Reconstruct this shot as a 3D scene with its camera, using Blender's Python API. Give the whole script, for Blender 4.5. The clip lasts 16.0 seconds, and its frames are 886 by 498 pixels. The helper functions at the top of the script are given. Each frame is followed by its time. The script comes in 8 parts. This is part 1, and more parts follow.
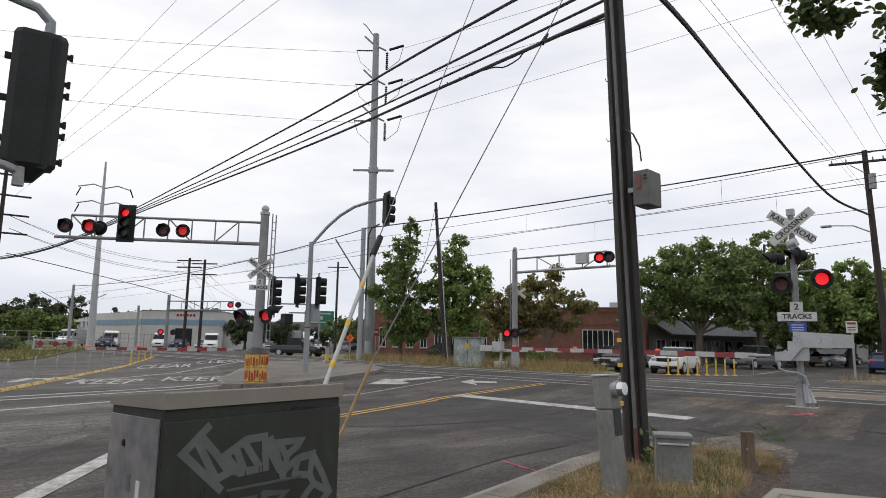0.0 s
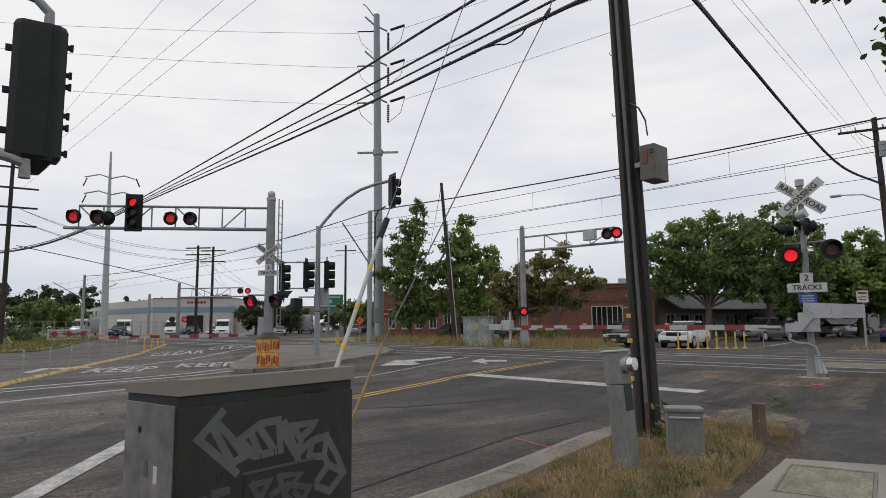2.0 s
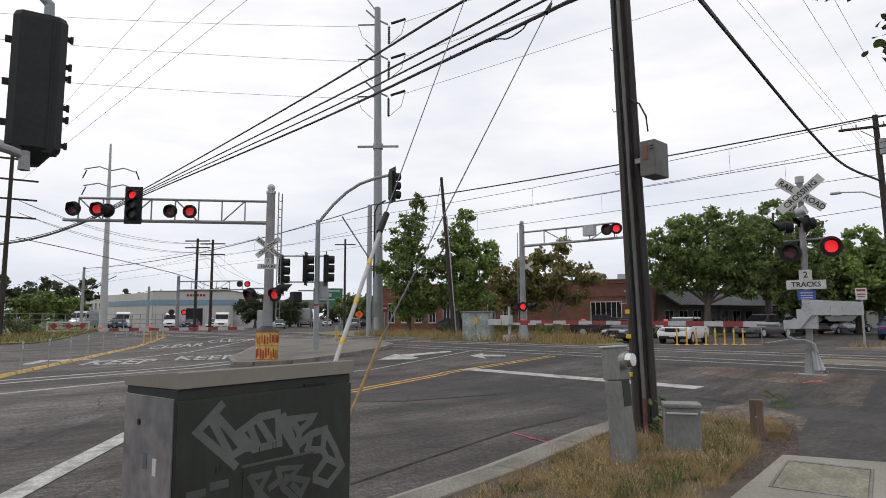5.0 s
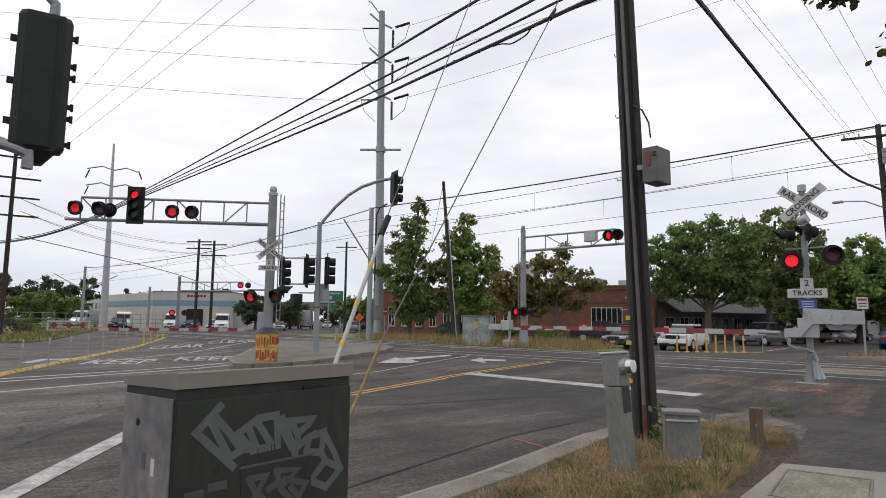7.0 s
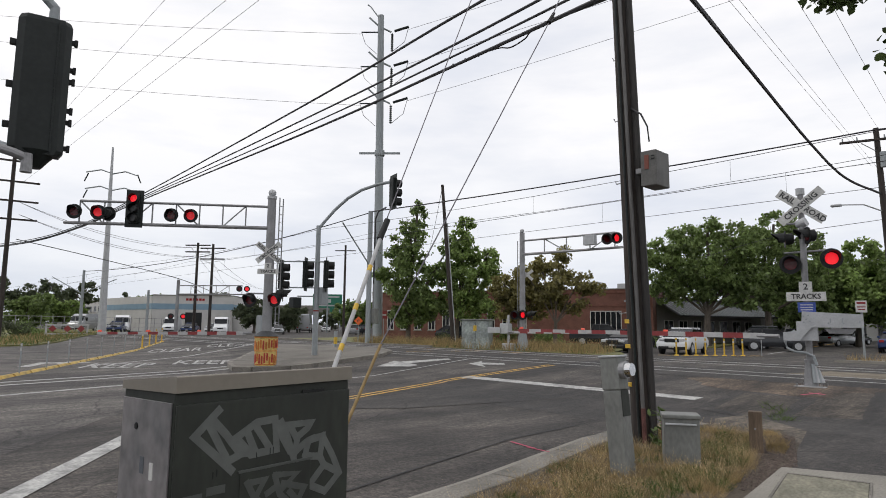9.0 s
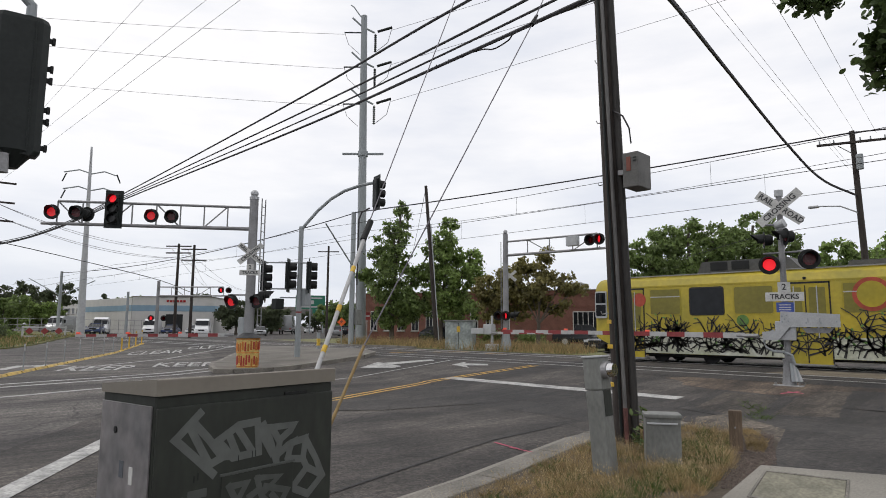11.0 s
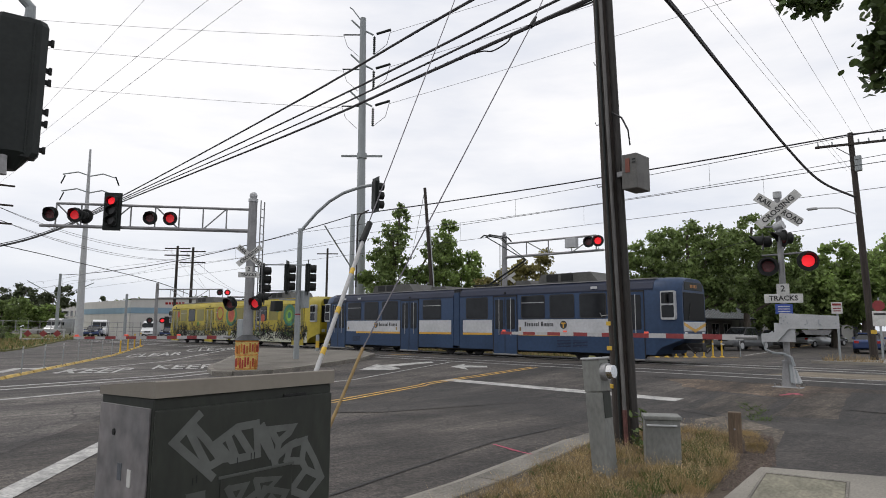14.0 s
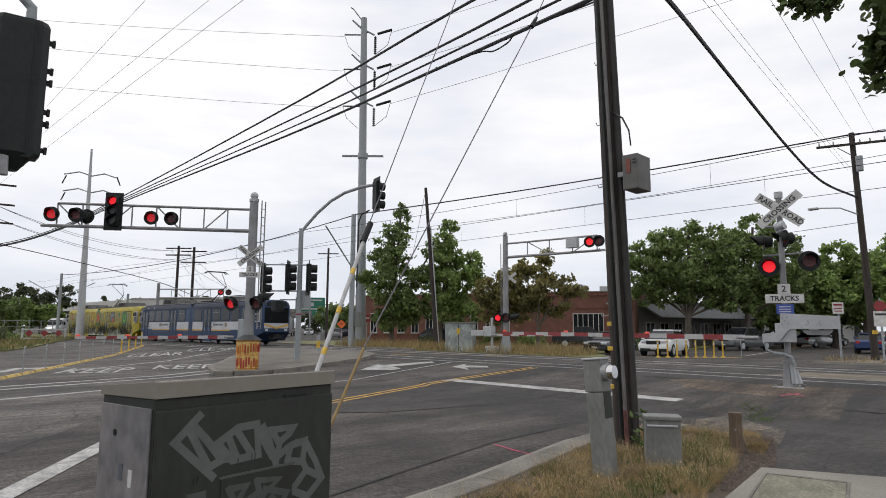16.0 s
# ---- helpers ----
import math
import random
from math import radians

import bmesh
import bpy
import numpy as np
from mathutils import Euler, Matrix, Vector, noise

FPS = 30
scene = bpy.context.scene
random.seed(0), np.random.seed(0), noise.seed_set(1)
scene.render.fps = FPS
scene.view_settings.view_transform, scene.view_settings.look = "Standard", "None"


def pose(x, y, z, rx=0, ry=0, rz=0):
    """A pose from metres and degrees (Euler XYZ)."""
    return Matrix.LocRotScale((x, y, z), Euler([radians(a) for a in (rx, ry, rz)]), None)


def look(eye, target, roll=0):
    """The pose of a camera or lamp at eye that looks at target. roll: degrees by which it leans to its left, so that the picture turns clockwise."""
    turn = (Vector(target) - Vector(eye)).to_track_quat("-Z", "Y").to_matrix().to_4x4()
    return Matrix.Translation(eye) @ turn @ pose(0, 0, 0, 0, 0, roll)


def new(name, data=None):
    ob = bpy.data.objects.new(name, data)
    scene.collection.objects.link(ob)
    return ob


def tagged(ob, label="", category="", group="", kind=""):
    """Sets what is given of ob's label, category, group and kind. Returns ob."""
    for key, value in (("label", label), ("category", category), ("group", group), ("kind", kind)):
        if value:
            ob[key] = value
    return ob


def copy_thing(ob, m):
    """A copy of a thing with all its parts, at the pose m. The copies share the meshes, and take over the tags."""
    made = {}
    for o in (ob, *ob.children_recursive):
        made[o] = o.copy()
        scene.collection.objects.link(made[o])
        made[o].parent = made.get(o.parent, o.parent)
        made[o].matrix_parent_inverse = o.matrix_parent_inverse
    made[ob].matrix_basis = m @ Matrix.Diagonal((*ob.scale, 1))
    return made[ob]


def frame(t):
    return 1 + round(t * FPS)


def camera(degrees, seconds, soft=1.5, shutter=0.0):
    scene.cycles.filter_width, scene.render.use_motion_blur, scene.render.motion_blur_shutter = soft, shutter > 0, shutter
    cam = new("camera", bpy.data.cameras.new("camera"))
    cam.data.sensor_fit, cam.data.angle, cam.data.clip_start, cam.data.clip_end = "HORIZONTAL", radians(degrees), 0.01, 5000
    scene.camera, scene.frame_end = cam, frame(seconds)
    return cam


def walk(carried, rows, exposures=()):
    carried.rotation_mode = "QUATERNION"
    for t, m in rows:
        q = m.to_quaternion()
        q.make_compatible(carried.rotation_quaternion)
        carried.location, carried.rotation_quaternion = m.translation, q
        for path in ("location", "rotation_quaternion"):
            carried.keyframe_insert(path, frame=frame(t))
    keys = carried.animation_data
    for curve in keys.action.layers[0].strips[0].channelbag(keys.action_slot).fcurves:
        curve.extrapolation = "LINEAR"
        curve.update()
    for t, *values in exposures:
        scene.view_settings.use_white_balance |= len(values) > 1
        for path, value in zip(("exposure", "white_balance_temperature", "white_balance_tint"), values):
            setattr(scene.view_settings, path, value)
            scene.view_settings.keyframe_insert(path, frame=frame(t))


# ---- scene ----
cam = camera(70.0, 16.0, soft=0.92)
PATH = [
    (0, (0.0077, -0.0066, 1.5956), (-1.4053, 1.3779, 1.8904), 0.97),
    (0.5, (0.0045, -0.0051, 1.5971), (-1.4137, 1.3727, 1.8978), 0.59),
    (1, (0.0094, -0.0069, 1.5980), (-1.4153, 1.3637, 1.9010), -0.18),
    (1.5, (0.0077, -0.0091, 1.5980), (-1.4172, 1.3624, 1.8955), -0.70),
    (2, (0.0049, -0.0035, 1.5964), (-1.4295, 1.3705, 1.8304), -0.52),
    (2.5, (0.0106, -0.0088, 1.5969), (-1.4292, 1.3645, 1.8001), 0.11),
    (3, (0.0080, -0.0048, 1.5984), (-1.4314, 1.3683, 1.8047), 0.12),
    (3.5, (0.0068, -0.0049, 1.5988), (-1.4303, 1.3692, 1.8144), -0.30),
    (4, (0.0088, -0.0057, 1.5982), (-1.4272, 1.3692, 1.8163), -0.47),
    (6.5, (0.0084, -0.0049, 1.5977), (-1.4261, 1.3707, 1.8209), 0.60),
    (7, (0.0080, -0.0060, 1.5970), (-1.4286, 1.3665, 1.8261), 0.60),
    (7.5, (0.0073, -0.0077, 1.5972), (-1.4308, 1.3628, 1.8291), 0.23),
    (8, (0.0063, -0.0067, 1.5969), (-1.4311, 1.3636, 1.8337), 0.26),
    (8.5, (0.0035, -0.0034, 1.5965), (-1.4335, 1.3669, 1.8358), 0.35),
    (9, (0.0100, -0.0069, 1.5977), (-1.4236, 1.3668, 1.8376), 0.58),
    (11.5, (0.0085, -0.0069, 1.5986), (-1.3833, 1.4084, 1.8431), 0.31),
    (12, (0.0039, -0.0034, 1.5979), (-1.3872, 1.4125, 1.8437), 0.32),
    (12.5, (0.0056, -0.0055, 1.5973), (-1.3854, 1.4102, 1.8442), 0.30),
    (13, (0.0062, -0.0079, 1.5981), (-1.3846, 1.4079, 1.8456), 0.32),
    (13.5, (0.0104, -0.0127, 1.5976), (-1.3823, 1.4011, 1.8456), 0.32),
    (14, (0.0039, -0.0039, 1.5965), (-1.3900, 1.4085, 1.8462), 0.32),
    (14.5, (0.0091, -0.0066, 1.5995), (-1.3856, 1.4049, 1.8490), 0.35),
    (15, (0.0080, -0.0054, 1.5987), (-1.3870, 1.4059, 1.8485), 0.34),
    (15.5, (0.0081, -0.0057, 1.5988), (-1.3873, 1.4051, 1.8487), 0.32),
    (16, (0.0087, -0.0055, 1.5997), (-1.3873, 1.4049, 1.8492), 0.35),
]
walk(cam, [(t, look(eye, target, roll)) for t, eye, target, roll in PATH],
     [(0.0, 0.0), (0.5, 0.0), (1.0, -0.14), (1.5, -0.18), (2.0, -0.22), (2.5, -0.12), (3.0, -0.06), (4.0, 0.0), (16.0, 0.0)])

# ---- world, sun ----
W = bpy.data.worlds.new("overcast_sky")
scene.world = W
W.use_nodes = True
wn, wl = W.node_tree.nodes, W.node_tree.links
wn.clear()
w_out, w_bg = wn.new("ShaderNodeOutputWorld"), wn.new("ShaderNodeBackground")
w_sky, w_tc = wn.new("ShaderNodeTexSky"), wn.new("ShaderNodeTexCoord")
w_sky.sky_type = "NISHITA"
w_sky.sun_disc = False
w_sky.sun_elevation, w_sky.sun_rotation = radians(58), radians(200)
w_map, w_n, w_r = wn.new("ShaderNodeMapping"), wn.new("ShaderNodeTexNoise"), wn.new("ShaderNodeValToRGB")
w_map.inputs["Scale"].default_value = (1.0, 1.0, 4.2)
w_map.inputs["Rotation"].default_value = (0.0, 0.12, 0.6)
w_n.inputs["Scale"].default_value, w_n.inputs["Detail"].default_value, w_n.inputs["Roughness"].default_value = 2.3, 7, 0.56
w_r.color_ramp.elements[0].position, w_r.color_ramp.elements[0].color = 0.30, (0.87, 0.89, 0.96, 1)
w_r.color_ramp.elements[1].position, w_r.color_ramp.elements[1].color = 0.60, (1.13, 1.11, 1.11, 1)
w_dim, w_mix = wn.new("ShaderNodeMix"), wn.new("ShaderNodeMix")
w_dim.data_type = w_mix.data_type = "RGBA"
w_dim.blend_type = "MULTIPLY"
w_dim.inputs["Factor"].default_value = 1.0
w_dim.inputs[7].default_value = (0.09, 0.09, 0.09, 1)
w_mix.inputs["Factor"].default_value = 0.9
wl.new(w_tc.outputs["Generated"], w_map.inputs["Vector"])
wl.new(w_map.outputs[0], w_n.inputs["Vector"])
wl.new(w_n.outputs["Fac"], w_r.inputs["Fac"])
wl.new(w_sky.outputs[0], w_dim.inputs[6])
wl.new(w_dim.outputs[2], w_mix.inputs[6])
wl.new(w_r.outputs[0], w_mix.inputs[7])
w_sep, w_el, w_low = wn.new("ShaderNodeSeparateXYZ"), wn.new("ShaderNodeValToRGB"), wn.new("ShaderNodeMix")
w_el.color_ramp.elements[0].position, w_el.color_ramp.elements[0].color = 0.0, (0.78, 0.82, 0.88, 1)
w_el.color_ramp.elements[1].position, w_el.color_ramp.elements[1].color = 0.30, (1.0, 1.0, 1.0, 1)
w_low.data_type, w_low.blend_type = "RGBA", "MULTIPLY"
w_low.inputs["Factor"].default_value = 1.0
wl.new(w_tc.outputs["Generated"], w_sep.inputs[0])
wl.new(w_sep.outputs["Z"], w_el.inputs[0])
wl.new(w_mix.outputs[2], w_low.inputs[6])
wl.new(w_el.outputs[0], w_low.inputs[7])
wl.new(w_low.outputs[2], w_bg.inputs["Color"])
w_bg.inputs["Strength"].default_value = 1.0
wl.new(w_bg.outputs[0], w_out.inputs[0])

sun = new("sun", bpy.data.lights.new("sun", "SUN"))
sun.data.energy, sun.data.angle, sun.data.color = 0.8, radians(14), (1.0, 0.96, 0.9)
sun.matrix_world = look((0, 0, 60), (22, 24, 0))
scene.view_settings.exposure = 0.0


# ---- materials ----
def mat(name, col, rough=0.6, metal=0.0, var=0.25, scale=3.0, fine=60.0, bump=0.15, dark=None, spec=0.5, emit=0.0, island=False, objvar=0.0, streak=1.0, through_light=0.0, cracks=False):
    """Base colour with a large and a fine variation, and a fine relief."""
    m = bpy.data.materials.new(name)
    m.use_nodes = True
    n, l = m.node_tree.nodes, m.node_tree.links
    b = n["Principled BSDF"]
    b.inputs["Roughness"].default_value, b.inputs["Metallic"].default_value = rough, metal
    b.inputs["Specular IOR Level"].default_value = spec
    tc, mp = n.new("ShaderNodeTexCoord"), n.new("ShaderNodeMapping")
    mp.inputs["Scale"].default_value = (1, 1, 1 / streak)
    l.new(tc.outputs["Object"], mp.inputs[0])
    n1, n2 = n.new("ShaderNodeTexNoise"), n.new("ShaderNodeTexNoise")
    n1.inputs["Scale"].default_value, n1.inputs["Detail"].default_value = scale, 5
    n2.inputs["Scale"].default_value, n2.inputs["Detail"].default_value = fine, 3
    l.new(mp.outputs[0], n1.inputs[0]), l.new(mp.outputs[0], n2.inputs[0])
    r = n.new("ShaderNodeValToRGB")
    d = dark or tuple(c * (1 - var) for c in col)
    r.color_ramp.elements[0].position, r.color_ramp.elements[0].color = 0.33, (*d, 1)
    r.color_ramp.elements[1].position, r.color_ramp.elements[1].color = 0.62, (*col, 1)
    l.new(n1.outputs["Fac"], r.inputs[0])
    mx = n.new("ShaderNodeMix")
    mx.data_type, mx.blend_type = "RGBA", "OVERLAY"
    mx.inputs["Factor"].default_value = min(1.0, var * 1.4)
    l.new(r.outputs[0], mx.inputs[6]), l.new(n2.outputs["Fac"], mx.inputs[7])
    out = mx.outputs[2]
    if island or objvar:
        src = n.new("ShaderNodeNewGeometry").outputs["Random Per Island"] if island else n.new("ShaderNodeObjectInfo").outputs["Random"]
        hsv, mr = n.new("ShaderNodeHueSaturation"), n.new("ShaderNodeMapRange")
        k = objvar or 0.35
        mr.inputs[3].default_value, mr.inputs[4].default_value = 1 - k, 1 + k
        l.new(src, mr.inputs[0]), l.new(mr.outputs[0], hsv.inputs["Value"]), l.new(out, hsv.inputs["Color"])
        out = hsv.outputs[0]
    if cracks:
        nz, vo, cr, n3, r3 = n.new("ShaderNodeTexNoise"), n.new("ShaderNodeTexVoronoi"), n.new("ShaderNodeValToRGB"), n.new("ShaderNodeTexNoise"), n.new("ShaderNodeValToRGB")
        add, m1, m2 = n.new("ShaderNodeVectorMath"), n.new("ShaderNodeMix"), n.new("ShaderNodeMix")
        add.operation, vo.feature = "ADD", "DISTANCE_TO_EDGE"
        nz.inputs["Scale"].default_value, nz.inputs["Detail"].default_value = 0.7, 5
        vo.inputs["Scale"].default_value = 0.28
        l.new(tc.outputs["Object"], nz.inputs[0]), l.new(tc.outputs["Object"], add.inputs[0]), l.new(nz.outputs["Color"], add.inputs[1]), l.new(add.outputs[0], vo.inputs["Vector"])
        cr.color_ramp.elements[0].position, cr.color_ramp.elements[0].color = 0.0015, (0.35, 0.35, 0.35, 1)
        cr.color_ramp.elements[1].position, cr.color_ramp.elements[1].color = 0.006, (1, 1, 1, 1)
        l.new(vo.outputs["Distance"], cr.inputs[0])
        mp3 = n.new("ShaderNodeMapping")
        mp3.inputs["Scale"].default_value, mp3.inputs["Rotation"].default_value = (1.0, 0.18, 1.0), (0, 0, radians(19))
        l.new(tc.outputs["Object"], mp3.inputs[0]), l.new(mp3.outputs[0], n3.inputs[0])
        n3.inputs["Scale"].default_value, n3.inputs["Detail"].default_value, n3.inputs["Roughness"].default_value = 0.6, 9, 0.72
        r3.color_ramp.elements[0].position, r3.color_ramp.elements[0].color = 0.40, (0.45, 0.44, 0.45, 1)
        r3.color_ramp.elements[1].position, r3.color_ramp.elements[1].color = 0.63, (1.65, 1.61, 1.56, 1)
        l.new(n3.outputs["Fac"], r3.inputs[0])
        for q in (m1, m2):
            q.data_type, q.blend_type = "RGBA", "MULTIPLY"
            q.inputs["Factor"].default_value = 1.0
        mp4, n4, r4, m4 = n.new("ShaderNodeMapping"), n.new("ShaderNodeTexNoise"), n.new("ShaderNodeValToRGB"), n.new("ShaderNodeMix")
        mp4.inputs["Scale"].default_value, mp4.inputs["Rotation"].default_value = (1.0, 0.10, 1.0), (0, 0, radians(63))
        n4.inputs["Scale"].default_value, n4.inputs["Detail"].default_value, n4.inputs["Roughness"].default_value = 5.0, 8, 0.75
        r4.color_ramp.elements[0].position, r4.color_ramp.elements[0].color = 0.38, (0.80, 0.80, 0.80, 1)
        r4.color_ramp.elements[1].position, r4.color_ramp.elements[1].color = 0.68, (1.36, 1.31, 1.25, 1)
        m4.data_type, m4.blend_type = "RGBA", "MULTIPLY"
        m4.inputs["Factor"].default_value = 1.0
        l.new(tc.outputs["Object"], mp4.inputs[0]), l.new(mp4.outputs[0], n4.inputs[0]), l.new(n4.outputs["Fac"], r4.inputs[0])
        l.new(out, m4.inputs[6]), l.new(r4.outputs[0], m4.inputs[7])
        out = m4.outputs[2]
        n5, r5, m5 = n.new("ShaderNodeTexNoise"), n.new("ShaderNodeValToRGB"), n.new("ShaderNodeMix")
        n5.inputs["Scale"].default_value, n5.inputs["Detail"].default_value, n5.inputs["Roughness"].default_value = 14.0, 5, 0.72
        r5.color_ramp.elements[0].position, r5.color_ramp.elements[0].color = 0.40, (0.58, 0.58, 0.58, 1)
        r5.color_ramp.elements[1].position, r5.color_ramp.elements[1].color = 0.62, (1.46, 1.43, 1.38, 1)
        m5.data_type, m5.blend_type = "RGBA", "MULTIPLY"
        m5.inputs["Factor"].default_value = 1.0
        l.new(tc.outputs["Object"], n5.inputs[0]), l.new(n5.outputs["Fac"], r5.inputs[0])
        l.new(out, m5.inputs[6]), l.new(r5.outputs[0], m5.inputs[7])
        out = m5.outputs[2]
        v6, r6, m6 = n.new("ShaderNodeTexVoronoi"), n.new("ShaderNodeMapRange"), n.new("ShaderNodeMix")
        v6.inputs["Scale"].default_value = 46.0
        r6.inputs[3].default_value, r6.inputs[4].default_value = 0.58, 1.42
        m6.data_type, m6.blend_type = "RGBA", "MULTIPLY"
        m6.inputs["Factor"].default_value = 1.0
        l.new(tc.outputs["Object"], v6.inputs["Vector"]), l.new(v6.outputs["Color"], r6.inputs[0])
        l.new(out, m6.inputs[6]), l.new(r6.outputs[0], m6.inputs[7])
        out = m6.outputs[2]
        l.new(out, m1.inputs[6]), l.new(r3.outputs[0], m1.inputs[7]), l.new(m1.outputs[2], m2.inputs[6]), l.new(cr.outputs[0], m2.inputs[7])
        out = m2.outputs[2]
    l.new(out, b.inputs["Base Color"])
    if through_light:
        tr, ms = n.new("ShaderNodeBsdfTranslucent"), n.new("ShaderNodeMixShader")
        ms.inputs[0].default_value = through_light
        l.new(out, tr.inputs[0]), l.new(b.outputs[0], ms.inputs[1]), l.new(tr.outputs[0], ms.inputs[2])
        l.new(ms.outputs[0], n["Material Output"].inputs[0])
    if bump:
        bp = n.new("ShaderNodeBump")
        bp.inputs["Strength"].default_value, bp.inputs["Distance"].default_value = bump, 0.02
        l.new(n2.outputs["Fac"], bp.inputs["Height"]), l.new(bp.outputs[0], b.inputs["Normal"])
    if emit:
        b.inputs["Emission Color"].default_value, b.inputs["Emission Strength"].default_value = (*col, 1), emit
    return m


ASPHALT = mat("asphalt", (0.058, 0.0535, 0.0515), 0.88, var=0.55, scale=0.9, fine=38, bump=0.45, cracks=True)
ASPHALT_B = mat("asphalt_patch", (0.038, 0.0355, 0.035), 0.85, var=0.4, scale=0.8, fine=50, bump=0.35, cracks=True)
CONCRETE = mat("concrete", (0.24, 0.225, 0.195), 0.85, var=0.3, scale=0.9, fine=40, bump=0.25, objvar=0.08)
ISLE = mat("island_concrete", (0.155, 0.142, 0.122), 0.88, var=0.4, scale=0.7, fine=30, bump=0.3)
KERB = mat("kerb_concrete", (0.20, 0.185, 0.16), 0.85, var=0.5, scale=1.8, fine=40, bump=0.3, objvar=0.1)
DIRT = mat("dusty_dirt", (0.100, 0.078, 0.061), 0.95, var=0.55, scale=1.6, fine=20, bump=0.6, cracks=True)
ASPHALT_C = mat("asphalt_worn_pale", (0.088, 0.084, 0.083), 0.88, var=0.4, scale=1.1, fine=45, bump=0.4, cracks=True)
SOIL = mat("dry_soil", (0.085, 0.066, 0.045), 0.95, var=0.4, scale=1.6, fine=30, bump=0.6)
STRAW = mat("dry_grass", (0.37, 0.27, 0.13), 0.8, var=0.35, scale=2.2, fine=8, bump=0, dark=(0.17, 0.122, 0.05), island=True, through_light=0.25)
SEED = mat("pale_seed_stalk", (0.48, 0.37, 0.21), 0.8, var=0.3, scale=2.2, fine=8, bump=0, island=True, through_light=0.25)
WEED = mat("green_weed", (0.085, 0.13, 0.03), 0.7, var=0.3, bump=0, island=True, through_light=0.3)
LAWN = mat("mixed_verge", (0.17, 0.17, 0.06), 0.95, var=0.5, scale=0.5, fine=12, bump=0.6)
W_PAINT = mat("road_white", (0.43, 0.425, 0.41), 0.75, var=0.5, scale=4, fine=28, bump=0.2, dark=(0.20, 0.20, 0.195))
Y_PAINT = mat("road_yellow", (0.55, 0.33, 0.06), 0.75, var=0.45, scale=4, fine=28, bump=0.2, dark=(0.27, 0.17, 0.06))
YKERB = mat("yellow_kerb_paint", (0.52, 0.36, 0.09), 0.7, var=0.5, scale=3, fine=24, dark=(0.26, 0.19, 0.08), bump=0.2, objvar=0.15)
PINK = mat("marking_spray", (0.42, 0.07, 0.12), 0.8, var=0.4, scale=9, fine=40)
GALV = mat("galvanised_steel", (0.27, 0.27, 0.275), 0.5, 0.35, var=0.22, scale=2.5, fine=30, bump=0.08)
STEELG = mat("grey_painted_steel", (0.29, 0.315, 0.325), 0.55, 0.05, var=0.18, scale=1.2, fine=25, bump=0.06, streak=4)
ALUGREY = mat("aluminium_grey_paint", (0.42, 0.43, 0.44), 0.5, 0.1, var=0.15, scale=4, fine=30, bump=0.05)
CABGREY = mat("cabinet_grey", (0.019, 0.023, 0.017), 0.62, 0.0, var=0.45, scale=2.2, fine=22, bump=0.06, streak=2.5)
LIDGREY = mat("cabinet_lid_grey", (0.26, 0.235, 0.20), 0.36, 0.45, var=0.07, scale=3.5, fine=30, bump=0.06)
SIDEGREY = mat("cabinet_side_pale", (0.185, 0.174, 0.175), 0.55, 0.05, var=0.45, scale=4, fine=14, bump=0.06, dark=(0.095, 0.097, 0.10))
BOXGREY = mat("utility_box_grey", (0.185, 0.19, 0.178), 0.6, 0.05, var=0.25, scale=4, fine=30, bump=0.08, streak=2)
SPRAY = mat("graffiti_paint", (0.100, 0.107, 0.101), 0.6, var=0.2, scale=6, fine=20, bump=0)
STEELB = mat("blue_grey_touch_up", (0.085, 0.095, 0.11), 0.5, var=0.2)
SPRAY_D = mat("graffiti_paint_dull", (0.062, 0.068, 0.062), 0.6, var=0.2, scale=6, fine=20, bump=0)
BLACK = mat("black_housing", (0.014, 0.015, 0.015), 0.6, var=0.3, scale=6, fine=40, bump=0.05, spec=0.3)
BLACKG = mat("dark_bronze_housing", (0.014, 0.018, 0.017), 0.55, 0.0, var=0.3, scale=3, fine=30, bump=0.05, spec=0.3)
CABLE = mat("black_cable", (0.022, 0.020, 0.024), 0.6, var=0.2, bump=0)
THINW = mat("weathered_wire", (0.16, 0.15, 0.17), 0.6, 0.3, var=0.2, bump=0)
WOOD = mat("creosoted_wood", (0.042, 0.033, 0.028), 0.85, var=0.5, scale=6, fine=45, bump=0.5, streak=9)
WOODL = mat("weathered_post", (0.13, 0.092, 0.062), 0.85, var=0.4, scale=9, fine=50, bump=0.4, streak=6)
RED = mat("reflective_red", (0.24, 0.030, 0.032), 0.45, var=0.25, scale=6, bump=0.03)
WHITE = mat("white_enamel", (0.42, 0.42, 0.42), 0.5, var=0.14, scale=5, fine=30, bump=0.03)
SIGNW = mat("sign_white", (0.55, 0.55, 0.53), 0.5, var=0.22, scale=5, fine=35, bump=0.02)
LETTER = mat("sign_black", (0.03, 0.03, 0.032), 0.55, var=0.2, bump=0)
SIGNB = mat("sign_blue", (0.035, 0.075, 0.32), 0.5, var=0.2, bump=0)
SIGNG = mat("sign_green", (0.012, 0.15, 0.09), 0.5, var=0.15, bump=0)
ORANGE = mat("orange_wrap", (0.62, 0.20, 0.035), 0.55, var=0.35, scale=9, fine=30, objvar=0.3)
ORANGE_Y = mat("golden_wrap", (0.58, 0.42, 0.13), 0.55, var=0.3, scale=9, fine=30, objvar=0.2)
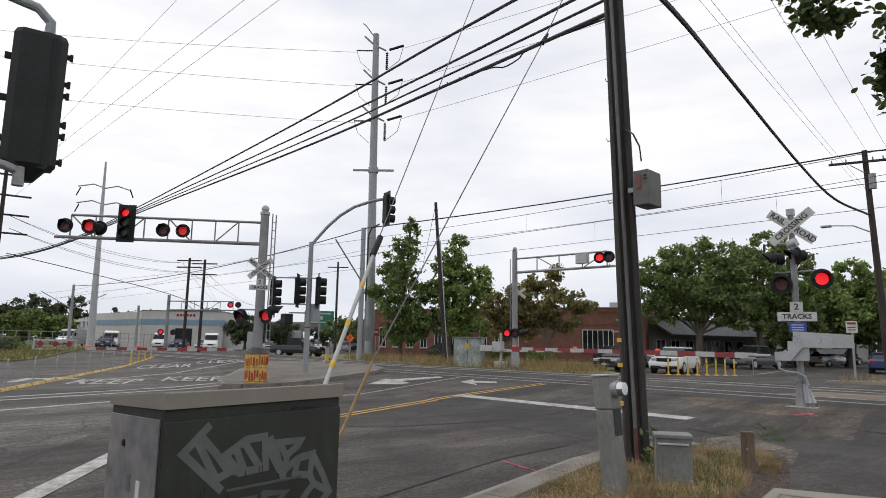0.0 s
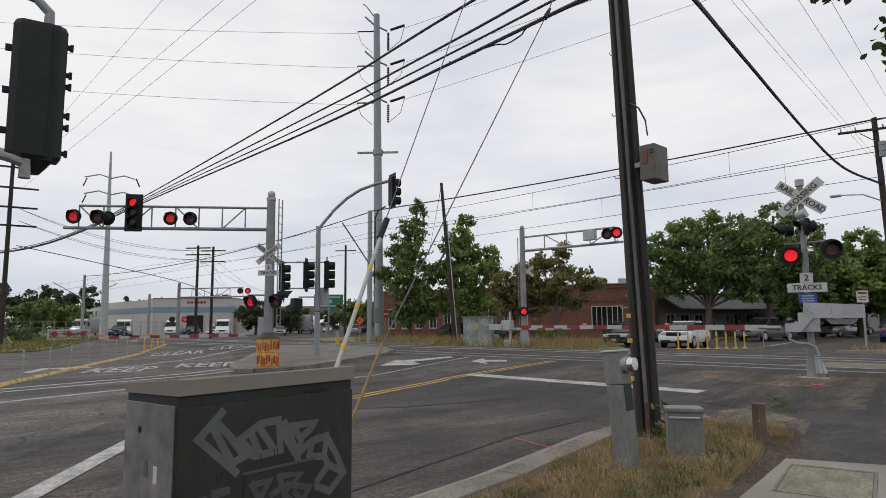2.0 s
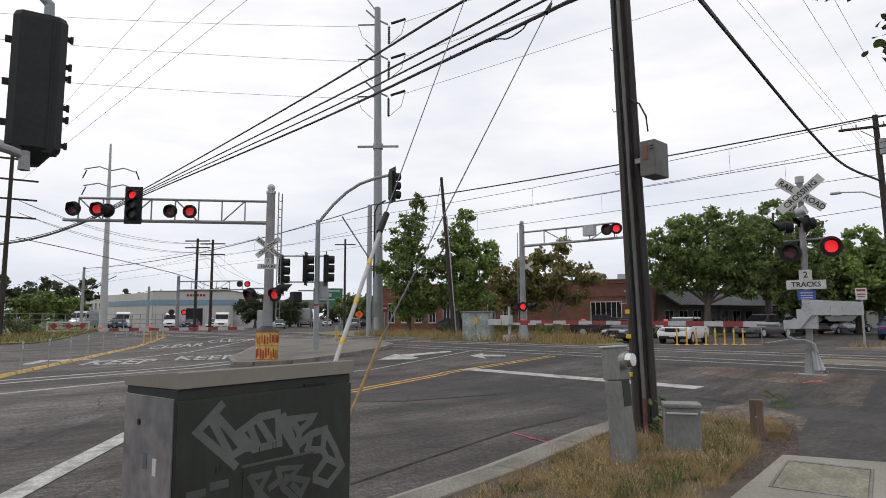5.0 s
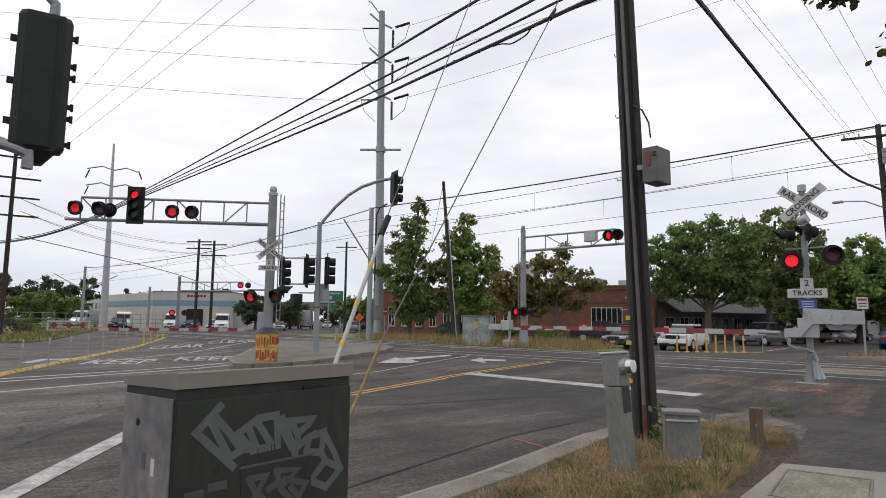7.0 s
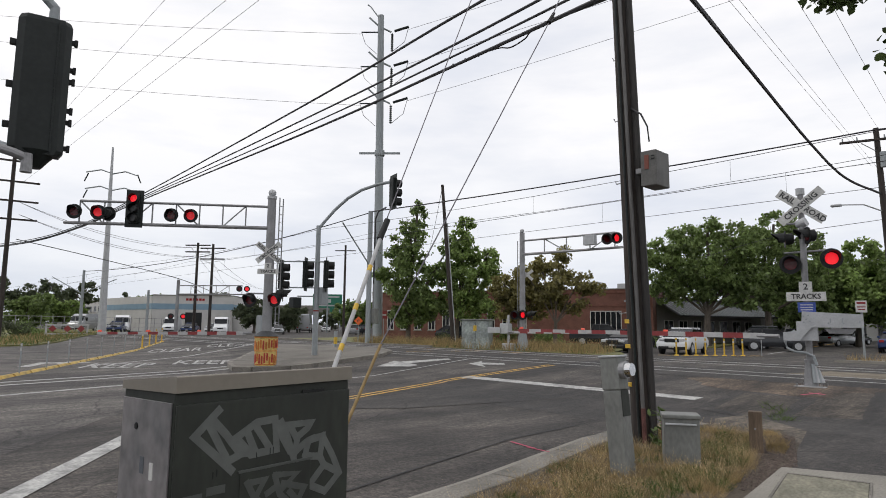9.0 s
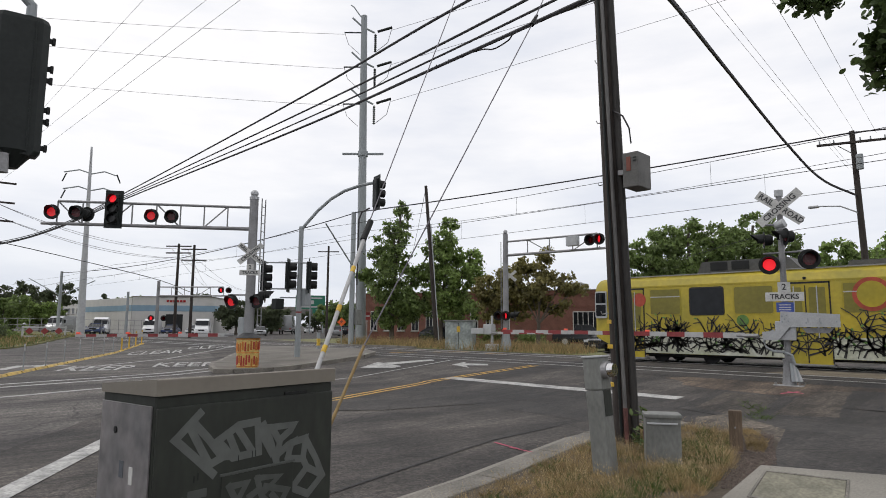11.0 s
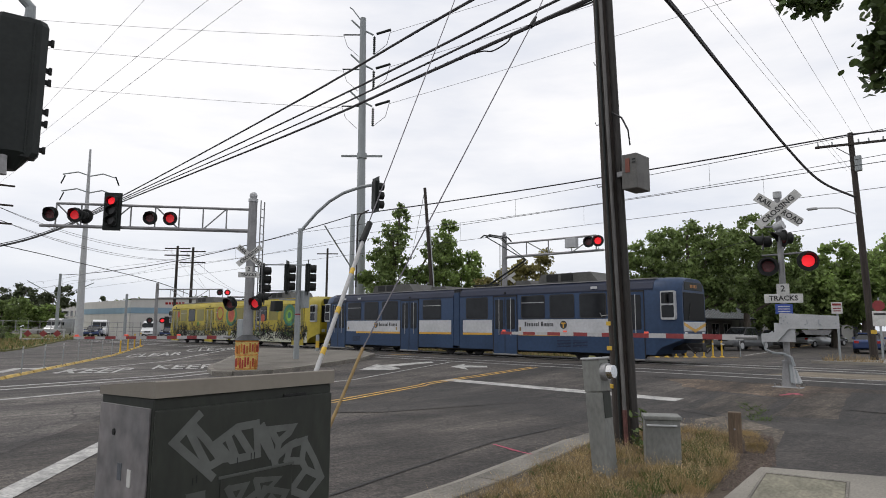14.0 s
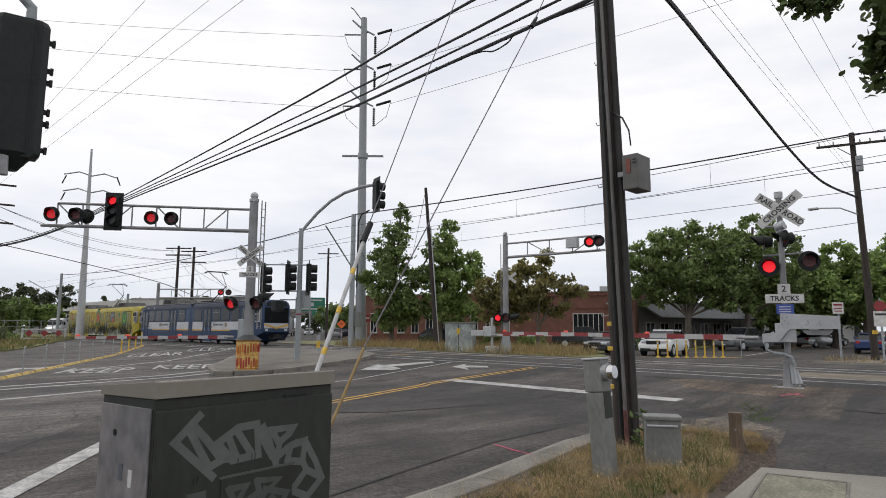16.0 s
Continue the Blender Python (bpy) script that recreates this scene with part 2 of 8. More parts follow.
REDWRAP = mat("red_wrap", (0.42, 0.05, 0.03), 0.55, var=0.3, scale=9, fine=30)
YBAND = mat("yellow_band", (0.62, 0.40, 0.04), 0.5, var=0.25, scale=12, fine=40)
YGUARD = mat("faded_yellow_guard", (0.25, 0.165, 0.058), 0.55, var=0.35, scale=5, fine=25, streak=4)
LENS_ON = mat("lit_red_lens", (1.0, 0.018, 0.03), 0.3, var=0.05, scale=60, fine=90, bump=0.3, emit=0.72)
LENS_DULL = mat("lit_red_lens_off_axis", (0.85, 0.02, 0.03), 0.3, var=0.25, scale=30, fine=60, bump=0.3, emit=0.38)
LENS_OFF = mat("dark_red_lens", (0.12, 0.012, 0.016), 0.25, var=0.2, scale=60, fine=90, bump=0.3)
LENS_DIM = mat("unlit_signal_lens", (0.02, 0.02, 0.02), 0.3, var=0.2, bump=0)
REDLED = mat("gate_lamp_red", (0.75, 0.10, 0.06), 0.4, var=0.1, bump=0, emit=0.25)
BRICK = mat("red_brick", (0.175, 0.076, 0.055), 0.85, var=0.3, scale=1.5, fine=12, bump=0.3)
BRICKD = mat("brick_band", (0.17, 0.07, 0.05), 0.85, var=0.3, scale=2.5, fine=20, bump=0.3)
GLASSD = mat("window_glass", (0.016, 0.018, 0.021), 0.10, var=0.4, scale=0.8, fine=3, bump=0, spec=0.22)
ROOFD = mat("dark_metal_roof", (0.055, 0.057, 0.062), 0.6, 0.1, var=0.2, scale=1.2, fine=12)
STUCCO = mat("off_white_wall", (0.50, 0.49, 0.47), 0.85, var=0.1, scale=0.7, fine=15)
STUCCO_D = mat("grey_stucco", (0.20, 0.19, 0.18), 0.9, var=0.2, scale=0.7, fine=15)
BLUEBAND = mat("blue_wall_band", (0.20, 0.30, 0.38), 0.8, var=0.1, scale=0.7, fine=15)
RUBBER = mat("black_rubber", (0.016, 0.016, 0.017), 0.75, var=0.2, bump=0.05)
TINT = mat("tinted_windscreen", (0.010, 0.011, 0.012), 0.42, var=0.3, scale=0.8, fine=3, bump=0, spec=0.06)
STEEL = mat("rail_steel", (0.40, 0.39, 0.38), 0.30, 0.85, var=0.25, scale=4, fine=30, bump=0.05)
CHASSIS = mat("grimy_underframe", (0.022, 0.021, 0.022), 0.8, var=0.4, scale=5, fine=25, bump=0.2)
T_BLUE = mat("tram_blue", (0.026, 0.052, 0.110), 0.5, 0.0, var=0.2, scale=0.8, fine=8, bump=0.02, spec=0.28)
T_BLUED = mat("tram_dark_blue_roof_band", (0.016, 0.022, 0.046), 0.5, 0.0, var=0.2, scale=0.8, fine=8, bump=0.02, spec=0.28)
T_WHITE = mat("tram_white_band", (0.47, 0.48, 0.50), 0.45, var=0.15, scale=1.0, fine=8, bump=0.02)
T_GOLD = mat("tram_gold_stripe", (0.58, 0.32, 0.035), 0.4, var=0.1, scale=1.0, fine=8, bump=0)
T_YELLOW = mat("tram_yellow", (0.41, 0.315, 0.017), 0.5, var=0.18, scale=0.7, fine=7, bump=0.02, dark=(0.28, 0.235, 0.02))
T_FILM = mat("tram_yellow_window_film", (0.19, 0.165, 0.02), 0.3, var=0.2, scale=0.8, fine=8, bump=0)
T_GREEN = mat("tram_green_paint", (0.10, 0.21, 0.04), 0.5, var=0.3, scale=1.2, fine=8, bump=0)
T_TEAL = mat("tram_teal_paint", (0.025, 0.17, 0.11), 0.5, var=0.3, scale=1.2, fine=8, bump=0)
T_RED = mat("tram_red_paint", (0.38, 0.06, 0.03), 0.5, var=0.3, scale=1.2, fine=8, bump=0)
T_ORNG = mat("tram_orange_paint", (0.42, 0.17, 0.025), 0.5, var=0.3, scale=1.2, fine=8, bump=0)
T_LIME = mat("tram_lime_paint", (0.20, 0.42, 0.05), 0.5, var=0.3, scale=1.2, fine=8, bump=0)
T_BRANCH = mat("tram_branch_paint", (0.030, 0.028, 0.026), 0.5, var=0.3, bump=0)
T_LEAF = mat("tram_leaf_paint", (0.09, 0.20, 0.04), 0.5, var=0.3, bump=0, island=True)
T_LOW = mat("tram_pale_lower_paint", (0.50, 0.51, 0.44), 0.5, var=0.3, scale=1.6, fine=9, bump=0, dark=(0.36, 0.38, 0.26))
T_ROOF = mat("tram_roof_grey", (0.26, 0.26, 0.26), 0.6, var=0.25, scale=1.2, fine=12)
T_ROOFBOX = mat("roof_equipment_grey", (0.085, 0.085, 0.08), 0.65, var=0.3, scale=1.5, fine=14)
LEAF_A = mat("leaf_deep_green", (0.19, 0.26, 0.085), 0.6, var=0.35, scale=0.35, fine=4, bump=0, island=True, objvar=0.55, through_light=0.5)
LEAF_B = mat("leaf_fresh_green", (0.24, 0.33, 0.10), 0.6, var=0.35, scale=0.35, fine=4, bump=0, island=True, objvar=0.55, through_light=0.5)
LEAF_C = mat("leaf_bronze_green", (0.25, 0.225, 0.085), 0.6, var=0.4, scale=0.35, fine=4, bump=0, island=True, objvar=0.55, through_light=0.5)
LEAF_D = mat("leaf_dark_conifer", (0.085, 0.105, 0.055), 0.7, var=0.3, scale=0.2, fine=3, bump=0, island=True, through_light=0.5)
# shade under the canopy is put into this darker leaf colour
LEAF_NEAR = mat("leaf_shaded_underside", (0.075, 0.115, 0.032), 0.55, var=0.35, scale=3, fine=20, bump=0, island=True, through_light=0.22)
BARK = mat("tree_bark", (0.12, 0.10, 0.08), 0.9, var=0.4, scale=4, fine=30, bump=0.5, streak=4)
C_WHITE = mat("car_white", (0.68, 0.69, 0.70), 0.22, var=0.05, bump=0)
C_DARK = mat("car_charcoal", (0.030, 0.032, 0.036), 0.2, 0.2, var=0.05, bump=0)
C_BLUE = mat("car_blue", (0.03, 0.05, 0.13), 0.2, 0.2, var=0.05, bump=0)
C_SILV = mat("car_silver", (0.38, 0.39, 0.40), 0.25, 0.4, var=0.05, bump=0)
C_RED = mat("tail_lamp_red", (0.30, 0.015, 0.015), 0.25, var=0.05, bump=0)
HEADL = mat("headlamp_glass", (0.62, 0.64, 0.66), 0.1, 0.3, var=0.1, bump=0)
CHROME = mat("chrome", (0.6, 0.6, 0.6), 0.15, 1.0, var=0.05, bump=0)


# ---- mesh helpers ----
def thing(name, label, category, m=Matrix(), group="", kind=""):
    e = new(name)
    e.empty_display_size = 0.2
    e.matrix_world = m
    return tagged(e, label, category, group, kind)


def part(name, bm, material, parent, label="", smooth=False):
    me = bpy.data.meshes.new(name)
    bmesh.ops.recalc_face_normals(bm, faces=bm.faces)
    bm.to_mesh(me)
    bm.free()
    me.materials.append(material)
    if smooth:
        for p in me.polygons:
            p.use_smooth = True
        me.set_sharp_from_angle(angle=radians(40))
    ob = new(name, me)
    ob.parent = parent
    return tagged(ob, label)


def solo(name, bm, material, label, category, m=Matrix(), group="", kind="", smooth=False):
    ob = part(name, bm, material, None, "", smooth)
    ob.matrix_world = m
    return tagged(ob, label, category, group, kind)


def BM():
    return bmesh.new()


def box(bm, lo, hi, bev=0.0, m=None):
    c = [(a + b) / 2 for a, b in zip(lo, hi)]
    s = [abs(b - a) for a, b in zip(lo, hi)]
    mt = Matrix.Translation(c) @ Matrix.Diagonal((*s, 1))
    r = bmesh.ops.create_cube(bm, size=1, matrix=(m @ mt) if m else mt)
    if bev:
        es = list({e for v in r["verts"] for e in v.link_edges})
        bmesh.ops.bevel(bm, geom=es, offset=bev, segments=2, affect="EDGES", profile=0.5)
    return bm


def cyl(bm, a, b, r0, r1=None, n=12, caps=True):
    a, b = Vector(a), Vector(b)
    d = b - a
    m = Matrix.Translation((a + b) / 2) @ d.to_track_quat("Z", "Y").to_matrix().to_4x4()
    bmesh.ops.create_cone(bm, cap_ends=caps, segments=n, radius1=r0, radius2=r0 if r1 is None else r1, depth=d.length, matrix=m)
    return bm


def ball(bm, c, r, n=12):
    bmesh.ops.create_uvsphere(bm, u_segments=n, v_segments=max(6, n // 2), radius=r, matrix=Matrix.Translation(c))
    return bm


def tube(bm, pts, r, n=6):
    pts = [Vector(p) for p in pts]
    rings = []
    for i, p in enumerate(pts):
        d = (pts[min(i + 1, len(pts) - 1)] - pts[max(i - 1, 0)]).normalized()
        side = d.cross(Vector((0, 0, 1)))
        side = side.normalized() if side.length > 1e-3 else Vector((1, 0, 0))
        up = side.cross(d)
        rings.append([bm.verts.new(p + r * (math.cos(k * math.tau / n) * side + math.sin(k * math.tau / n) * up)) for k in range(n)])
    for a, b in zip(rings, rings[1:]):
        for k in range(n):
            bm.faces.new((a[k], a[(k + 1) % n], b[(k + 1) % n], b[k]))
    bm.faces.new(rings[0]), bm.faces.new(rings[-1])
    return bm


def prism(bm, pts, d0, d1, axis="y", m=None):
    """A polygon in the plane across an axis, drawn out from d0 to d1."""
    put = {"y": lambda p, d: (p[0], d, p[1]), "x": lambda p, d: (d, p[0], p[1]), "z": lambda p, d: (p[0], p[1], d)}[axis]
    rings = [[bm.verts.new((m @ Vector(put(p, d))) if m else put(p, d)) for p in pts] for d in (d0, d1)]
    bm.faces.new(rings[0]), bm.faces.new(rings[1][::-1])
    for i in range(len(pts)):
        j = (i + 1) % len(pts)
        bm.faces.new((rings[0][i], rings[0][j], rings[1][j], rings[1][i]))
    return bm


def loft(bm, rings, caps=True):
    vs = [[bm.verts.new(p) for p in r] for r in rings]
    for a, b in zip(vs, vs[1:]):
        for i in range(len(a)):
            j = (i + 1) % len(a)
            bm.faces.new((a[i], a[j], b[j], b[i]))
    if caps:
        bm.faces.new(vs[0][::-1]), bm.faces.new(vs[-1])
    return bm


def words(name, body, size, material, parent, m, label="", thick=0.002, bold=0.0):
    """Letters in the built-in font, as a mesh, centred on m and reading along its x."""
    cu = bpy.data.curves.new(name, "FONT")
    cu.body, cu.size, cu.align_x, cu.align_y, cu.extrude, cu.offset, cu.resolution_u = body, size, "CENTER", "CENTER", thick, bold, 2
    tmp = bpy.data.objects.new(name, cu)
    me = bpy.data.meshes.new_from_object(tmp)
    bpy.data.objects.remove(tmp)
    me.materials.clear()
    me.materials.append(material)
    ob = new(name, me)
    ob.parent = parent
    ob.matrix_local = m
    return tagged(ob, label)


def facing(p, n, up=(0, 0, 1)):
    """A pose at p whose z axis looks along n, x to the reader's right and y up."""
    z = Vector(n).normalized()
    x = Vector(up).cross(z).normalized()
    y = z.cross(x)
    r = Matrix((x, y, z)).transposed().to_4x4()
    return Matrix.Translation(p) @ r


# ---- ground ----
PROFILE = [(-4000, 0.0), (12.5, 0.0), (17.2, 0.25), (18.2, 0.3), (26.0, 0.3), (27.0, 0.19), (30.0, 0.12), (38.0, 0.0), (4000, 0.0)]


def gz(y):
    for (a, za), (b, zb) in zip(PROFILE, PROFILE[1:]):
        if y <= b:
            return za + (zb - za) * (y - a) / (b - a)
    return 0.0


def drape(bm, pts, dz, thick=0.0):
    """A flat outline laid on the ground, following its rise."""
    f = bm.faces.new([bm.verts.new((x, y, 0)) for x, y in pts])
    own = [f]
    for y, _ in PROFILE[1:-1]:
        geom = list({e for q in own for e in q.edges} | {v for q in own for v in q.verts}) + own
        r = bmesh.ops.bisect_plane(bm, geom=geom, plane_co=(0, y, 0), plane_no=(0, 1, 0))
        own = [q for q in r["geom"] if isinstance(q, bmesh.types.BMFace)]
    if thick:
        r = bmesh.ops.extrude_face_region(bm, geom=own)
        for v in {v for q in own for v in q.verts}:
            v.co.z = gz(v.co.y) - 0.05
        for g in r["geom"]:
            if isinstance(g, bmesh.types.BMVert):
                g.co.z = gz(g.co.y) + dz
    else:
        for v in {v for q in own for v in q.verts}:
            v.co.z = gz(v.co.y) + dz
    return bm


def strip(bm, a, b, w, dz=0.008):
    a, b = Vector(a), Vector(b)
    s = (b - a).normalized()
    s = Vector((-s.y, s.x)) * w / 2
    return drape(bm, [tuple(a - s), tuple(b - s), tuple(b + s), tuple(a + s)], dz)


def lay(name, bm, material, label, category, kind="structure"):
    return solo(name, bm, material, label, category, kind=kind)


bm = BM()
ys = [p[0] for p in PROFILE]
for y0, y1 in zip(ys, ys[1:]):
    bm.faces.new([bm.verts.new((x, y, gz(y))) for x, y in ((-4000, y0), (4000, y0), (4000, y1), (-4000, y1))])
bmesh.ops.remove_doubles(bm, verts=bm.verts, dist=0.001)
ground = lay("ground", bm, ASPHALT, "worn grey asphalt of the road junction", "asphalt")

# darker resurfaced stretches
patch_z = 0.002
for pts in ([(-13, 13.9), (-6, 13.6), (-4.6, 11.6), (-5.3, 9.6), (-12, 10.2)], [(-6.4, 16.2), (-2.0, 13.6), (4, 13.2), (4, 10.8), (-2.3, 11.6), (-5.6, 14.2)],
            [(-60, 17.5), (30, 17.3), (30, 21.0), (-60, 21.0)], [(-12, 5), (-9.5, 8.0), (-8.5, 12), (-9.6, 12.2), (-11.2, 8.6), (-13, 5.6)]):
    patch_z += 0.0015
    lay("asphalt_patch", drape(BM(), pts, patch_z), ASPHALT_B, "darker resurfaced asphalt strip in the road", "asphalt patch")
def ragged(pts, amp, step, seed):
    """An outline broken into short uneven edges."""
    r, out = random.Random(seed), []
    for a, b in zip(pts, pts[1:] + pts[:1]):
        a, b = Vector(a), Vector(b)
        n = max(1, min(40, int((b - a).length / step)))
        for k in range(n):
            p = a.lerp(b, k / n)
            out.append((p.x + r.uniform(-amp, amp), p.y + r.uniform(-amp, amp)))
    return out


lay("asphalt_patch", drape(BM(), ragged([(-9.2, 1.55), (-12.29, 3.89), (-19.0, 8.8), (-26, 13.6), (-29, 13.6), (-20.5, 7.6), (-16.65, 5.1), (-13.44, 2.67), (-11.5, 1.2)], 0.06, 0.7, 3), 0.003), ASPHALT_C, "paler worn asphalt lane with a broken edge", "asphalt patch")
lay("asphalt_patch", drape(BM(), ragged([(-10.5, -2.0), (-9.2, 1.2), (-19.5, 8.4), (-27, 13.2), (-36, 16.6), (-70, 16.8), (-76, 12), (-40, 0.5), (-20, -3)], 0.08, 0.8, 13), 0.0024), ASPHALT_C, "paler worn asphalt of the far lanes", "asphalt patch")
lay("dirt_patch", drape(BM(), ragged([(-8.2, 16.9), (-6.6, 15.5), (-4.3, 15.2), (-2.8, 14.4), (0, 13.9), (8, 13.6), (30, 13.5), (30, 17.25), (8, 17.3), (-2, 17.4), (-6, 17.5), (-7.6, 17.4)], 0.14, 0.45, 5), 0.006), DIRT, "dusty brown dirt beside the tracks", "dirt")
lay("dirt_patch", drape(BM(), ragged([(-4.2, 10.6), (-3.4, 10.9), (-4.4, 11.4), (-5.2, 10.6), (-4.6, 10.2)], 0.08, 0.3, 6), 0.008), DIRT, "dusty brown dirt at the verge", "dirt")
GRIT = mat("gritty_pale_asphalt", (0.105, 0.092, 0.078), 0.93, var=0.5, scale=2.2, fine=22, bump=0.6, cracks=True)
BROWNA = mat("brown_dusted_asphalt", (0.062, 0.055, 0.048), 0.9, var=0.45, scale=1.4, fine=26, bump=0.5, cracks=True)
lay("gravel_shoulder", drape(BM(), ragged([(-3.3, 8.7), (-4.0, 10.6), (-4.1, 12.6), (-4.3, 15.0), (-3.9, 16.4), (-3.5, 16.4), (-3.2, 14.4), (-3.05, 12.2), (-2.9, 10.6), (-2.55, 9.0)], 0.07, 0.3, 8), 0.0085), GRIT, "pale gritty broken asphalt shoulder", "asphalt")
lay("asphalt_patch", drape(BM(), ragged([(-5.75, 12.5), (-6.1, 15.45), (-4.3, 15.1), (-3.95, 11.75)], 0.03, 0.5, 9), 0.0095), ASPHALT_B, "dark tar border of a trench repair", "asphalt patch")
lay("asphalt_patch", drape(BM(), ragged([(-5.5, 12.75), (-5.8, 15.1), (-4.6, 14.85), (-4.25, 12.1)], 0.03, 0.5, 10), 0.0115), BROWNA, "brown dusted asphalt of a trench repair", "asphalt patch")
lay("asphalt_patch", drape(BM(), ragged([(-3.3, 14.2), (-3.6, 16.7), (2.0, 17.0), (2.0, 14.0)], 0.04, 0.5, 11), 0.0105), ASPHALT_B, "dark rectangular asphalt repair beside the gate", "asphalt patch")
TAN = mat("tan_concrete", (0.185, 0.155, 0.112), 0.9, var=0.4, scale=1.2, fine=25, bump=0.3)
lay("concrete_strip", drape(BM(), [(-6.6, 20.2), (30, 20.2), (30, 22.4), (-6.0, 22.4)], 0.008), TAN, "tan concrete strip between the tracks", "concrete")

# rails
TRACKS = (19.2, 24.1)
for yc in TRACKS:
    tr = thing("track", "light rail track set flush in the crossing", "railway track", group="tracks", kind="structure")
    for dy in (-0.7175, 0.7175):
        part("rail", box(BM(), (-300, yc + dy - 0.036, 0.27), (300, yc + dy + 0.036, 0.318), 0.006), STEEL, tr)
        part("flangeway", drape(BM(), [(-300, yc + dy + 0.04), (300, yc + dy + 0.04), (300, yc + dy + 0.13), (-300, yc + dy + 0.13)], 0.010), RUBBER, tr)

# ---- markings ----
def marking(pts_list, material, label, name="road_marking"):
    b = BM()
    for q in pts_list:
        if len(q) == 3 and isinstance(q[2], (int, float)):
            strip(b, *q)
        else:
            drape(b, q, 0.010)
    return lay(name, b, material, label, "road marking")


marking([((-13.5, 13.85), (-6.25, 13.74), 0.45)], W_PAINT, "worn white stop line before the tracks")
marking([((-10.87, 6.1), (-13.44, 12.9), 0.10), ((-13.44, 12.9), (-13.38, 17.95), 0.10)], Y_PAINT, "yellow centre line")
marking([((-10.62, 6.1), (-13.19, 12.9), 0.10), ((-13.19, 12.9), (-13.13, 17.9), 0.10)], Y_PAINT, "yellow centre line")
marking([((-14.8, 7.9), (-16.1, 12.4), 0.10), ((-16.1, 12.4), (-17.4, 18.1), 0.10)], W_PAINT, "white lane line")
marking([((-6.6, 1.0), (-9.9, 3.35), 0.26)], W_PAINT, "cracked white stop line")
marking([((-16.2, 1.6), (-18.2, 7.8), 0.2)], W_PAINT, "white crossing line")
marking([((-19.0, 2.6), (-20.6, 8.6), 0.22), ((-20.6, 8.6), (-22.4, 11.8), 0.22)], W_PAINT, "white crossing line")
marking([((-19.9, 2.6), (-21.5, 8.6), 0.22), ((-21.5, 8.6), (-23.3, 11.6), 0.22)], W_PAINT, "white crossing line")
marking([((-25.6, 5.6), (-48.0, 17.75), 0.22)], Y_PAINT, "yellow lane edge line")
marking([((-20.5, 3.1), (-25.6, 5.6), 0.22)], Y_PAINT, "yellow lane edge line")
marking([((-25.2, 6.4), (-37.5, 20.2), 0.16)], W_PAINT, "white lane line")


def arrow(c, ang, mirror=1, s=1.0):
    """A turn arrow lying on the road, its shaft along ang."""
    base = [(-0.06, -1.5), (0.26, -1.5), (0.26, 0.10), (0.62, 0.10), (0.62, -0.35), (1.5, 0.38), (0.62, 1.1), (0.62, 0.66), (-0.06, 0.66)]
    ca, sa = math.cos(ang), math.sin(ang)
    return [(c[0] + s * (mirror * x * ca - y * sa), c[1] + s * (mirror * x * sa + y * ca)) for x, y in base]


marking([[(-18.35, 14.33), (-19.46, 16.05), (-19.0, 15.98), (-18.29, 17.89), (-17.85, 17.6), (-18.2, 15.75), (-17.35, 15.45), (-17.2, 15.0)]], W_PAINT, "long white left-turn arrow on the road")
marking([[(-16.1, 16.76), (-16.33, 17.76), (-15.94, 17.29), (-15.08, 17.55), (-14.69, 17.14), (-15.43, 16.78), (-14.79, 16.24)]], W_PAINT, "small white left-turn arrow on the road")
marking([arrow((-28.1, 5.7), radians(63), 1, 1.2)], W_PAINT, "white turn arrow on the road")
RD = Vector((-0.89, 0.456, 0))
RR = Vector((0.456, 0.89, 0))
for c, body in (((-25.4, 7.8), "KEEP"), ((-25.6, 11.1), "KEEP"), ((-35.9, 13.9), "CLEAR"), ((-36.9, 17.6), "CLEAR")):
    slope = (gz(c[1] + 1) - gz(c[1] - 1)) / 2
    m = Matrix((RR + Vector((0, 0, slope * RR.y)), RD + Vector((0, 0, slope * RD.y)), Vector((0, 0, 1)))).transposed().to_4x4()
    m.translation = (c[0], c[1], gz(c[1]) + 0.02)
    wtext = words("road_lettering", body, 1.0, W_PAINT, None, m @ Matrix.Diagonal((1.06 if body == "KEEP" else 0.95, 4.0, 1, 1)), thick=0.0, bold=0.01)
    for vt in wtext.data.vertices:
        q = wtext.matrix_basis @ vt.co
        vt.co = wtext.matrix_basis.inverted() @ Vector((q.x, q.y, gz(q.y) + 0.012))
    tagged(wtext, "worn white road lettering " + body, "road marking", kind="structure")
marking([((-24.0, 20.6), (-23.6, 22.0), 0.2), ((-26.4, 22.8), (-25.9, 24.6), 0.2), ((-23.2, 22.8), (-22.6, 24.8), 0.2), ((-20.4, 23.6), (-20.0, 25.2), 0.2)], Y_PAINT, "faded yellow hatching by the far kerb")
marking([((-4.75, 15.5), (-4.5, 16.0), 0.09), ((-4.72, 15.9), (-4.35, 15.75), 0.07)], PINK, "pink survey paint on the ground")
marking([((-5.85, 6.95), (-5.3, 6.80), 0.045), ((-5.45, 6.80), (-5.02, 6.76), 0.035)], PINK, "pink survey paint on the road")
marking([((-17.6, 33.6), (-14.2, 39.6), 0.35)], Y_PAINT, "yellow painted median edge")
marking([((-18.4, 63.7), (-24.9, 103), 0.2)], Y_PAINT, "yellow centre line")
marking([((-14.9, 42.5), (-16.8, 55.0), 0.15)], W_PAINT, "white lane line")


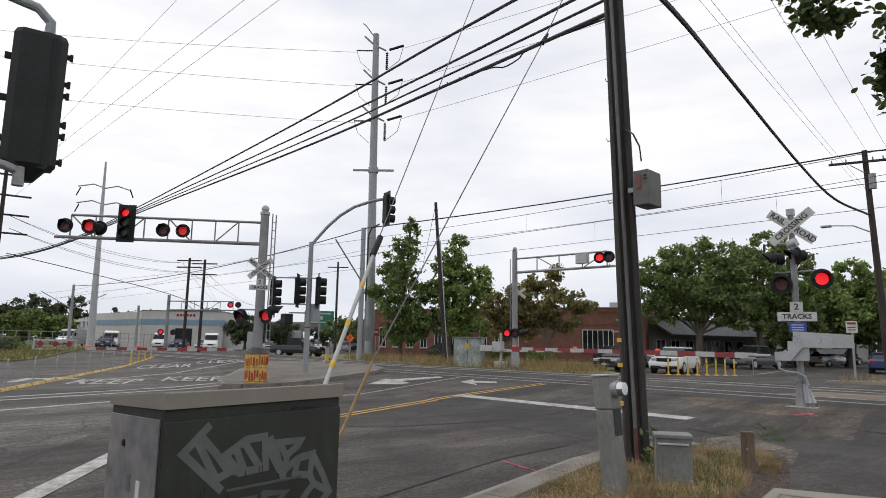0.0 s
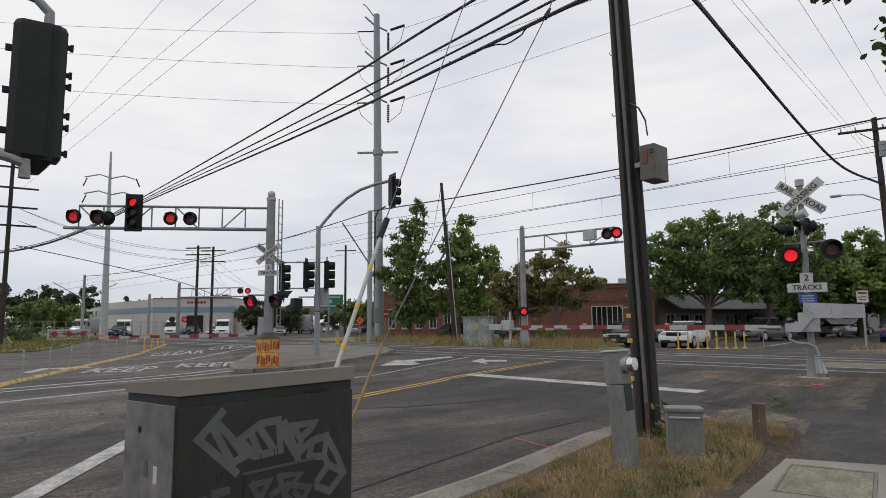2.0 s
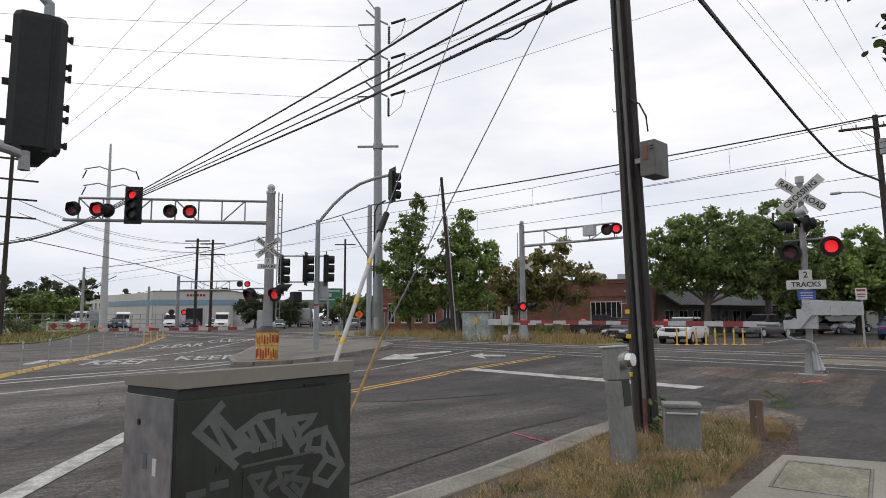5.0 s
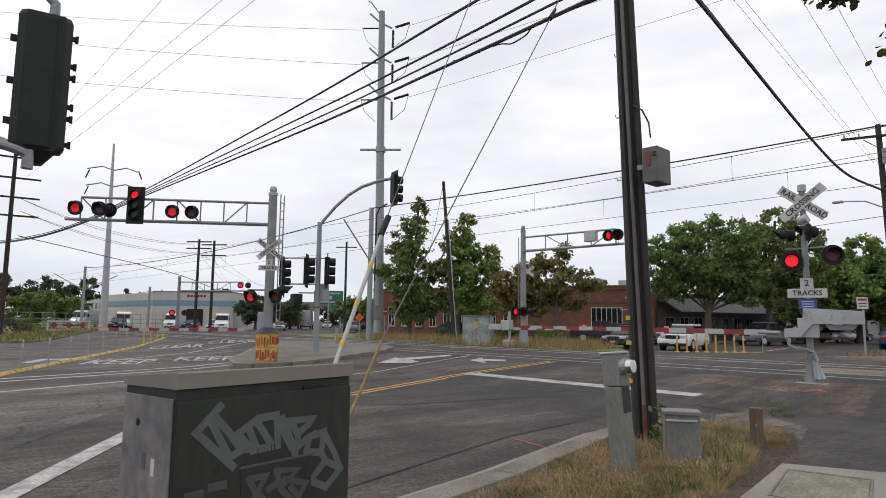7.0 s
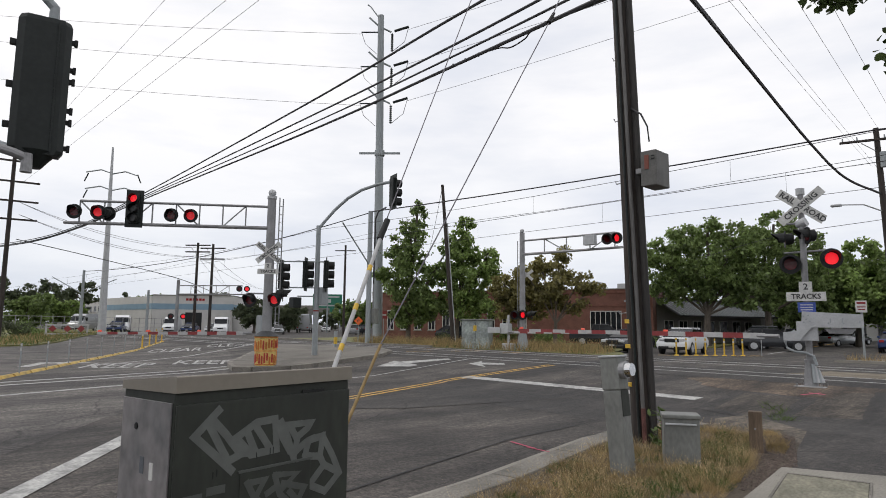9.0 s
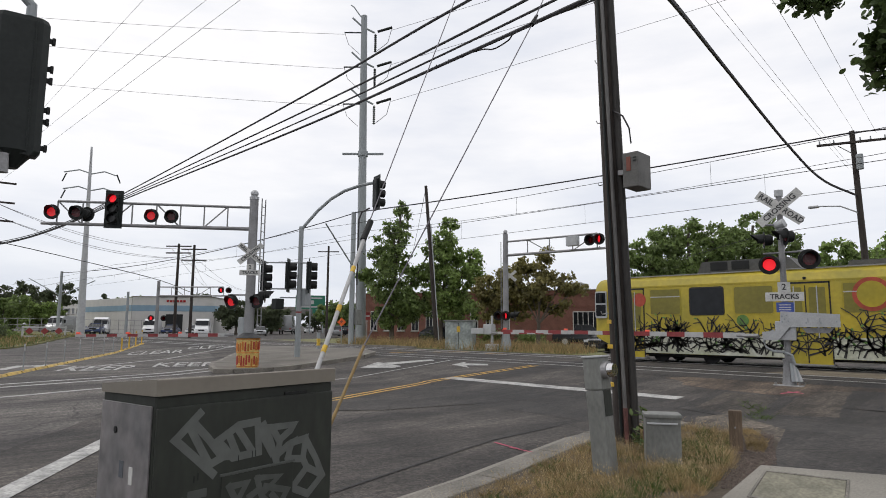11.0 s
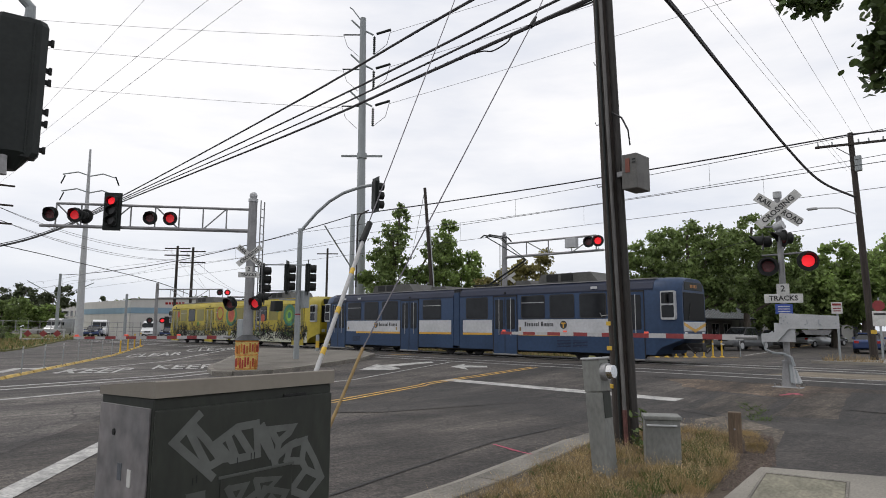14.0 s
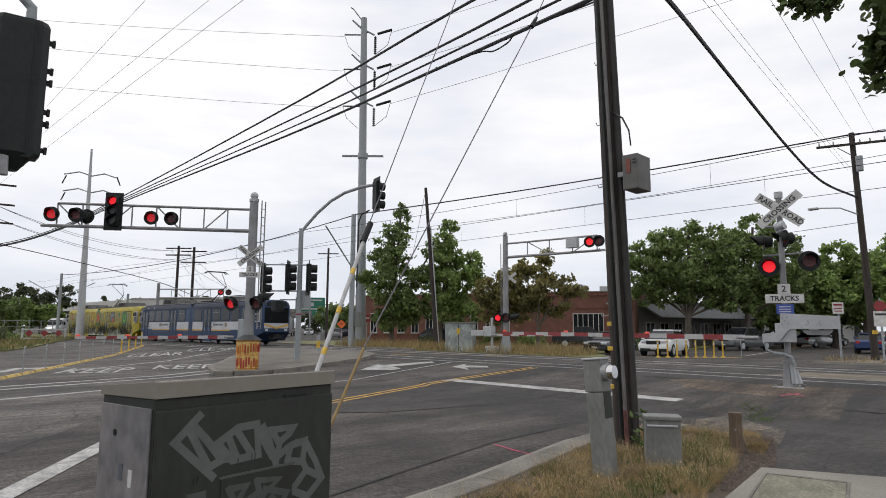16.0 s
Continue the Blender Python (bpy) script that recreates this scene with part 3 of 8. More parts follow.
# ---- kerbs, pavements and verges ----
def raised(name, pts, top, material, label, category):
    """A raised area."""
    return lay(name, drape(BM(), pts, top, thick=1), material, label, category)


def kerb_run(pts, h, parent_label, step=1.8, w=0.17):
    k = thing("kerb", parent_label, "kerb", kind="structure")
    for a, b in zip(pts, pts[1:]):
        a, b = Vector((*a, 0)), Vector((*b, 0))
        n = max(1, round((b - a).length / step))
        ang = math.atan2(b.y - a.y, b.x - a.x)
        for i in range(n):
            p, q = a.lerp(b, i / n), a.lerp(b, (i + 1) / n)
            p.z, q.z = gz(p.y), gz(q.y)
            L = (q - p).length
            t = box(BM(), (0.006, -w / 2, -0.1), (L - 0.006, w / 2, h), 0.018)
            o = part("kerb_stone", t, KERB, k)
            o.matrix_local = Matrix.Translation(p) @ Euler((0, -math.asin((q.z - p.z) / L), ang)).to_matrix().to_4x4()
    return k


raised("verge", [(-3.0, -4.0), (-4.22, 4.93), (-4.86, 7.97), (-4.9, 8.9), (-4.5, 9.9), (-3.4, 10.3), (-2.9, 9.3), (-2.45, 7.6), (-2.2, 5.9), (-1.7, 3.0), (-1.2, -4.0)], 0.11, SOIL, "dry grass verge with bare soil", "verge")
lay("gutter", drape(BM(), [(-2.38, -8), (-3.17, -4.0), (-4.39, 4.93), (-5.04, 7.97), (-5.08, 8.95), (-5.42, 8.95), (-5.38, 7.97), (-4.74, 4.95), (-3.52, -4.0), (-2.73, -8)], 0.007), CONCRETE, "pale concrete gutter along the kerb", "gutter")
b = BM()
for a, c in (((-3.0, -4.0), (-5.0, 3.0)), ((-5.0, 3.0), (-5.45, 4.82)), ((-5.45, 4.82), (-5.98, 7.1)), ((-5.98, 7.1), (-6.1, 8.9))):
    strip(b, a, c, 0.03, 0.0135)
lay("tar_joint", b, RUBBER, "dark tarred joint along the gutter", "road joint")
kerb_run([(-2.23, -8), (-3.02, -4.0), (-4.24, 4.93), (-4.89, 7.97), (-4.93, 8.9), (-4.50, 10.0)], 0.13, "pale concrete kerb along the verge", w=0.31)
walkway = thing("pavement", "pale concrete footpath slabs with a utility lid", "pavement", kind="structure")
for i in range(5):
    for j in range(3):
        o = Vector((-2.53, 7.50)) + Vector((1.09, 0.45)) * (j * 1.32) * 0.95 + Vector((0.136, -1.0)) * (i * 1.5)
        e1, e2 = Vector((1.09, 0.45)).normalized() * 1.47, Vector((0.136, -1.0)).normalized() * 1.508
        pts = [o, o + e1, o + e1 + e2, o + e2]
        part("slab", prism(BM(), [tuple(p) for p in pts], -0.05, 0.125 + 0.003 * ((i + j) % 2), "z"), CONCRETE, walkway)
lidm = Matrix.Translation((-1.91, 6.68, 0.128)) @ Matrix.Rotation(math.atan2(0.2, 0.98), 4, "Z") @ Matrix.Diagonal((0.78, 1.86, 1, 1))
lid = thing("vault_hatch", "weathered concrete utility vault hatch with metal rim", "vault hatch", lidm)
part("rim", box(box(box(box(BM(), (-0.48, -0.34, 0), (0.48, -0.31, 0.008)), (-0.48, 0.31, 0), (0.48, 0.34, 0.008)), (-0.48, -0.31, 0), (-0.45, 0.31, 0.008)), (0.45, -0.31, 0), (0.48, 0.31, 0.008)), KERB, lid)
part("cover", box(BM(), (-0.445, -0.305, -0.01), (0.445, 0.305, 0.005), 0.003), mat("stained_cover", (0.21, 0.20, 0.15), 0.9, var=0.4, scale=4, fine=25), lid)

ISLAND = [(-22.58, 10.76), (-20.5, 9.95), (-20.05, 10.35), (-19.98, 11.74), (-20.84, 14.53), (-21.48, 16.93), (-22.81, 18.6), (-25.6, 20.2), (-31.5, 19.6), (-33.0, 18.6), (-28.2, 14.5), (-24.0, 11.5)]
raised("traffic_island", ISLAND, 0.145, ISLE, "raised concrete traffic island", "traffic island")
kerb_run([*ISLAND, ISLAND[0]], 0.15, "worn concrete kerb of the traffic island", 1.4)
FARV = [(-60, 33), (-43, 30.0), (-36.5, 27.3), (-33.0, 26.5), (-17.4, 26.6), (-17.8, 30.5), (-22.6, 38), (-27, 49), (-30, 60), (-70, 62)]
raised("verge", FARV, 0.06, LAWN, "dry grass verge beyond the tracks", "verge")
kerb_run([(-60, 33), (-43, 30.0), (-36.5, 27.3), (-31.2, 26.2), (-28.6, 26.6)], 0.14, "concrete kerb by the steel poles", 2.0)
raised("verge", [(-48, 9.4), (-75, 21), (-140, 45), (-140, 8), (-48, 4)], 0.10, LAWN, "green and straw verge by the fence", "verge")
raised("pavement", [(-9.0, 34.2), (-5.0, 34.4), (30, 34.6), (30, 60), (-3, 62), (-6.0, 46)], 0.12, CONCRETE, "far concrete pavement by the side road", "pavement")
raised("verge", [(-22.0, 52), (-27, 70), (-31, 100), (-60, 100), (-30, 52)], 0.10, LAWN, "grass strip before the houses", "verge")


def tufts(name, n, area, h, w, material, label, z=0.1, lean=0.5, tuft=0, rise=0.0):
    """Loose blades of grass scattered over an outline."""
    rng = np.random.default_rng(len(name) + n)
    xs, ys = [p[0] for p in area], [p[1] for p in area]
    pts = rng.uniform((min(xs), min(ys)), (max(xs), max(ys)), (n * 4, 2))
    ins = np.zeros(len(pts), bool)
    for (x0, y0), (x1, y1) in zip(area, area[1:] + area[:1]):
        c = (y0 > pts[:, 1]) != (y1 > pts[:, 1])
        ins ^= c & (pts[:, 0] < (x1 - x0) * (pts[:, 1] - y0) / ((y1 - y0) or 1e-9) + x0)
    pts = pts[ins][:n]
    clump = 0.5 + 0.5 * np.sin(pts[:, 0] * 3.1 + 1.3 * np.sin(pts[:, 1] * 2.3)) * np.sin(pts[:, 1] * 2.7)
    keep = rng.random(len(pts)) < 0.12 + 0.88 * clump
    pts, clump = pts[keep], clump[keep]
    k = len(pts)
    hh = h * rng.uniform(0.35, 1.15, k) * (0.6 + 0.5 * clump)
    a = rng.uniform(0, math.tau, k)
    b = rng.uniform(0, math.tau, k)
    if tuft:
        own = np.arange(k) // tuft * tuft
        off = rng.normal(size=(k, 2)) * 0.028
        pts, b = pts[own] + off, np.arctan2(off[:, 1], off[:, 0]) + rng.normal(size=k) * 0.5
        hh = hh * rng.uniform(0.55, 1.3, k)[own]
    g = np.array([gz(y) for y in pts[:, 1]]) + z + rng.uniform(0, 1, k) * rise
    side = np.stack([np.cos(a), np.sin(a), 0 * a], 1) * w
    tip = np.stack([np.cos(b) * lean * hh, np.sin(b) * lean * hh, hh], 1)
    base = np.column_stack([pts, g])
    v = np.concatenate([base - side, base + side, base + tip * 0.55 + side * 0.6, base + tip], 0)
    i = np.arange(k)
    f = np.column_stack([i, i + k, i + 2 * k]).tolist() + np.column_stack([i, i + 2 * k, i + 3 * k]).tolist()
    me = bpy.data.meshes.new(name)
    me.from_pydata(v.tolist(), [], f)
    me.materials.append(material)
    return tagged(new(name, me), label, "grass", kind="stuff")


GRASSY = [(-3.44, 2.6), (-4.0, 4.9), (-4.64, 7.95), (-4.66, 8.9), (-4.4, 9.6), (-3.5, 9.4), (-3.15, 8.4), (-2.75, 7.3), (-2.5, 5.9), (-2.1, 4.0)]
tufts("dry_grass", 42000, GRASSY, 0.05, 0.0018, STRAW, "short dry straw-coloured grass on the verge", 0.11, 0.9)
tufts("dry_grass", 52000, GRASSY, 0.13, 0.0019, STRAW, "loose tufts of dry straw-coloured grass on the verge", 0.11, 0.85, 26)
tufts("dry_grass", 5200, GRASSY, 0.25, 0.0014, SEED, "tall pale seed stalks on the verge", 0.11, 0.45, 6)
tufts("seed_heads", 11000, GRASSY, 0.022, 0.0042, SEED, "pale seed heads scattered over the dry grass", 0.14, 0.7, 5, 0.13)
tufts("green_weeds", 11000, GRASSY, 0.09, 0.003, WEED, "low green weeds among the dry grass", 0.11, 0.7, 40)
tufts("green_weeds", 9000, [(-3.9, 9.3), (-3.2, 8.3), (-2.85, 7.3), (-2.6, 5.9), (-2.4, 4.6), (-3.0, 4.8), (-3.2, 6.4), (-3.7, 7.6)], 0.12, 0.003, WEED, "green weeds towards the footpath", 0.11, 0.6, 45)
tufts("green_weeds", 1500, [(-5.1, 14.0), (-4.4, 13.6), (-3.8, 12.1), (-3.5, 10.8), (-3.2, 9.3), (-3.5, 9.2), (-3.95, 10.8), (-4.5, 12.6)], 0.09, 0.005, WEED, "straggling green weeds by the gravel shoulder", 0.01, 1.3, 12)
tufts("dry_grass", 2500, [(-3.4, 9.9), (-3.0, 9.2), (-2.75, 8.3), (-2.95, 8.3), (-3.25, 9.1), (-3.7, 9.9)], 0.07, 0.002, STRAW, "dry grass round the marker post", 0.11, 0.8)
tufts("dry_grass", 16000, [(-46, 33), (-36.5, 27.6), (-17.8, 27.0), (-19.0, 31.5), (-23, 38), (-44, 38)], 0.75, 0.012, STRAW, "tall dry grass beyond the tracks", 0.05, 0.4)
tufts("green_weeds", 2600, [(-46, 33), (-36.5, 27.6), (-17.8, 27.0), (-19.0, 31.5), (-23, 38), (-44, 38)], 0.5, 0.014, WEED, "green weeds in the tall dry grass", 0.05, 0.5)
tufts("verge_grass", 5000, [(-48, 9.4), (-75, 21), (-80, 15), (-48, 5)], 0.35, 0.02, WEED, "green grass by the left fence", 0.1, 0.5)
tufts("dry_grass", 3000, [(-48, 9.4), (-75, 21), (-80, 15), (-48, 5)], 0.45, 0.02, STRAW, "dry grass by the left fence", 0.1, 0.5)
tufts("dry_grass", 500, [(-8.6, 34.6), (-6.2, 34.6), (-6.2, 35.3), (-8.6, 35.3)], 0.45, 0.01, STRAW, "dry tuft by the sign post", 0.1, 0.5)


# asphalt path behind the slabs, level with them and falling to the road
path = BM()
flat = [(-2.42, 7.45), (6, 11.0), (6, 12.2), (-3.2, 10.4), (-2.9, 9.3)]
fall = [(-3.2, 10.4), (6, 12.2), (6, 15.2), (-2.6, 13.9), (-4.7, 12.4)]
path.faces.new([path.verts.new((x, y, 0.113)) for x, y in flat])
path.faces.new([path.verts.new((x, y, z)) for (x, y), z in zip(fall, (0.113, 0.113, 0.13, 0.06, 0.012))])
ex = bmesh.ops.extrude_face_region(path, geom=list(path.faces))
for q in ex["geom"]:
    if isinstance(q, bmesh.types.BMVert):
        q.co.z -= 0.14
ramp = BM()
A, B, C, D, E, F = [ramp.verts.new(p) for p in ((-3.15, 10.43, 0.117), (-4.68, 12.42, 0.016), (-4.95, 11.5, 0.010), (-4.35, 10.0, 0.012), (-3.46, 10.28, 0.116), (-2.86, 9.2, 0.116))]
for f in ((A, B, C), (A, C, D), (A, D, E), (A, E, F)):
    ramp.faces.new(f)
solo("gravel_ramp", ramp, GRIT, "pale gritty ramp from the path to the road", "gravel", kind="structure")
solo("footpath", path, ASPHALT_B, "dark worn asphalt path beside the verge", "footpath", kind="structure")


def pebbles(n, area, label, size=0.014):
    """Loose small stones on the ground."""
    rr = np.random.default_rng(n)
    V, Fc = [], []
    base = np.array([(0, 0, 1), (1, 0, 0), (0, 1, 0), (-1, 0, 0), (0, -1, 0), (0, 0, -1)], float)
    tri = [(0, 1, 2), (0, 2, 3), (0, 3, 4), (0, 4, 1), (5, 2, 1), (5, 3, 2), (5, 4, 3), (5, 1, 4)]
    (x0, y0), (ux, uy), (vx, vy) = area
    for _ in range(n):
        a, b = rr.random(2)
        s = size * rr.uniform(0.4, 1.5)
        c = np.array([x0 + a * ux + b * vx, y0 + a * uy + b * vy, 0.113 + s * 0.3])
        i0 = len(V)
        V += (base * rr.uniform(0.6, 1.2, 3) * (s, s, s * 0.6) + c).tolist()
        Fc += [tuple(i0 + k for k in t) for t in tri]
    me = bpy.data.meshes.new("gravel")
    me.from_pydata(V, [], Fc)
    me.materials.append(mat("brown_gravel", (0.13, 0.10, 0.085), 0.9, var=0.4, scale=20, fine=60, island=True))
    return tagged(new("gravel", me), label, "gravel", kind="stuff")


pebbles(4200, ((-3.62, 9.7), (1.15, -3.5), (0.5, 0.1)), "brown gravel and bark chips at the verge edge", 0.011)
pebbles(260, ((-3.9, 3.4), (-0.5, 5.0), (1.3, 0.2)), "small stones among the dry grass", 0.011)


# ---- controller cabinet near the camera ----
cm = Matrix.Translation((-2.345, 0.922, 0.11)) @ Matrix.Rotation(radians(98.4), 4, "Z") @ Matrix.Diagonal((1.04, 0.82, 1.022, 1))
cab = thing("control_cabinet", "grey-green metal traffic control cabinet tagged with graffiti", "utility cabinet", cm)
# local: x along the front, y back from it
part("plinth", box(BM(), (-0.03, -0.02, -0.06), (0.86, 0.5, 0.06), 0.01), CONCRETE, cab)
# front, side panel and lid each have their own grey, the front darkest
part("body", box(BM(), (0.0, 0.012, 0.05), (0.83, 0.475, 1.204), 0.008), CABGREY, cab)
part("side_panel", box(BM(), (-0.007, 0.03, 0.06), (0.0, 0.465, 1.17), 0.002), SIDEGREY, cab, "pale side panel")
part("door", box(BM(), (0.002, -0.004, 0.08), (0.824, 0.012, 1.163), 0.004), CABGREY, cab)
bm = BM()
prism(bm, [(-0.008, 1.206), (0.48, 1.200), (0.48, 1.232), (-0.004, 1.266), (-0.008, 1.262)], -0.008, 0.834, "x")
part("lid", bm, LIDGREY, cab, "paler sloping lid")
part("door_slot", box(BM(), (0.561, 0.004, 1.166), (0.68, 0.016, 1.176)), BLACK, cab)
panel_ = part("access_panel", box(BM(), (0.267, -0.008, 0.45), (0.609, 0.002, 0.886), 0.003), CABGREY, cab, "raised access panel with rim")
part("panel_rim", box(BM(), (0.267 - 0.008, -0.010, 0.886), (0.609 + 0.008, 0.0, 0.886 + 0.010), 0.002), SPRAY_D, panel_)
for u, v, w, h in ((0.04, 0.815, 0.075, 0.028), (0.13, 0.828, 0.078, 0.030)):
    part("paint_patch", box(BM(), (u, -0.0055, v), (u + w, -0.0036, v + h), 0.0008), SPRAY_D, cab, "grey painted-over patch")
for u, v in ((0.152, 0.885), (0.168, 0.892), (0.337, 0.928), (0.40, 0.936), (0.415, 0.938), (0.566, 0.905)):
    part("paint_run", box(BM(), (u, -0.0055, v), (u + 0.004, -0.0036, v + 0.026)), BLACKG, cab)
part("side_patch", box(BM(), (-0.0085, 0.235, 0.905), (-0.0065, 0.27, 0.965)), STEELB, cab, "blue-grey paint patch")
part("side_sticker", box(BM(), (-0.010, 0.15, 0.89), (-0.006, 0.18, 0.95)), SIGNW, cab)
part("side_hole", cyl(BM(), (-0.012, 0.32, 1.07), (-0.006, 0.32, 1.07), 0.012, n=10), BLACK, cab)


def stroke(bm, pts, w, y0, y1):
    """One sprayed line as a single ribbon with mitred bends, a little thicker towards its end."""
    P = [Vector(p) for p in pts]
    D = [(b - a).normalized() for a, b in zip(P, P[1:])]
    P[0], P[-1] = P[0] - D[0] * w * 0.4, P[-1] + D[-1] * w * 0.4
    rings = []
    for k, p in enumerate(P):
        a, b = D[max(k - 1, 0)], D[min(k, len(D) - 1)]
        na, nb = Vector((-a.y, a.x)), Vector((-b.y, b.x))
        m = na + nb
        m = m.normalized() if m.length > 0.2 else na
        h = w / 2 / max(0.55, m.dot(na))
        y = y0 - 0.00001 * k
        l, r = p + m * h, p - m * h
        rings.append([bm.verts.new(v) for v in ((l.x, y, l.y), (r.x, y, r.y), (r.x, y1, r.y), (l.x, y1, l.y))])
    for a, b in zip(rings, rings[1:]):
        for k in range(4):
            bm.faces.new((a[k], a[(k + 1) % 4], b[(k + 1) % 4], b[k]))
    bm.faces.new(rings[0]), bm.faces.new(rings[-1])
    return bm


# broad sprayed scrawl: slanted loops
TAG = [[(0.167, 1.133), (0.073, 1.047), (0.158, 0.97), (0.232, 0.902)], [(0.126, 1.088), (0.175, 1.004), (0.216, 0.936)], [(0.153, 1.089), (0.202, 1.038), (0.253, 0.976)], [(0.216, 0.94), (0.274, 0.96), (0.324, 0.956)], [(0.227, 1.011), (0.335, 1.069), (0.421, 1.073), (0.433, 0.953), (0.314, 0.949), (0.247, 1.019)], [(0.29, 1.043), (0.329, 0.964)], [(0.331, 1.055), (0.403, 0.957)], [(0.451, 1.058), (0.485, 0.995), (0.52, 0.903)], [(0.429, 1.052), (0.462, 0.993), (0.498, 0.938)], [(0.466, 1.041), (0.607, 1.039), (0.59, 1.018), (0.531, 0.984), (0.501, 1.029)], [(0.537, 0.988), (0.522, 0.917)], [(0.516, 0.922), (0.58, 0.959), (0.622, 0.971)], [(0.579, 0.909), (0.597, 0.965), (0.672, 0.974), (0.661, 0.89), (0.579, 0.903)], [(0.672, 0.974), (0.732, 0.883), (0.774, 0.803), (0.693, 0.739), (0.607, 0.78), (0.684, 0.851), (0.767, 0.807)], [(0.661, 0.89), (0.684, 0.851)]]
for k, q in enumerate(TAG):
    part("graffiti_stroke", stroke(BM(), q, 0.030, -0.0046 - 0.0001 * k, -0.0036), SPRAY, cab, "pale grey sprayed scrawl")
TAG2 = [[(0.3, 0.845), (0.33, 0.793), (0.384, 0.738)], [(0.313, 0.843), (0.38, 0.843), (0.331, 0.771), (0.353, 0.741)], [(0.428, 0.852), (0.453, 0.776), (0.517, 0.718)], [(0.428, 0.852), (0.536, 0.841), (0.464, 0.792)], [(0.468, 0.813), (0.579, 0.778), (0.545, 0.73), (0.503, 0.775)], [(0.393, 0.788), (0.436, 0.806)]]
for k, q in enumerate(TAG2):
    part("graffiti_stroke", stroke(BM(), q, 0.026, -0.0088 - 0.0001 * k, -0.0078), SPRAY_D, panel_, "duller sprayed scrawl")

# ---- near traffic signal seen from behind ----
nm = facing((-5.84, 1.05, 3.48), (0.93, -0.16, 0.0))
ns = thing("traffic_signal", "black three-lamp traffic signal seen from behind", "traffic signal", nm, group="traffic signals")
bm = BM()
ring = [(-0.19, -0.06), (-0.19, 0.04), (-0.14, 0.085), (0.14, 0.085), (0.19, 0.04), (0.19, -0.06)]
loft(bm, [[(x * 0.86, -0.56, z) for x, z in ring], [(x, -0.52, z) for x, z in ring], [(x, 0.54, z) for x, z in ring], [(x * 0.9, 0.58, z * 0.9) for x, z in ring]])
part("housing", bm, BLACKG, ns)
part("back_rib", box(BM(), (0.085, -0.54, 0.083), (0.10, 0.55, 0.095), 0.004), BLACKG, ns)
part("bottom_cap", cyl(BM(), (0.0, -0.66, -0.03), (0.0, -0.53, -0.03), 0.05, 0.15, 16), BLACKG, ns)
for y in (0.44, 0.20, 0.10, -0.15, -0.25, -0.47):
    part("hinge", box(box(BM(), (0.19, y - 0.018, -0.03), (0.215, y + 0.018, 0.0)), (0.21, y - 0.028, -0.035), (0.235, y + 0.028, 0.005), 0.004), BLACK, ns)
for y in (0.35, 0.0, -0.33):
    part("latch", box(BM(), (-0.235, y - 0.03, -0.03), (-0.19, y + 0.02, 0.01), 0.004), BLACK, ns)
for y in (-0.36, 0.0, 0.36):
    part("visor", cyl(BM(), (0, y, -0.28), (0, y, -0.06), 0.165, 0.155, 16), BLACK, ns)
bm = tube(BM(), [(0.05, 0.60, 0.0), (0.05, 0.70, 0.0), (-0.05, 0.80, 0.0), (-0.35, 0.86, 0.0), (-1.6, 0.95, 0.0)], 0.04, 10)
tube(bm, [(0.02, -0.60, 0.0), (-0.10, -0.56, 0.0), (-0.5, -0.45, 0.0), (-1.6, -0.25, 0.0)], 0.045, 10)
part("bracket_arm", bm, STEELG, ns, "grey tubular bracket")
part("elbow_fitting", tube(cyl(BM(), (-0.05, -0.73, 0.12), (-0.05, -0.58, 0.12), 0.042, 0.036, 12), [(-0.05, -0.62, 0.12), (-0.14, -0.585, 0.12), (-0.30, -0.54, 0.08), (-0.55, -0.46, 0.0)], 0.036, 10), GALV, ns, "pale grey elbow fitting")
part("pole", cyl(BM(), (-1.6, -3.39, 0.0), (-1.6, 1.3, 0.0), 0.11, 0.08, 14), STEELG, ns)

# ---- wooden pole, pedestal and boxes on the verge ----
wp = thing("utility_pole", "dark creosoted wooden utility pole with conduits", "utility pole", Matrix.Translation((-4.305, 7.835, 0.1)))
part("shaft", cyl(BM(), (0, 0, -0.3), (-0.22, -0.14, 10.2), 0.155, 0.108, 20), WOOD, wp, smooth=True)
for (dx, dy, r, zt, mt) in ((0.165, -0.06, 0.05, 10, mat("dark_cable_guard", (0.030, 0.027, 0.025), 0.75, var=0.4, scale=5, fine=30, streak=6)), (0.09, -0.165, 0.026, 10, mat("weathered_conduit", (0.14, 0.135, 0.13), 0.55, 0.2, var=0.4, scale=4, fine=25, streak=6)), (0.03, -0.185, 0.018, 10, BLACKG)):
    part("conduit", cyl(BM(), (dx, dy, 0.0), (dx - 0.27, dy - 0.12, zt), r, r, 10), mt, wp)
part("painted_sleeve", cyl(BM(), (0.09, -0.165, 0.0), (0.078, -0.170, 0.46), 0.029, 0.029, 10), mat("faded_red_sleeve", (0.15, 0.06, 0.052), 0.7, var=0.4, scale=9), wp, "faded red paint on the conduit")
part("ground_marker", cyl(BM(), (0.26, 0.02, 0.0), (0.26, 0.02, 0.42), 0.035, 0.035, 10), mat("red_marker_post", (0.22, 0.05, 0.045), 0.6, var=0.3, scale=9), wp, "short red marker stub")
for z in (0.72, 1.22, 1.55):
    part("yellow_marker", box(BM(), (-0.165, -0.16, z), (-0.085, -0.06, z + 0.055), 0.004), YBAND, wp, "yellow reflective band")
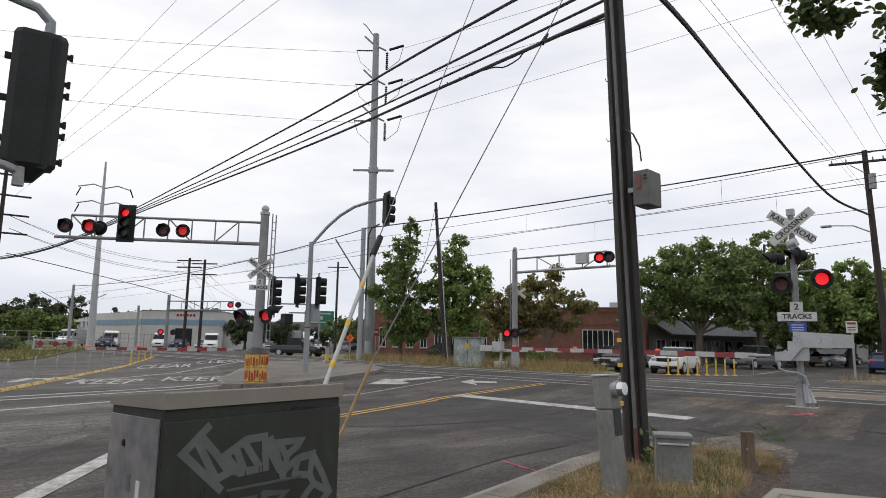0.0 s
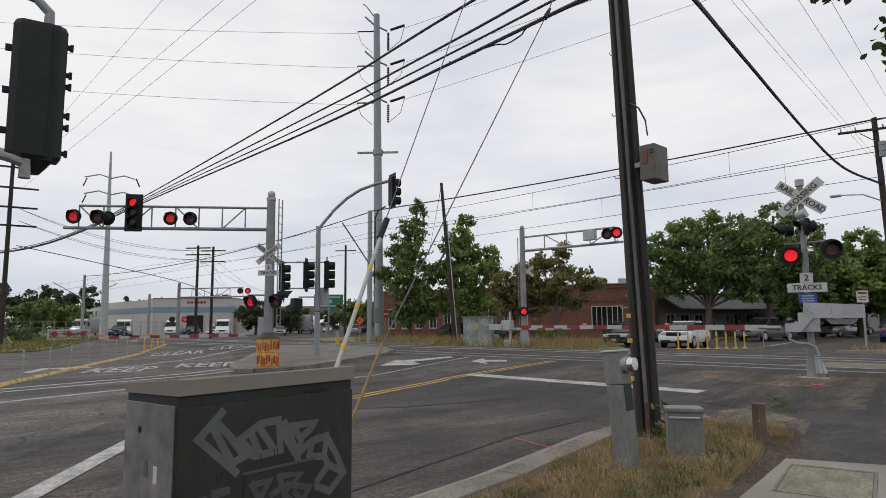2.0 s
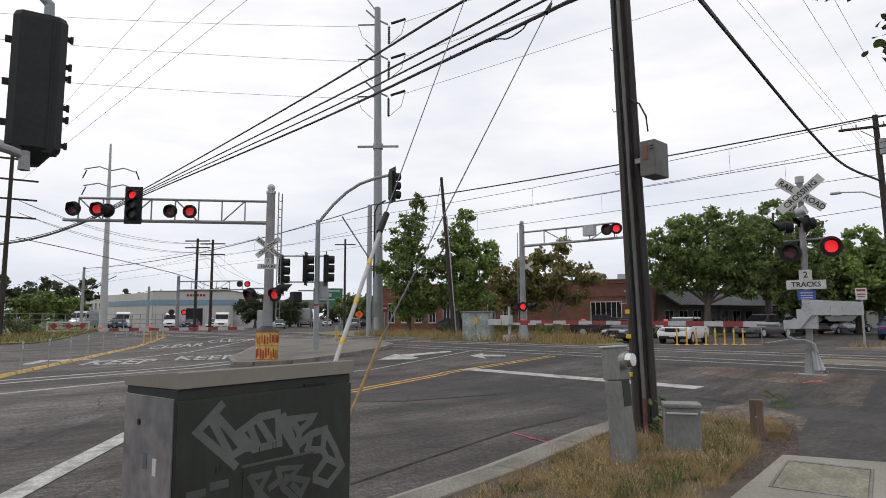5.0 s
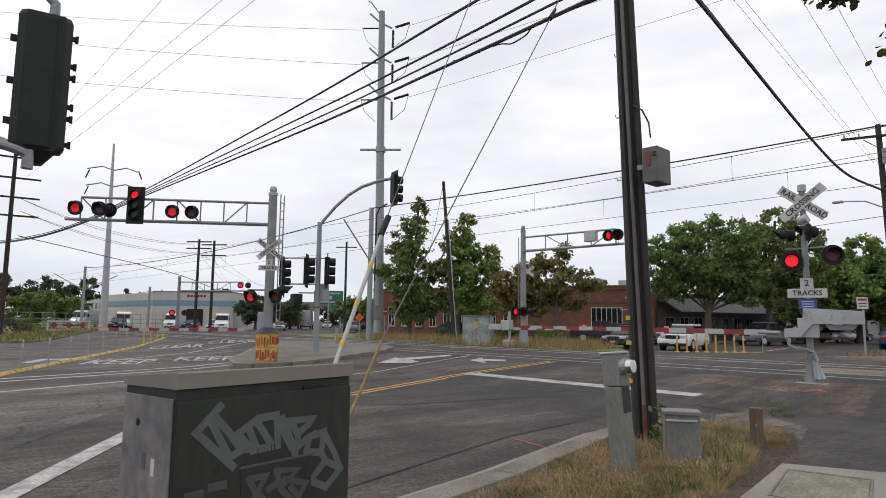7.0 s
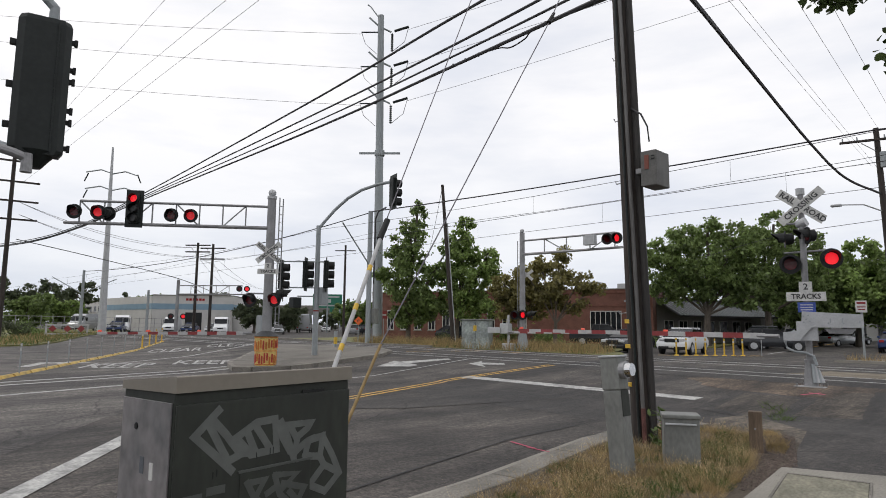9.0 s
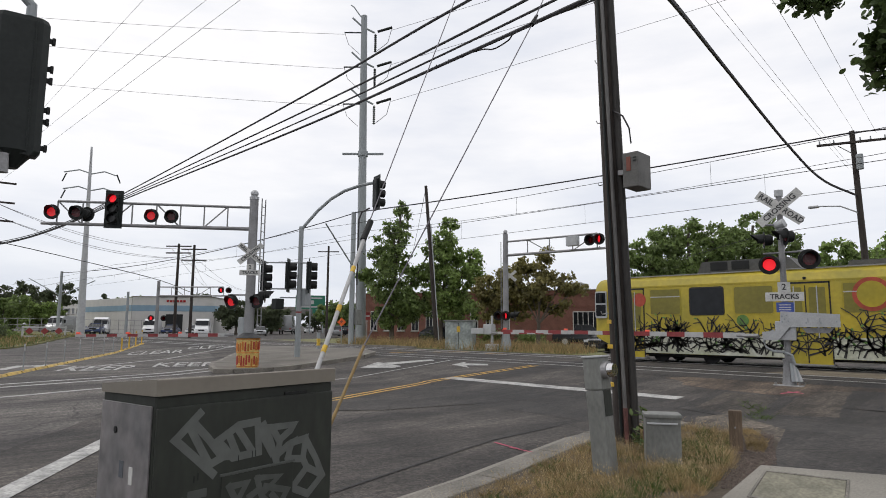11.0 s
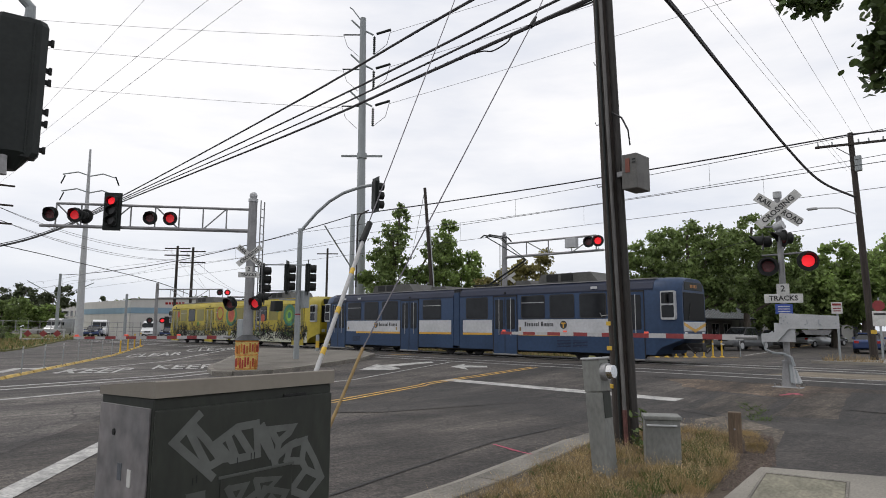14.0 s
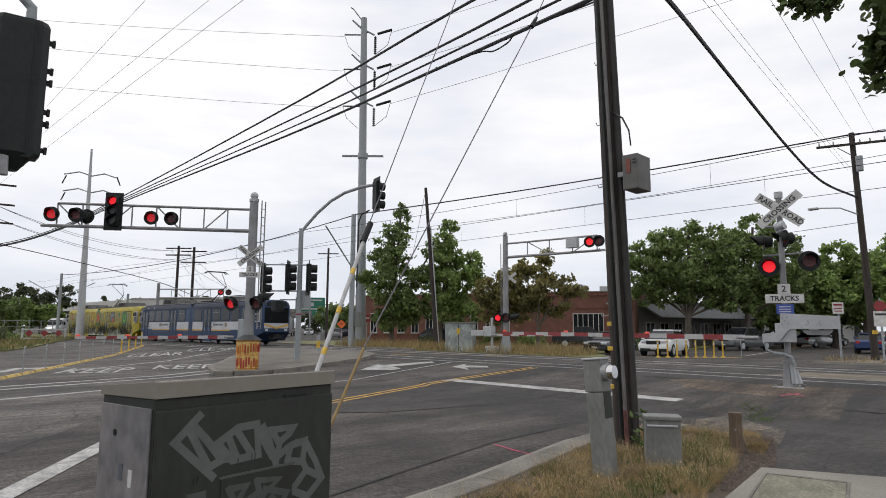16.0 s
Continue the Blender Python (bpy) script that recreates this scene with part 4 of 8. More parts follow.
for z in (1.7, 2.6, 3.5, 4.4, 5.3, 6.2):
    part("step_bolt", tube(BM(), [(-0.14, -0.06, z), (-0.27, -0.10, z - 0.02), (-0.285, -0.105, z + 0.025)], 0.008, 6), GALV, wp)
bx = part("meter_box", box(BM(), (0.23, -0.34, 3.33), (0.45, 0.02, 3.80), 0.012), mat("weathered_box", (0.12, 0.117, 0.11), 0.6, var=0.3, scale=5), wp, "grey steel box with rust-red label")
part("box_label", box(BM(), (0.29, -0.348, 3.55), (0.35, -0.341, 3.74)), mat("rust_label", (0.20, 0.06, 0.04), 0.7), bx)
for z in (3.67, 3.71):
    part("vent_slot", box(BM(), (0.385, -0.348, z), (0.43, -0.341, z + 0.015)), BLACKG, bx)
part("box_bracket", box(BM(), (0.08, -0.2, 3.55), (0.24, -0.08, 3.62), 0.005), GALV, wp)
part("drop_wire", tube(BM(), [(0.0, -0.15, 4.5), (0.2, -0.24, 4.35), (0.3, -0.26, 4.15), (0.3, -0.22, 3.95)], 0.012, 6), CABLE, wp)
part("red_stub", cyl(BM(), (0.30, -0.02, 0.0), (0.30, -0.02, 0.42), 0.03, 0.03, 8), mat("red_stub", (0.32, 0.07, 0.06), 0.6), wp)

pm = Matrix.Translation((-3.475, 5.885, 0.1)) @ Matrix.Rotation(radians(2), 4, "Z")
pd = thing("meter_pedestal", "grey metal electric meter pedestal leaning slightly", "meter pedestal", pm @ Matrix.Rotation(radians(-4.6), 4, "Y"))
part("post", box(BM(), (-0.096, -0.09, -0.05), (0.096, 0.09, 0.86), 0.008), BOXGREY, pd)
part("upper_box", box(BM(), (-0.1, -0.095, 0.865), (0.1, 0.095, 1.19), 0.008), BOXGREY, pd)
part("cap", box(BM(), (-0.112, -0.107, 1.19), (0.112, 0.107, 1.213), 0.008), ALUGREY, pd)
mtr = part("meter", cyl(BM(), (0.10, -0.02, 1.06), (0.16, -0.02, 1.06), 0.088, 0.088, 20), GALV, pd, "round glass-fronted meter")
part("meter_glass", cyl(BM(), (0.16, -0.02, 1.06), (0.22, -0.02, 1.06), 0.075, 0.065, 20), CHROME, mtr)
part("panel", box(BM(), (0.094, -0.075, 0.60), (0.102, 0.075, 0.86), 0.003), CABGREY, pd, "darker panel")

jm = Matrix.Translation((-3.35, 6.88, 0.1)) @ Matrix.Rotation(radians(33), 4, "Z")
jb = thing("utility_box", "low grey metal utility box in dry grass", "utility box", jm)
part("body", box(BM(), (-0.185, -0.13, -0.05), (0.185, 0.13, 0.51), 0.008), BOXGREY, jb)
part("lid", box(BM(), (-0.20, -0.15, 0.51), (0.20, 0.145, 0.555), 0.01), BOXGREY, jb)
part("handle_ridge", box(BM(), (-0.17, -0.155, 0.445), (0.15, -0.13, 0.465), 0.005), ALUGREY, jb)
part("base_ridge", box(BM(), (-0.19, -0.14, 0.03), (0.19, -0.128, 0.05), 0.003), BOXGREY, jb)

ps = thing("timber_post", "short square weathered timber post", "post", Matrix.Translation((-3.04, 8.19, 0.1)) @ Matrix.Rotation(radians(20), 4, "Z"))
part("post", box(BM(), (-0.07, -0.06, -0.1), (0.08, 0.06, 0.50), 0.008), WOODL, ps)
part("bolt", cyl(BM(), (0.0, -0.068, 0.30), (0.0, -0.058, 0.30), 0.012, 0.012, 8), GALV, ps)


# ---- crossing equipment ----
BEATS = {"gate": (0.6275, 0.453), "cantilever": (0.655, 0.185), "far": (0.6575, -0.217), "distant": (0.6575, -0.18)}
TURNING = []


def ring_plate(bm, r0, r1, z0, z1, n=24):
    """A flat ring with a round opening."""
    q = [[bm.verts.new((r * math.cos(k * math.tau / n), r * math.sin(k * math.tau / n), z)) for k in range(n)] for r, z in ((r0, z0), (r1, z0), (r1, z1), (r0, z1))]
    for a, b in zip(q, q[1:] + q[:1]):
        for k in range(n):
            bm.faces.new((a[k], a[(k + 1) % n], b[(k + 1) % n], b[k]))
    return bm


def flasher(parent, p, n, lit, r=0.15, name="flasher", beat="", first=True):
    """A round crossing lamp with its black target and hood; an added disc turns in the housing, red and glowing on one
    face, dark on the other, in place of switching the lamp.
    """
    m = facing(p, n)
    b = ring_plate(BM(), r * 0.80, r * 1.28, 0.0, 0.012)
    ring_plate(b, r * 0.78, r * 0.82, -r * 0.9, 0.004, 18)
    cyl(b, (0, 0, -r * 1.1), (0, 0, -r * 0.86), r * 0.6, r * 0.82, 18)
    f = part(name, b, BLACK, parent, "black round crossing lamp")
    f.matrix_local = m
    if beat:
        d = part("lamp_disc", cyl(BM(), (0, 0, -0.006), (0, 0, 0.006), r * 0.76, r * 0.76, 20), LENS_DULL if beat == "cantilever" else LENS_ON, f, "added turning disc for the lamp's flash, one face glowing red")
        d.data.materials.append(LENS_OFF)
        for q in d.data.polygons:
            q.material_index = 0 if q.normal.z > 0.5 else 1
        TURNING.append((d, beat, first))
    else:
        part("lens", cyl(BM(), (0, 0, -0.004), (0, 0, 0.02), r * 0.78, r * 0.70, 20), LENS_ON if lit else LENS_OFF, f, "glowing red lens" if lit else "dark red lens")
    h = BM()
    seg = 14
    for k in range(seg):
        a0, a1 = radians(-25 + 230 * k / seg), radians(-25 + 230 * (k + 1) / seg)
        for (ra, rb) in ((r * 0.86, r * 0.90),):
            q = []
            for a in (a0, a1):
                ln = 0.32 * (0.45 + 0.55 * max(0, math.sin(a)))
                q += [(ra * math.cos(a), ra * math.sin(a), 0.012), (ra * math.cos(a), ra * math.sin(a), ln), (rb * math.cos(a), rb * math.sin(a), ln), (rb * math.cos(a), rb * math.sin(a), 0.012)]
            vs = [h.verts.new(v) for v in q]
            for i in range(4):
                h.faces.new((vs[i], vs[(i + 1) % 4], vs[4 + (i + 1) % 4], vs[4 + i]))
    part("hood", h, BLACK, f)
    return f


def crossbuck(parent, p, n, s=1.0):
    m = facing(p, n)
    for ang, text, dz in ((-38, "RAIL ROAD", 0.0), (40, "CROSSING", 0.012)):
        mm = m @ Matrix.Translation((0, 0, dz)) @ Matrix.Rotation(radians(ang), 4, "Z")
        b = part("crossbuck_blade", box(BM(), (-0.61 * s, -0.115 * s, 0), (0.61 * s, 0.115 * s, 0.006), 0.002), SIGNW, parent, "white blade with black capitals")
        b.matrix_local = mm
        if dz:
            words("letters", text, 0.19 * s, LETTER, b, Matrix.Translation((0, 0, 0.009)), bold=0.004)
        else:
            words("letters", "RAIL", 0.19 * s, LETTER, b, Matrix.Translation((-0.36 * s, 0, 0.009)), bold=0.004)
            words("letters", "ROAD", 0.19 * s, LETTER, b, Matrix.Translation((0.37 * s, 0, 0.009)), bold=0.004)


def track_sign(parent, p, n, s=1.0):
    m = facing(p, n)
    b = part("tracks_sign", box(box(BM(), (-0.42 * s, -0.11 * s, 0), (0.42 * s, 0.11 * s, 0.006), 0.002), (-0.14 * s, 0.112 * s, 0), (0.14 * s, 0.36 * s, 0.006), 0.002), SIGNW, parent, "white plate reading 2 TRACKS")
    b.matrix_local = m
    words("letters", "TRACKS", 0.17 * s, LETTER, b, Matrix.Translation((0, 0, 0.009)), bold=0.004)
    words("letters", "2", 0.21 * s, LETTER, b, Matrix.Translation((0, 0.235 * s, 0.009)), bold=0.004)


def gate_arm(parent, p, q, n=15, h=0.12):
    """A tapering red and white barrier arm from p to q, in its single bands."""
    p, q = Vector(p), Vector(q)
    d = (q - p)
    arm = part("gate_arm", cyl(BM(), p, p + d * 0.06, 0.05, 0.05, 8), GALV, parent, "red and white striped barrier arm")
    ang = math.atan2(d.y, d.x)
    rot = Euler((0, -math.asin(d.z / d.length), ang)).to_matrix().to_4x4()
    L = d.length * 0.96
    for i in range(n):
        a = d.length * 0.04 + L * i / n
        hh = h * (1 - 0.35 * i / n)
        o = part("arm_band", box(BM(), (a, -0.03, -hh / 2), (a + L / n - 0.002, 0.03, hh / 2)), (WHITE, RED)[i % 2], arm)
        o.matrix_local = Matrix.Translation(p) @ rot
    for f in (0.35, 0.68, 0.985):
        o = part("arm_lamp", box(box(BM(), (-0.06, -0.035, 0.05), (0.06, 0.035, 0.11), 0.015), (-0.11, -0.02, 0.035), (0.11, 0.02, 0.05)), REDLED, arm, "small red arm lamp")
        o.matrix_local = Matrix.Translation(p + d * f) @ rot
    return arm


def gate_machine(parent, z, back, k=1.0):
    """The gate mechanism at the height z on a mast at the origin; back is the turn of its counterweight about z."""
    r = Matrix.Rotation(back, 4, "Z") @ Matrix.Diagonal((k, k, k, 1))
    h = part("mechanism", box(box(BM(), (-0.22, -0.30, z - 0.30), (0.22, -0.10, z + 0.16), 0.015), (-0.12, -0.34, z - 0.12), (0.02, -0.29, z + 0.05), 0.01), ALUGREY, parent, "grey gate drive housing")
    h.matrix_local = r
    b = BM()
    prism(b, [(-0.50, -0.30), (-0.16, -0.30), (0.10, 0.02), (1.14, 0.02), (1.14, 0.32), (-0.08, 0.40), (-0.12, -0.06), (-0.50, -0.10)], -0.36, -0.31, "y", Matrix.Translation((0, 0, z)))
    c = part("counterweight_arm", b, ALUGREY, parent, "pale grey counterweight plate")
    c.matrix_local = r
    b = BM()
    prism(b, [(0.35, 0.0), (1.0, 0.0), (0.9, -0.12), (0.45, -0.12)], -0.30, -0.2, "y", Matrix.Translation((0, 0, z)))
    part("weight", b, GALV, parent).matrix_local = r
    bolts = BM()
    for x, zz in ((-0.05, 0.28), (0.05, 0.30), (-0.05, 0.14), (0.08, 0.16), (0.0, 0.21), (0.45, 0.12), (0.75, 0.12), (1.07, 0.15)):
        cyl(bolts, (x, -0.385, z + zz), (x, -0.355, z + zz), 0.02, 0.02, 8)
    box(bolts, (0.48, -0.375, z + 0.13), (0.50, -0.358, z + 0.24))
    box(bolts, (0.72, -0.375, z + 0.13), (0.74, -0.358, z + 0.24))
    tagged(part("bolt_heads", bolts, STEELG, parent), kind="stuff").matrix_local = r


# crossing gate beside the dirt
gr = thing("crossing_gate", "grey railroad crossing gate with crossbuck and lowered arm", "crossing gate", Matrix.Translation((-5.0, 17.05, 0.2)), group="crossing gates")
TOC = Vector((0.28, -0.96, 0.0))
part("mast", cyl(BM(), (0, 0, 0.1), (0, 0, 4.72), 0.075, 0.07, 16), GALV, gr, smooth=True)
part("mast_cap", cyl(BM(), (0, 0, 4.70), (0, 0, 4.86), 0.10, 0.10, 16), ALUGREY, gr)
part("base", box(BM(), (-0.32, -0.27, -0.1), (0.36, 0.27, 0.05), 0.02), GALV, gr)
part("base_casting", cyl(cyl(BM(), (0, 0, 0.04), (0, 0, 0.64), 0.16, 0.10, 16), (0, 0, 0.60), (0, 0, 0.67), 0.125, 0.125, 16), GALV, gr)
for k in range(4):
    a, b = Vector((0.14 + 0.045 * k, -0.14 + 0.03 * k, 0.14)), Vector((0.10 + 0.025 * k, -0.12 + 0.03 * k, 0.58 - 0.05 * k))
    part("junction_rib", cyl(BM(), a, b, 0.05, 0.04, 8), ALUGREY if k % 2 else STEELG, gr)
for sx, sy in ((-0.25, -0.21), (0.28, -0.21), (-0.25, 0.21), (0.28, 0.21)):
    part("anchor_bolt", cyl(BM(), (sx, sy, 0.05), (sx, sy, 0.11), 0.025, n=6), STEEL, gr)
part("flexible_conduit", tube(BM(), [(-0.22, -0.2, 1.36), (-0.38, -0.23, 1.24), (-0.45, -0.24, 1.08), (-0.40, -0.24, 0.93), (-0.24, -0.22, 0.85), (-0.02, -0.2, 0.84), (0.14, -0.17, 0.76), (0.19, -0.14, 0.55)], 0.032, 8), STEELG, gr, "grey flexible conduit")
gate_machine(gr, 1.42, radians(12))
crossbuck(gr, TOC * 0.10 + Vector((0, 0, 4.40)), TOC, 1.0)
track_sign(gr, TOC * 0.10 + Vector((0, 0, 2.18)), TOC, 1.0)
bs = part("notice_plate", box(BM(), (-0.19, -0.12, 0), (0.19, 0.12, 0.005)), SIGNB, gr, "blue notice plate")
bs.matrix_local = facing(TOC * 0.10 + Vector((0, 0, 1.92)), TOC)
for k in range(3):
    part("text_bar", box(BM(), (-0.13, 0.05 - 0.06 * k, 0.006), (0.13, 0.07 - 0.06 * k, 0.008)), SIGNW, bs)
part("lamp_bar", cyl(BM(), (-0.45, 0.03, 3.28), (0.55, -0.02, 3.28), 0.025), GALV, gr)
part("lamp_bar", cyl(BM(), (-0.3, -0.2, 3.98), (0.12, 0.1, 3.98), 0.03), GALV, gr)
flasher(gr, (-0.26, -0.16, 2.98), TOC, False, 0.19, beat="gate", first=True)
flasher(gr, (0.64, -0.16, 3.06), TOC + Vector((0.15, 0, 0)), True, 0.19, beat="gate", first=False)
flasher(gr, (-0.38, -0.05, 3.62), (-0.9, -0.42, 0), False, 0.17)
flasher(gr, (0.14, -0.12, 3.66), (-0.75, -0.62, 0), False, 0.17)
part("bell", cyl(BM(), (-0.12, 0, 3.96), (0.1, -0.02, 4.02), 0.10, 0.12, 14), ALUGREY, gr)
gate_arm(gr, (-0.55, -0.32, 1.22), (-9.3, 0.38, 1.26), 16, 0.14)


def truss(parent, a, b, h, bays=6, r=0.045):
    """A light two-chord cantilever truss; a and b are the ends of its lower chord."""
    a, b = Vector(a), Vector(b)
    up = Vector((0, 0, h))
    part("lower_chord", cyl(BM(), a, b, r * 1.5, r * 1.2, 8), GALV, parent)
    e = a.lerp(b, 0.93)
    part("upper_chord", cyl(BM(), a + up, e + up, r, r, 8), GALV, parent)
    for i in range(1, bays + 1):
        p = a.lerp(e, i / bays)
        part("truss_post", cyl(BM(), p, p + up, r * 0.6, r * 0.6, 6), GALV, parent)
    for i in range(1, bays // 2 + 1):
        p, q = a.lerp(e, (2 * i - 1) / bays), a.lerp(e, min(2 * i, bays) / bays)
        part("truss_diagonal", cyl(BM(), (p + up) if i % 2 else p, q if i % 2 else q + up, r * 0.55, r * 0.55, 6), GALV, parent)


def signal_head(parent, p, n, lit=False, plate=True, name="signal_head", k=1.0):
    """A three-lamp road signal on a back plate."""
    b = box(BM(), (-0.17, -0.52, -0.14), (0.17, 0.52, 0.04), 0.02)
    if plate:
        box(b, (-0.29, -0.66, -0.05), (0.29, 0.66, -0.03), 0.005)
    o = part(name, b, BLACKG, parent, "black three-lamp road signal")
    o.matrix_local = facing(p, n) @ Matrix.Diagonal((k, k, k, 1))
    for k, y in enumerate((0.34, 0.0, -0.34)):
        part("visor", cyl(BM(), (0, y, 0.04), (0, y, 0.26), 0.155, 0.15, 14, caps=False), BLACK, o)
        part("lens", cyl(BM(), (0, y, 0.04), (0, y, 0.06), 0.14, 0.13, 14), LENS_ON if lit and k == 0 else LENS_DIM, o, "glowing red lens" if lit and k == 0 else "")
    return o


# cantilever mast on the island with its gate
ml = thing("cantilever_signal", "grey cantilever crossing signal on orange-wrapped base", "crossing signal", Matrix.Translation((-20.61, 11.14, 0.14)), group="cantilever signals")
AD = Vector((-0.58, -0.815, 0.0))
AN = Vector((0.815, -0.58, 0.0))
part("mast", cyl(BM(), (0, 0, 0), (0, 0, 5.95), 0.18, 0.15, 18), GALV, ml, smooth=True)
part("mast_finial", ball(cyl(BM(), (0, 0, 5.95), (0, 0, 6.05), 0.17, 0.17, 16), (0, 0, 6.17), 0.14, 14), ALUGREY, ml)
truss(ml, AD * 0.1 + Vector((0, 0, 4.88)), AD * 6.95 + Vector((0, 0, 4.86)), 0.78, 8)
lad = part("ladder", cyl(cyl(BM(), (0.20, 0.20, 1.4), (0.20, 0.20, 6.0), 0.025, n=6), (0.06, 0.42, 1.4), (0.06, 0.42, 6.0), 0.025, n=6), GALV, ml)
for k in range(15):
    part("rung", cyl(BM(), (0.20, 0.20, 1.5 + 0.3 * k), (0.06, 0.42, 1.5 + 0.3 * k), 0.014, n=5), GALV, lad)
for s, first in ((6.60, True), (5.83, False)):
    flasher(ml, AD * s + AN * 0.12 + Vector((0, 0, 5.24)), AN, True, 0.2, beat="cantilever", first=first)
flasher(ml, AD * 5.60 - AN * 0.15 + Vector((0, 0, 5.24)), -AN, False, 0.2)
for s, first in ((3.42, True), (2.76, False)):
    flasher(ml, AD * s + AN * 0.12 + Vector((0, 0, 5.22)), AN, True, 0.19, beat="cantilever", first=first)
signal_head(ml, AD * 4.65 + AN * 0.15 + Vector((0, 0, 5.40)), AN, True)
crossbuck(ml, AN * 0.2 + Vector((-0.05, 0, 3.98)), AN, 0.85)
track_sign(ml, AN * 0.2 + Vector((-0.05, 0, 3.30)), AN, 0.85)
part("lamp_bar", cyl(BM(), AD * 0.75 + Vector((0, 0, 2.52)), AD * -0.7 + Vector((0, 0, 2.52)), 0.03), GALV, ml)
flasher(ml, AD * 0.62 + AN * 0.05 + Vector((0, 0, 2.28)), AN + AD * 0.5, False, 0.2, beat="cantilever", first=True)
flasher(ml, AD * -0.25 + AN * 0.2 + Vector((0, 0, 2.30)), AN + AD * 0.4, True, 0.2, beat="cantilever", first=False)
flasher(ml, AD * -0.5 + Vector((0, 0, 2.5)), -AD, False, 0.2)
part("mechanism", box(BM(), (-0.62, -0.10, 1.05), (-0.20, 0.30, 1.75), 0.03), STEELG, ml, "grey gate drive housing")
gate_arm(ml, AD * 0.5 + Vector((0, 0, 1.12)), AD * 5.6 + Vector((0, 0, 1.08)), 15, 0.12)
sl = part("base_wrap", cyl(BM(), (0, 0, -0.0), (0, 0, 1.02), 0.36, 0.40, 24), ORANGE_Y, ml, "barrel wrap of upright orange, red and golden bars")
wr = random.Random(11)
for k in range(26):
    for j in range(2):
        a = math.tau * (k + 0.5 * j) / 26 + 0.13
        z0 = 0.05 + 0.48 * j + wr.uniform(0, 0.14)
        h = wr.uniform(0.24, 0.34)
        rr = 0.362 + 0.04 * (z0 + h / 2)
        o = part("wrap_bar", box(BM(), (-0.012, -0.030, 0), (0.010, 0.030, h)), (ORANGE, REDWRAP, ORANGE)[wr.randrange(3)], sl)
        o.matrix_local = Matrix.Rotation(a, 4, "Z") @ Matrix.Translation((rr, 0, z0))
for z in (0.03, 0.50, 0.97):
    part("wrap_hoop", cyl(BM(), (0, 0, z), (0, 0, z + 0.03), 0.372 + 0.04 * z, 0.374 + 0.04 * z, 24, caps=False), ORANGE, sl)
part("wrap_cap", cyl(BM(), (0, 0, 1.02), (0, 0, 1.2), 0.48, 0.18, 12), mat("dark_cap_paint", (0.045, 0.048, 0.05), 0.6, var=0.3), ml, "dark grey sloping cap")
tagged(ml, label="grey cantilever crossing signal over the road, orange-wrapped base")

# far cantilever and gate
mf = thing("cantilever_signal", "grey cantilever crossing signal beside tall dry grass", "crossing signal", Matrix.Translation((-23.85, 29.42, 0.3)), group="cantilever signals")
part("mast", cyl(BM(), (0, 0, -0.2), (0, 0, 6.85), 0.19, 0.15, 16), GALV, mf, smooth=True)
part("mast_foot", cyl(BM(), (0, 0, -0.3), (0, 0, 1.0), 0.42, 0.2, 6), STEELG, mf)
part("mast_finial", ball(BM(), (0, 0, 6.98), 0.13, 12), ALUGREY, mf)
truss(mf, (0.1, 0, 5.55), (6.5, 0.35, 5.5), 0.82, 4, 0.055)
part("ladder", cyl(cyl(BM(), (-0.35, 0, 1.2), (-0.35, 0, 6.4), 0.025, n=6), (-0.35, 0.3, 1.2), (-0.35, 0.3, 6.4), 0.025, n=6), GALV, mf)
part("equipment_box", box(BM(), (4.4, -0.2, 5.72), (5.1, 0.1, 6.25), 0.02), ALUGREY, mf)
flasher(mf, (5.85, -0.1, 5.95), (0.35, -0.94, 0), True, 0.24, beat="far", first=True)
flasher(mf, (6.42, -0.1, 5.95), (0.35, -0.94, 0), False, 0.24, beat="far", first=False)
flasher(mf, (-0.35, -0.3, 1.95), (0.45, -0.9, 0), True, 0.22, beat="far", first=True)
flasher(mf, (0.25, -0.3, 1.95), (0.45, -0.9, 0), False, 0.22, beat="far", first=False)
flasher(mf, (0.75, -0.1, 1.98), (0.9, 0.4, 0), False, 0.22)
crossbuck(mf, (0.12, 0.28, 4.35), (-0.75, 0.65, 0), 0.75)

gf = thing("crossing_gate", "white crossing gate mechanism beside the grey cabinet", "crossing gate", Matrix.Translation((-24.35, 28.75, 0.2)), group="crossing gates")
part("mast", cyl(BM(), (0, 0, 0), (0, 0, 2.05), 0.08, 0.075, 12), ALUGREY, gf)
part("base", box(BM(), (-0.3, -0.3, -0.08), (0.3, 0.3, 0.4), 0.05), ALUGREY, gf)
part("mechanism", box(BM(), (-0.45, -0.3, 0.95), (0.2, 0.1, 1.55), 0.04), ALUGREY, gf)
part("counterweight_arm", box(BM(), (-1.35, -0.36, 0.98), (-0.35, -0.30, 1.32), 0.02), ALUGREY, gf)
gate_arm(gf, (0.2, -0.3, 1.05), (8.4, -0.2, 1.12), 14, 0.14)

gg = thing("cantilever_signal", "distant grey cantilever crossing signal", "crossing signal", Matrix.Translation((-70.07, 27.04, 0.19)), group="cantilever signals")
part("mast", cyl(BM(), (0, 0, 0), (0, 0, 6.1), 0.2, 0.16, 12), GALV, gg)
truss(gg, (0.1, 0, 4.5), (6.3, 4.9, 4.5), 0.95, 5, 0.06)
flasher(gg, (5.75, 4.3, 5.1), (0.85, -0.5, 0), True, 0.25, beat="distant", first=True)
flasher(gg, (6.3, 4.9, 5.1), (0.85, -0.5, 0), False, 0.25, beat="distant", first=False)
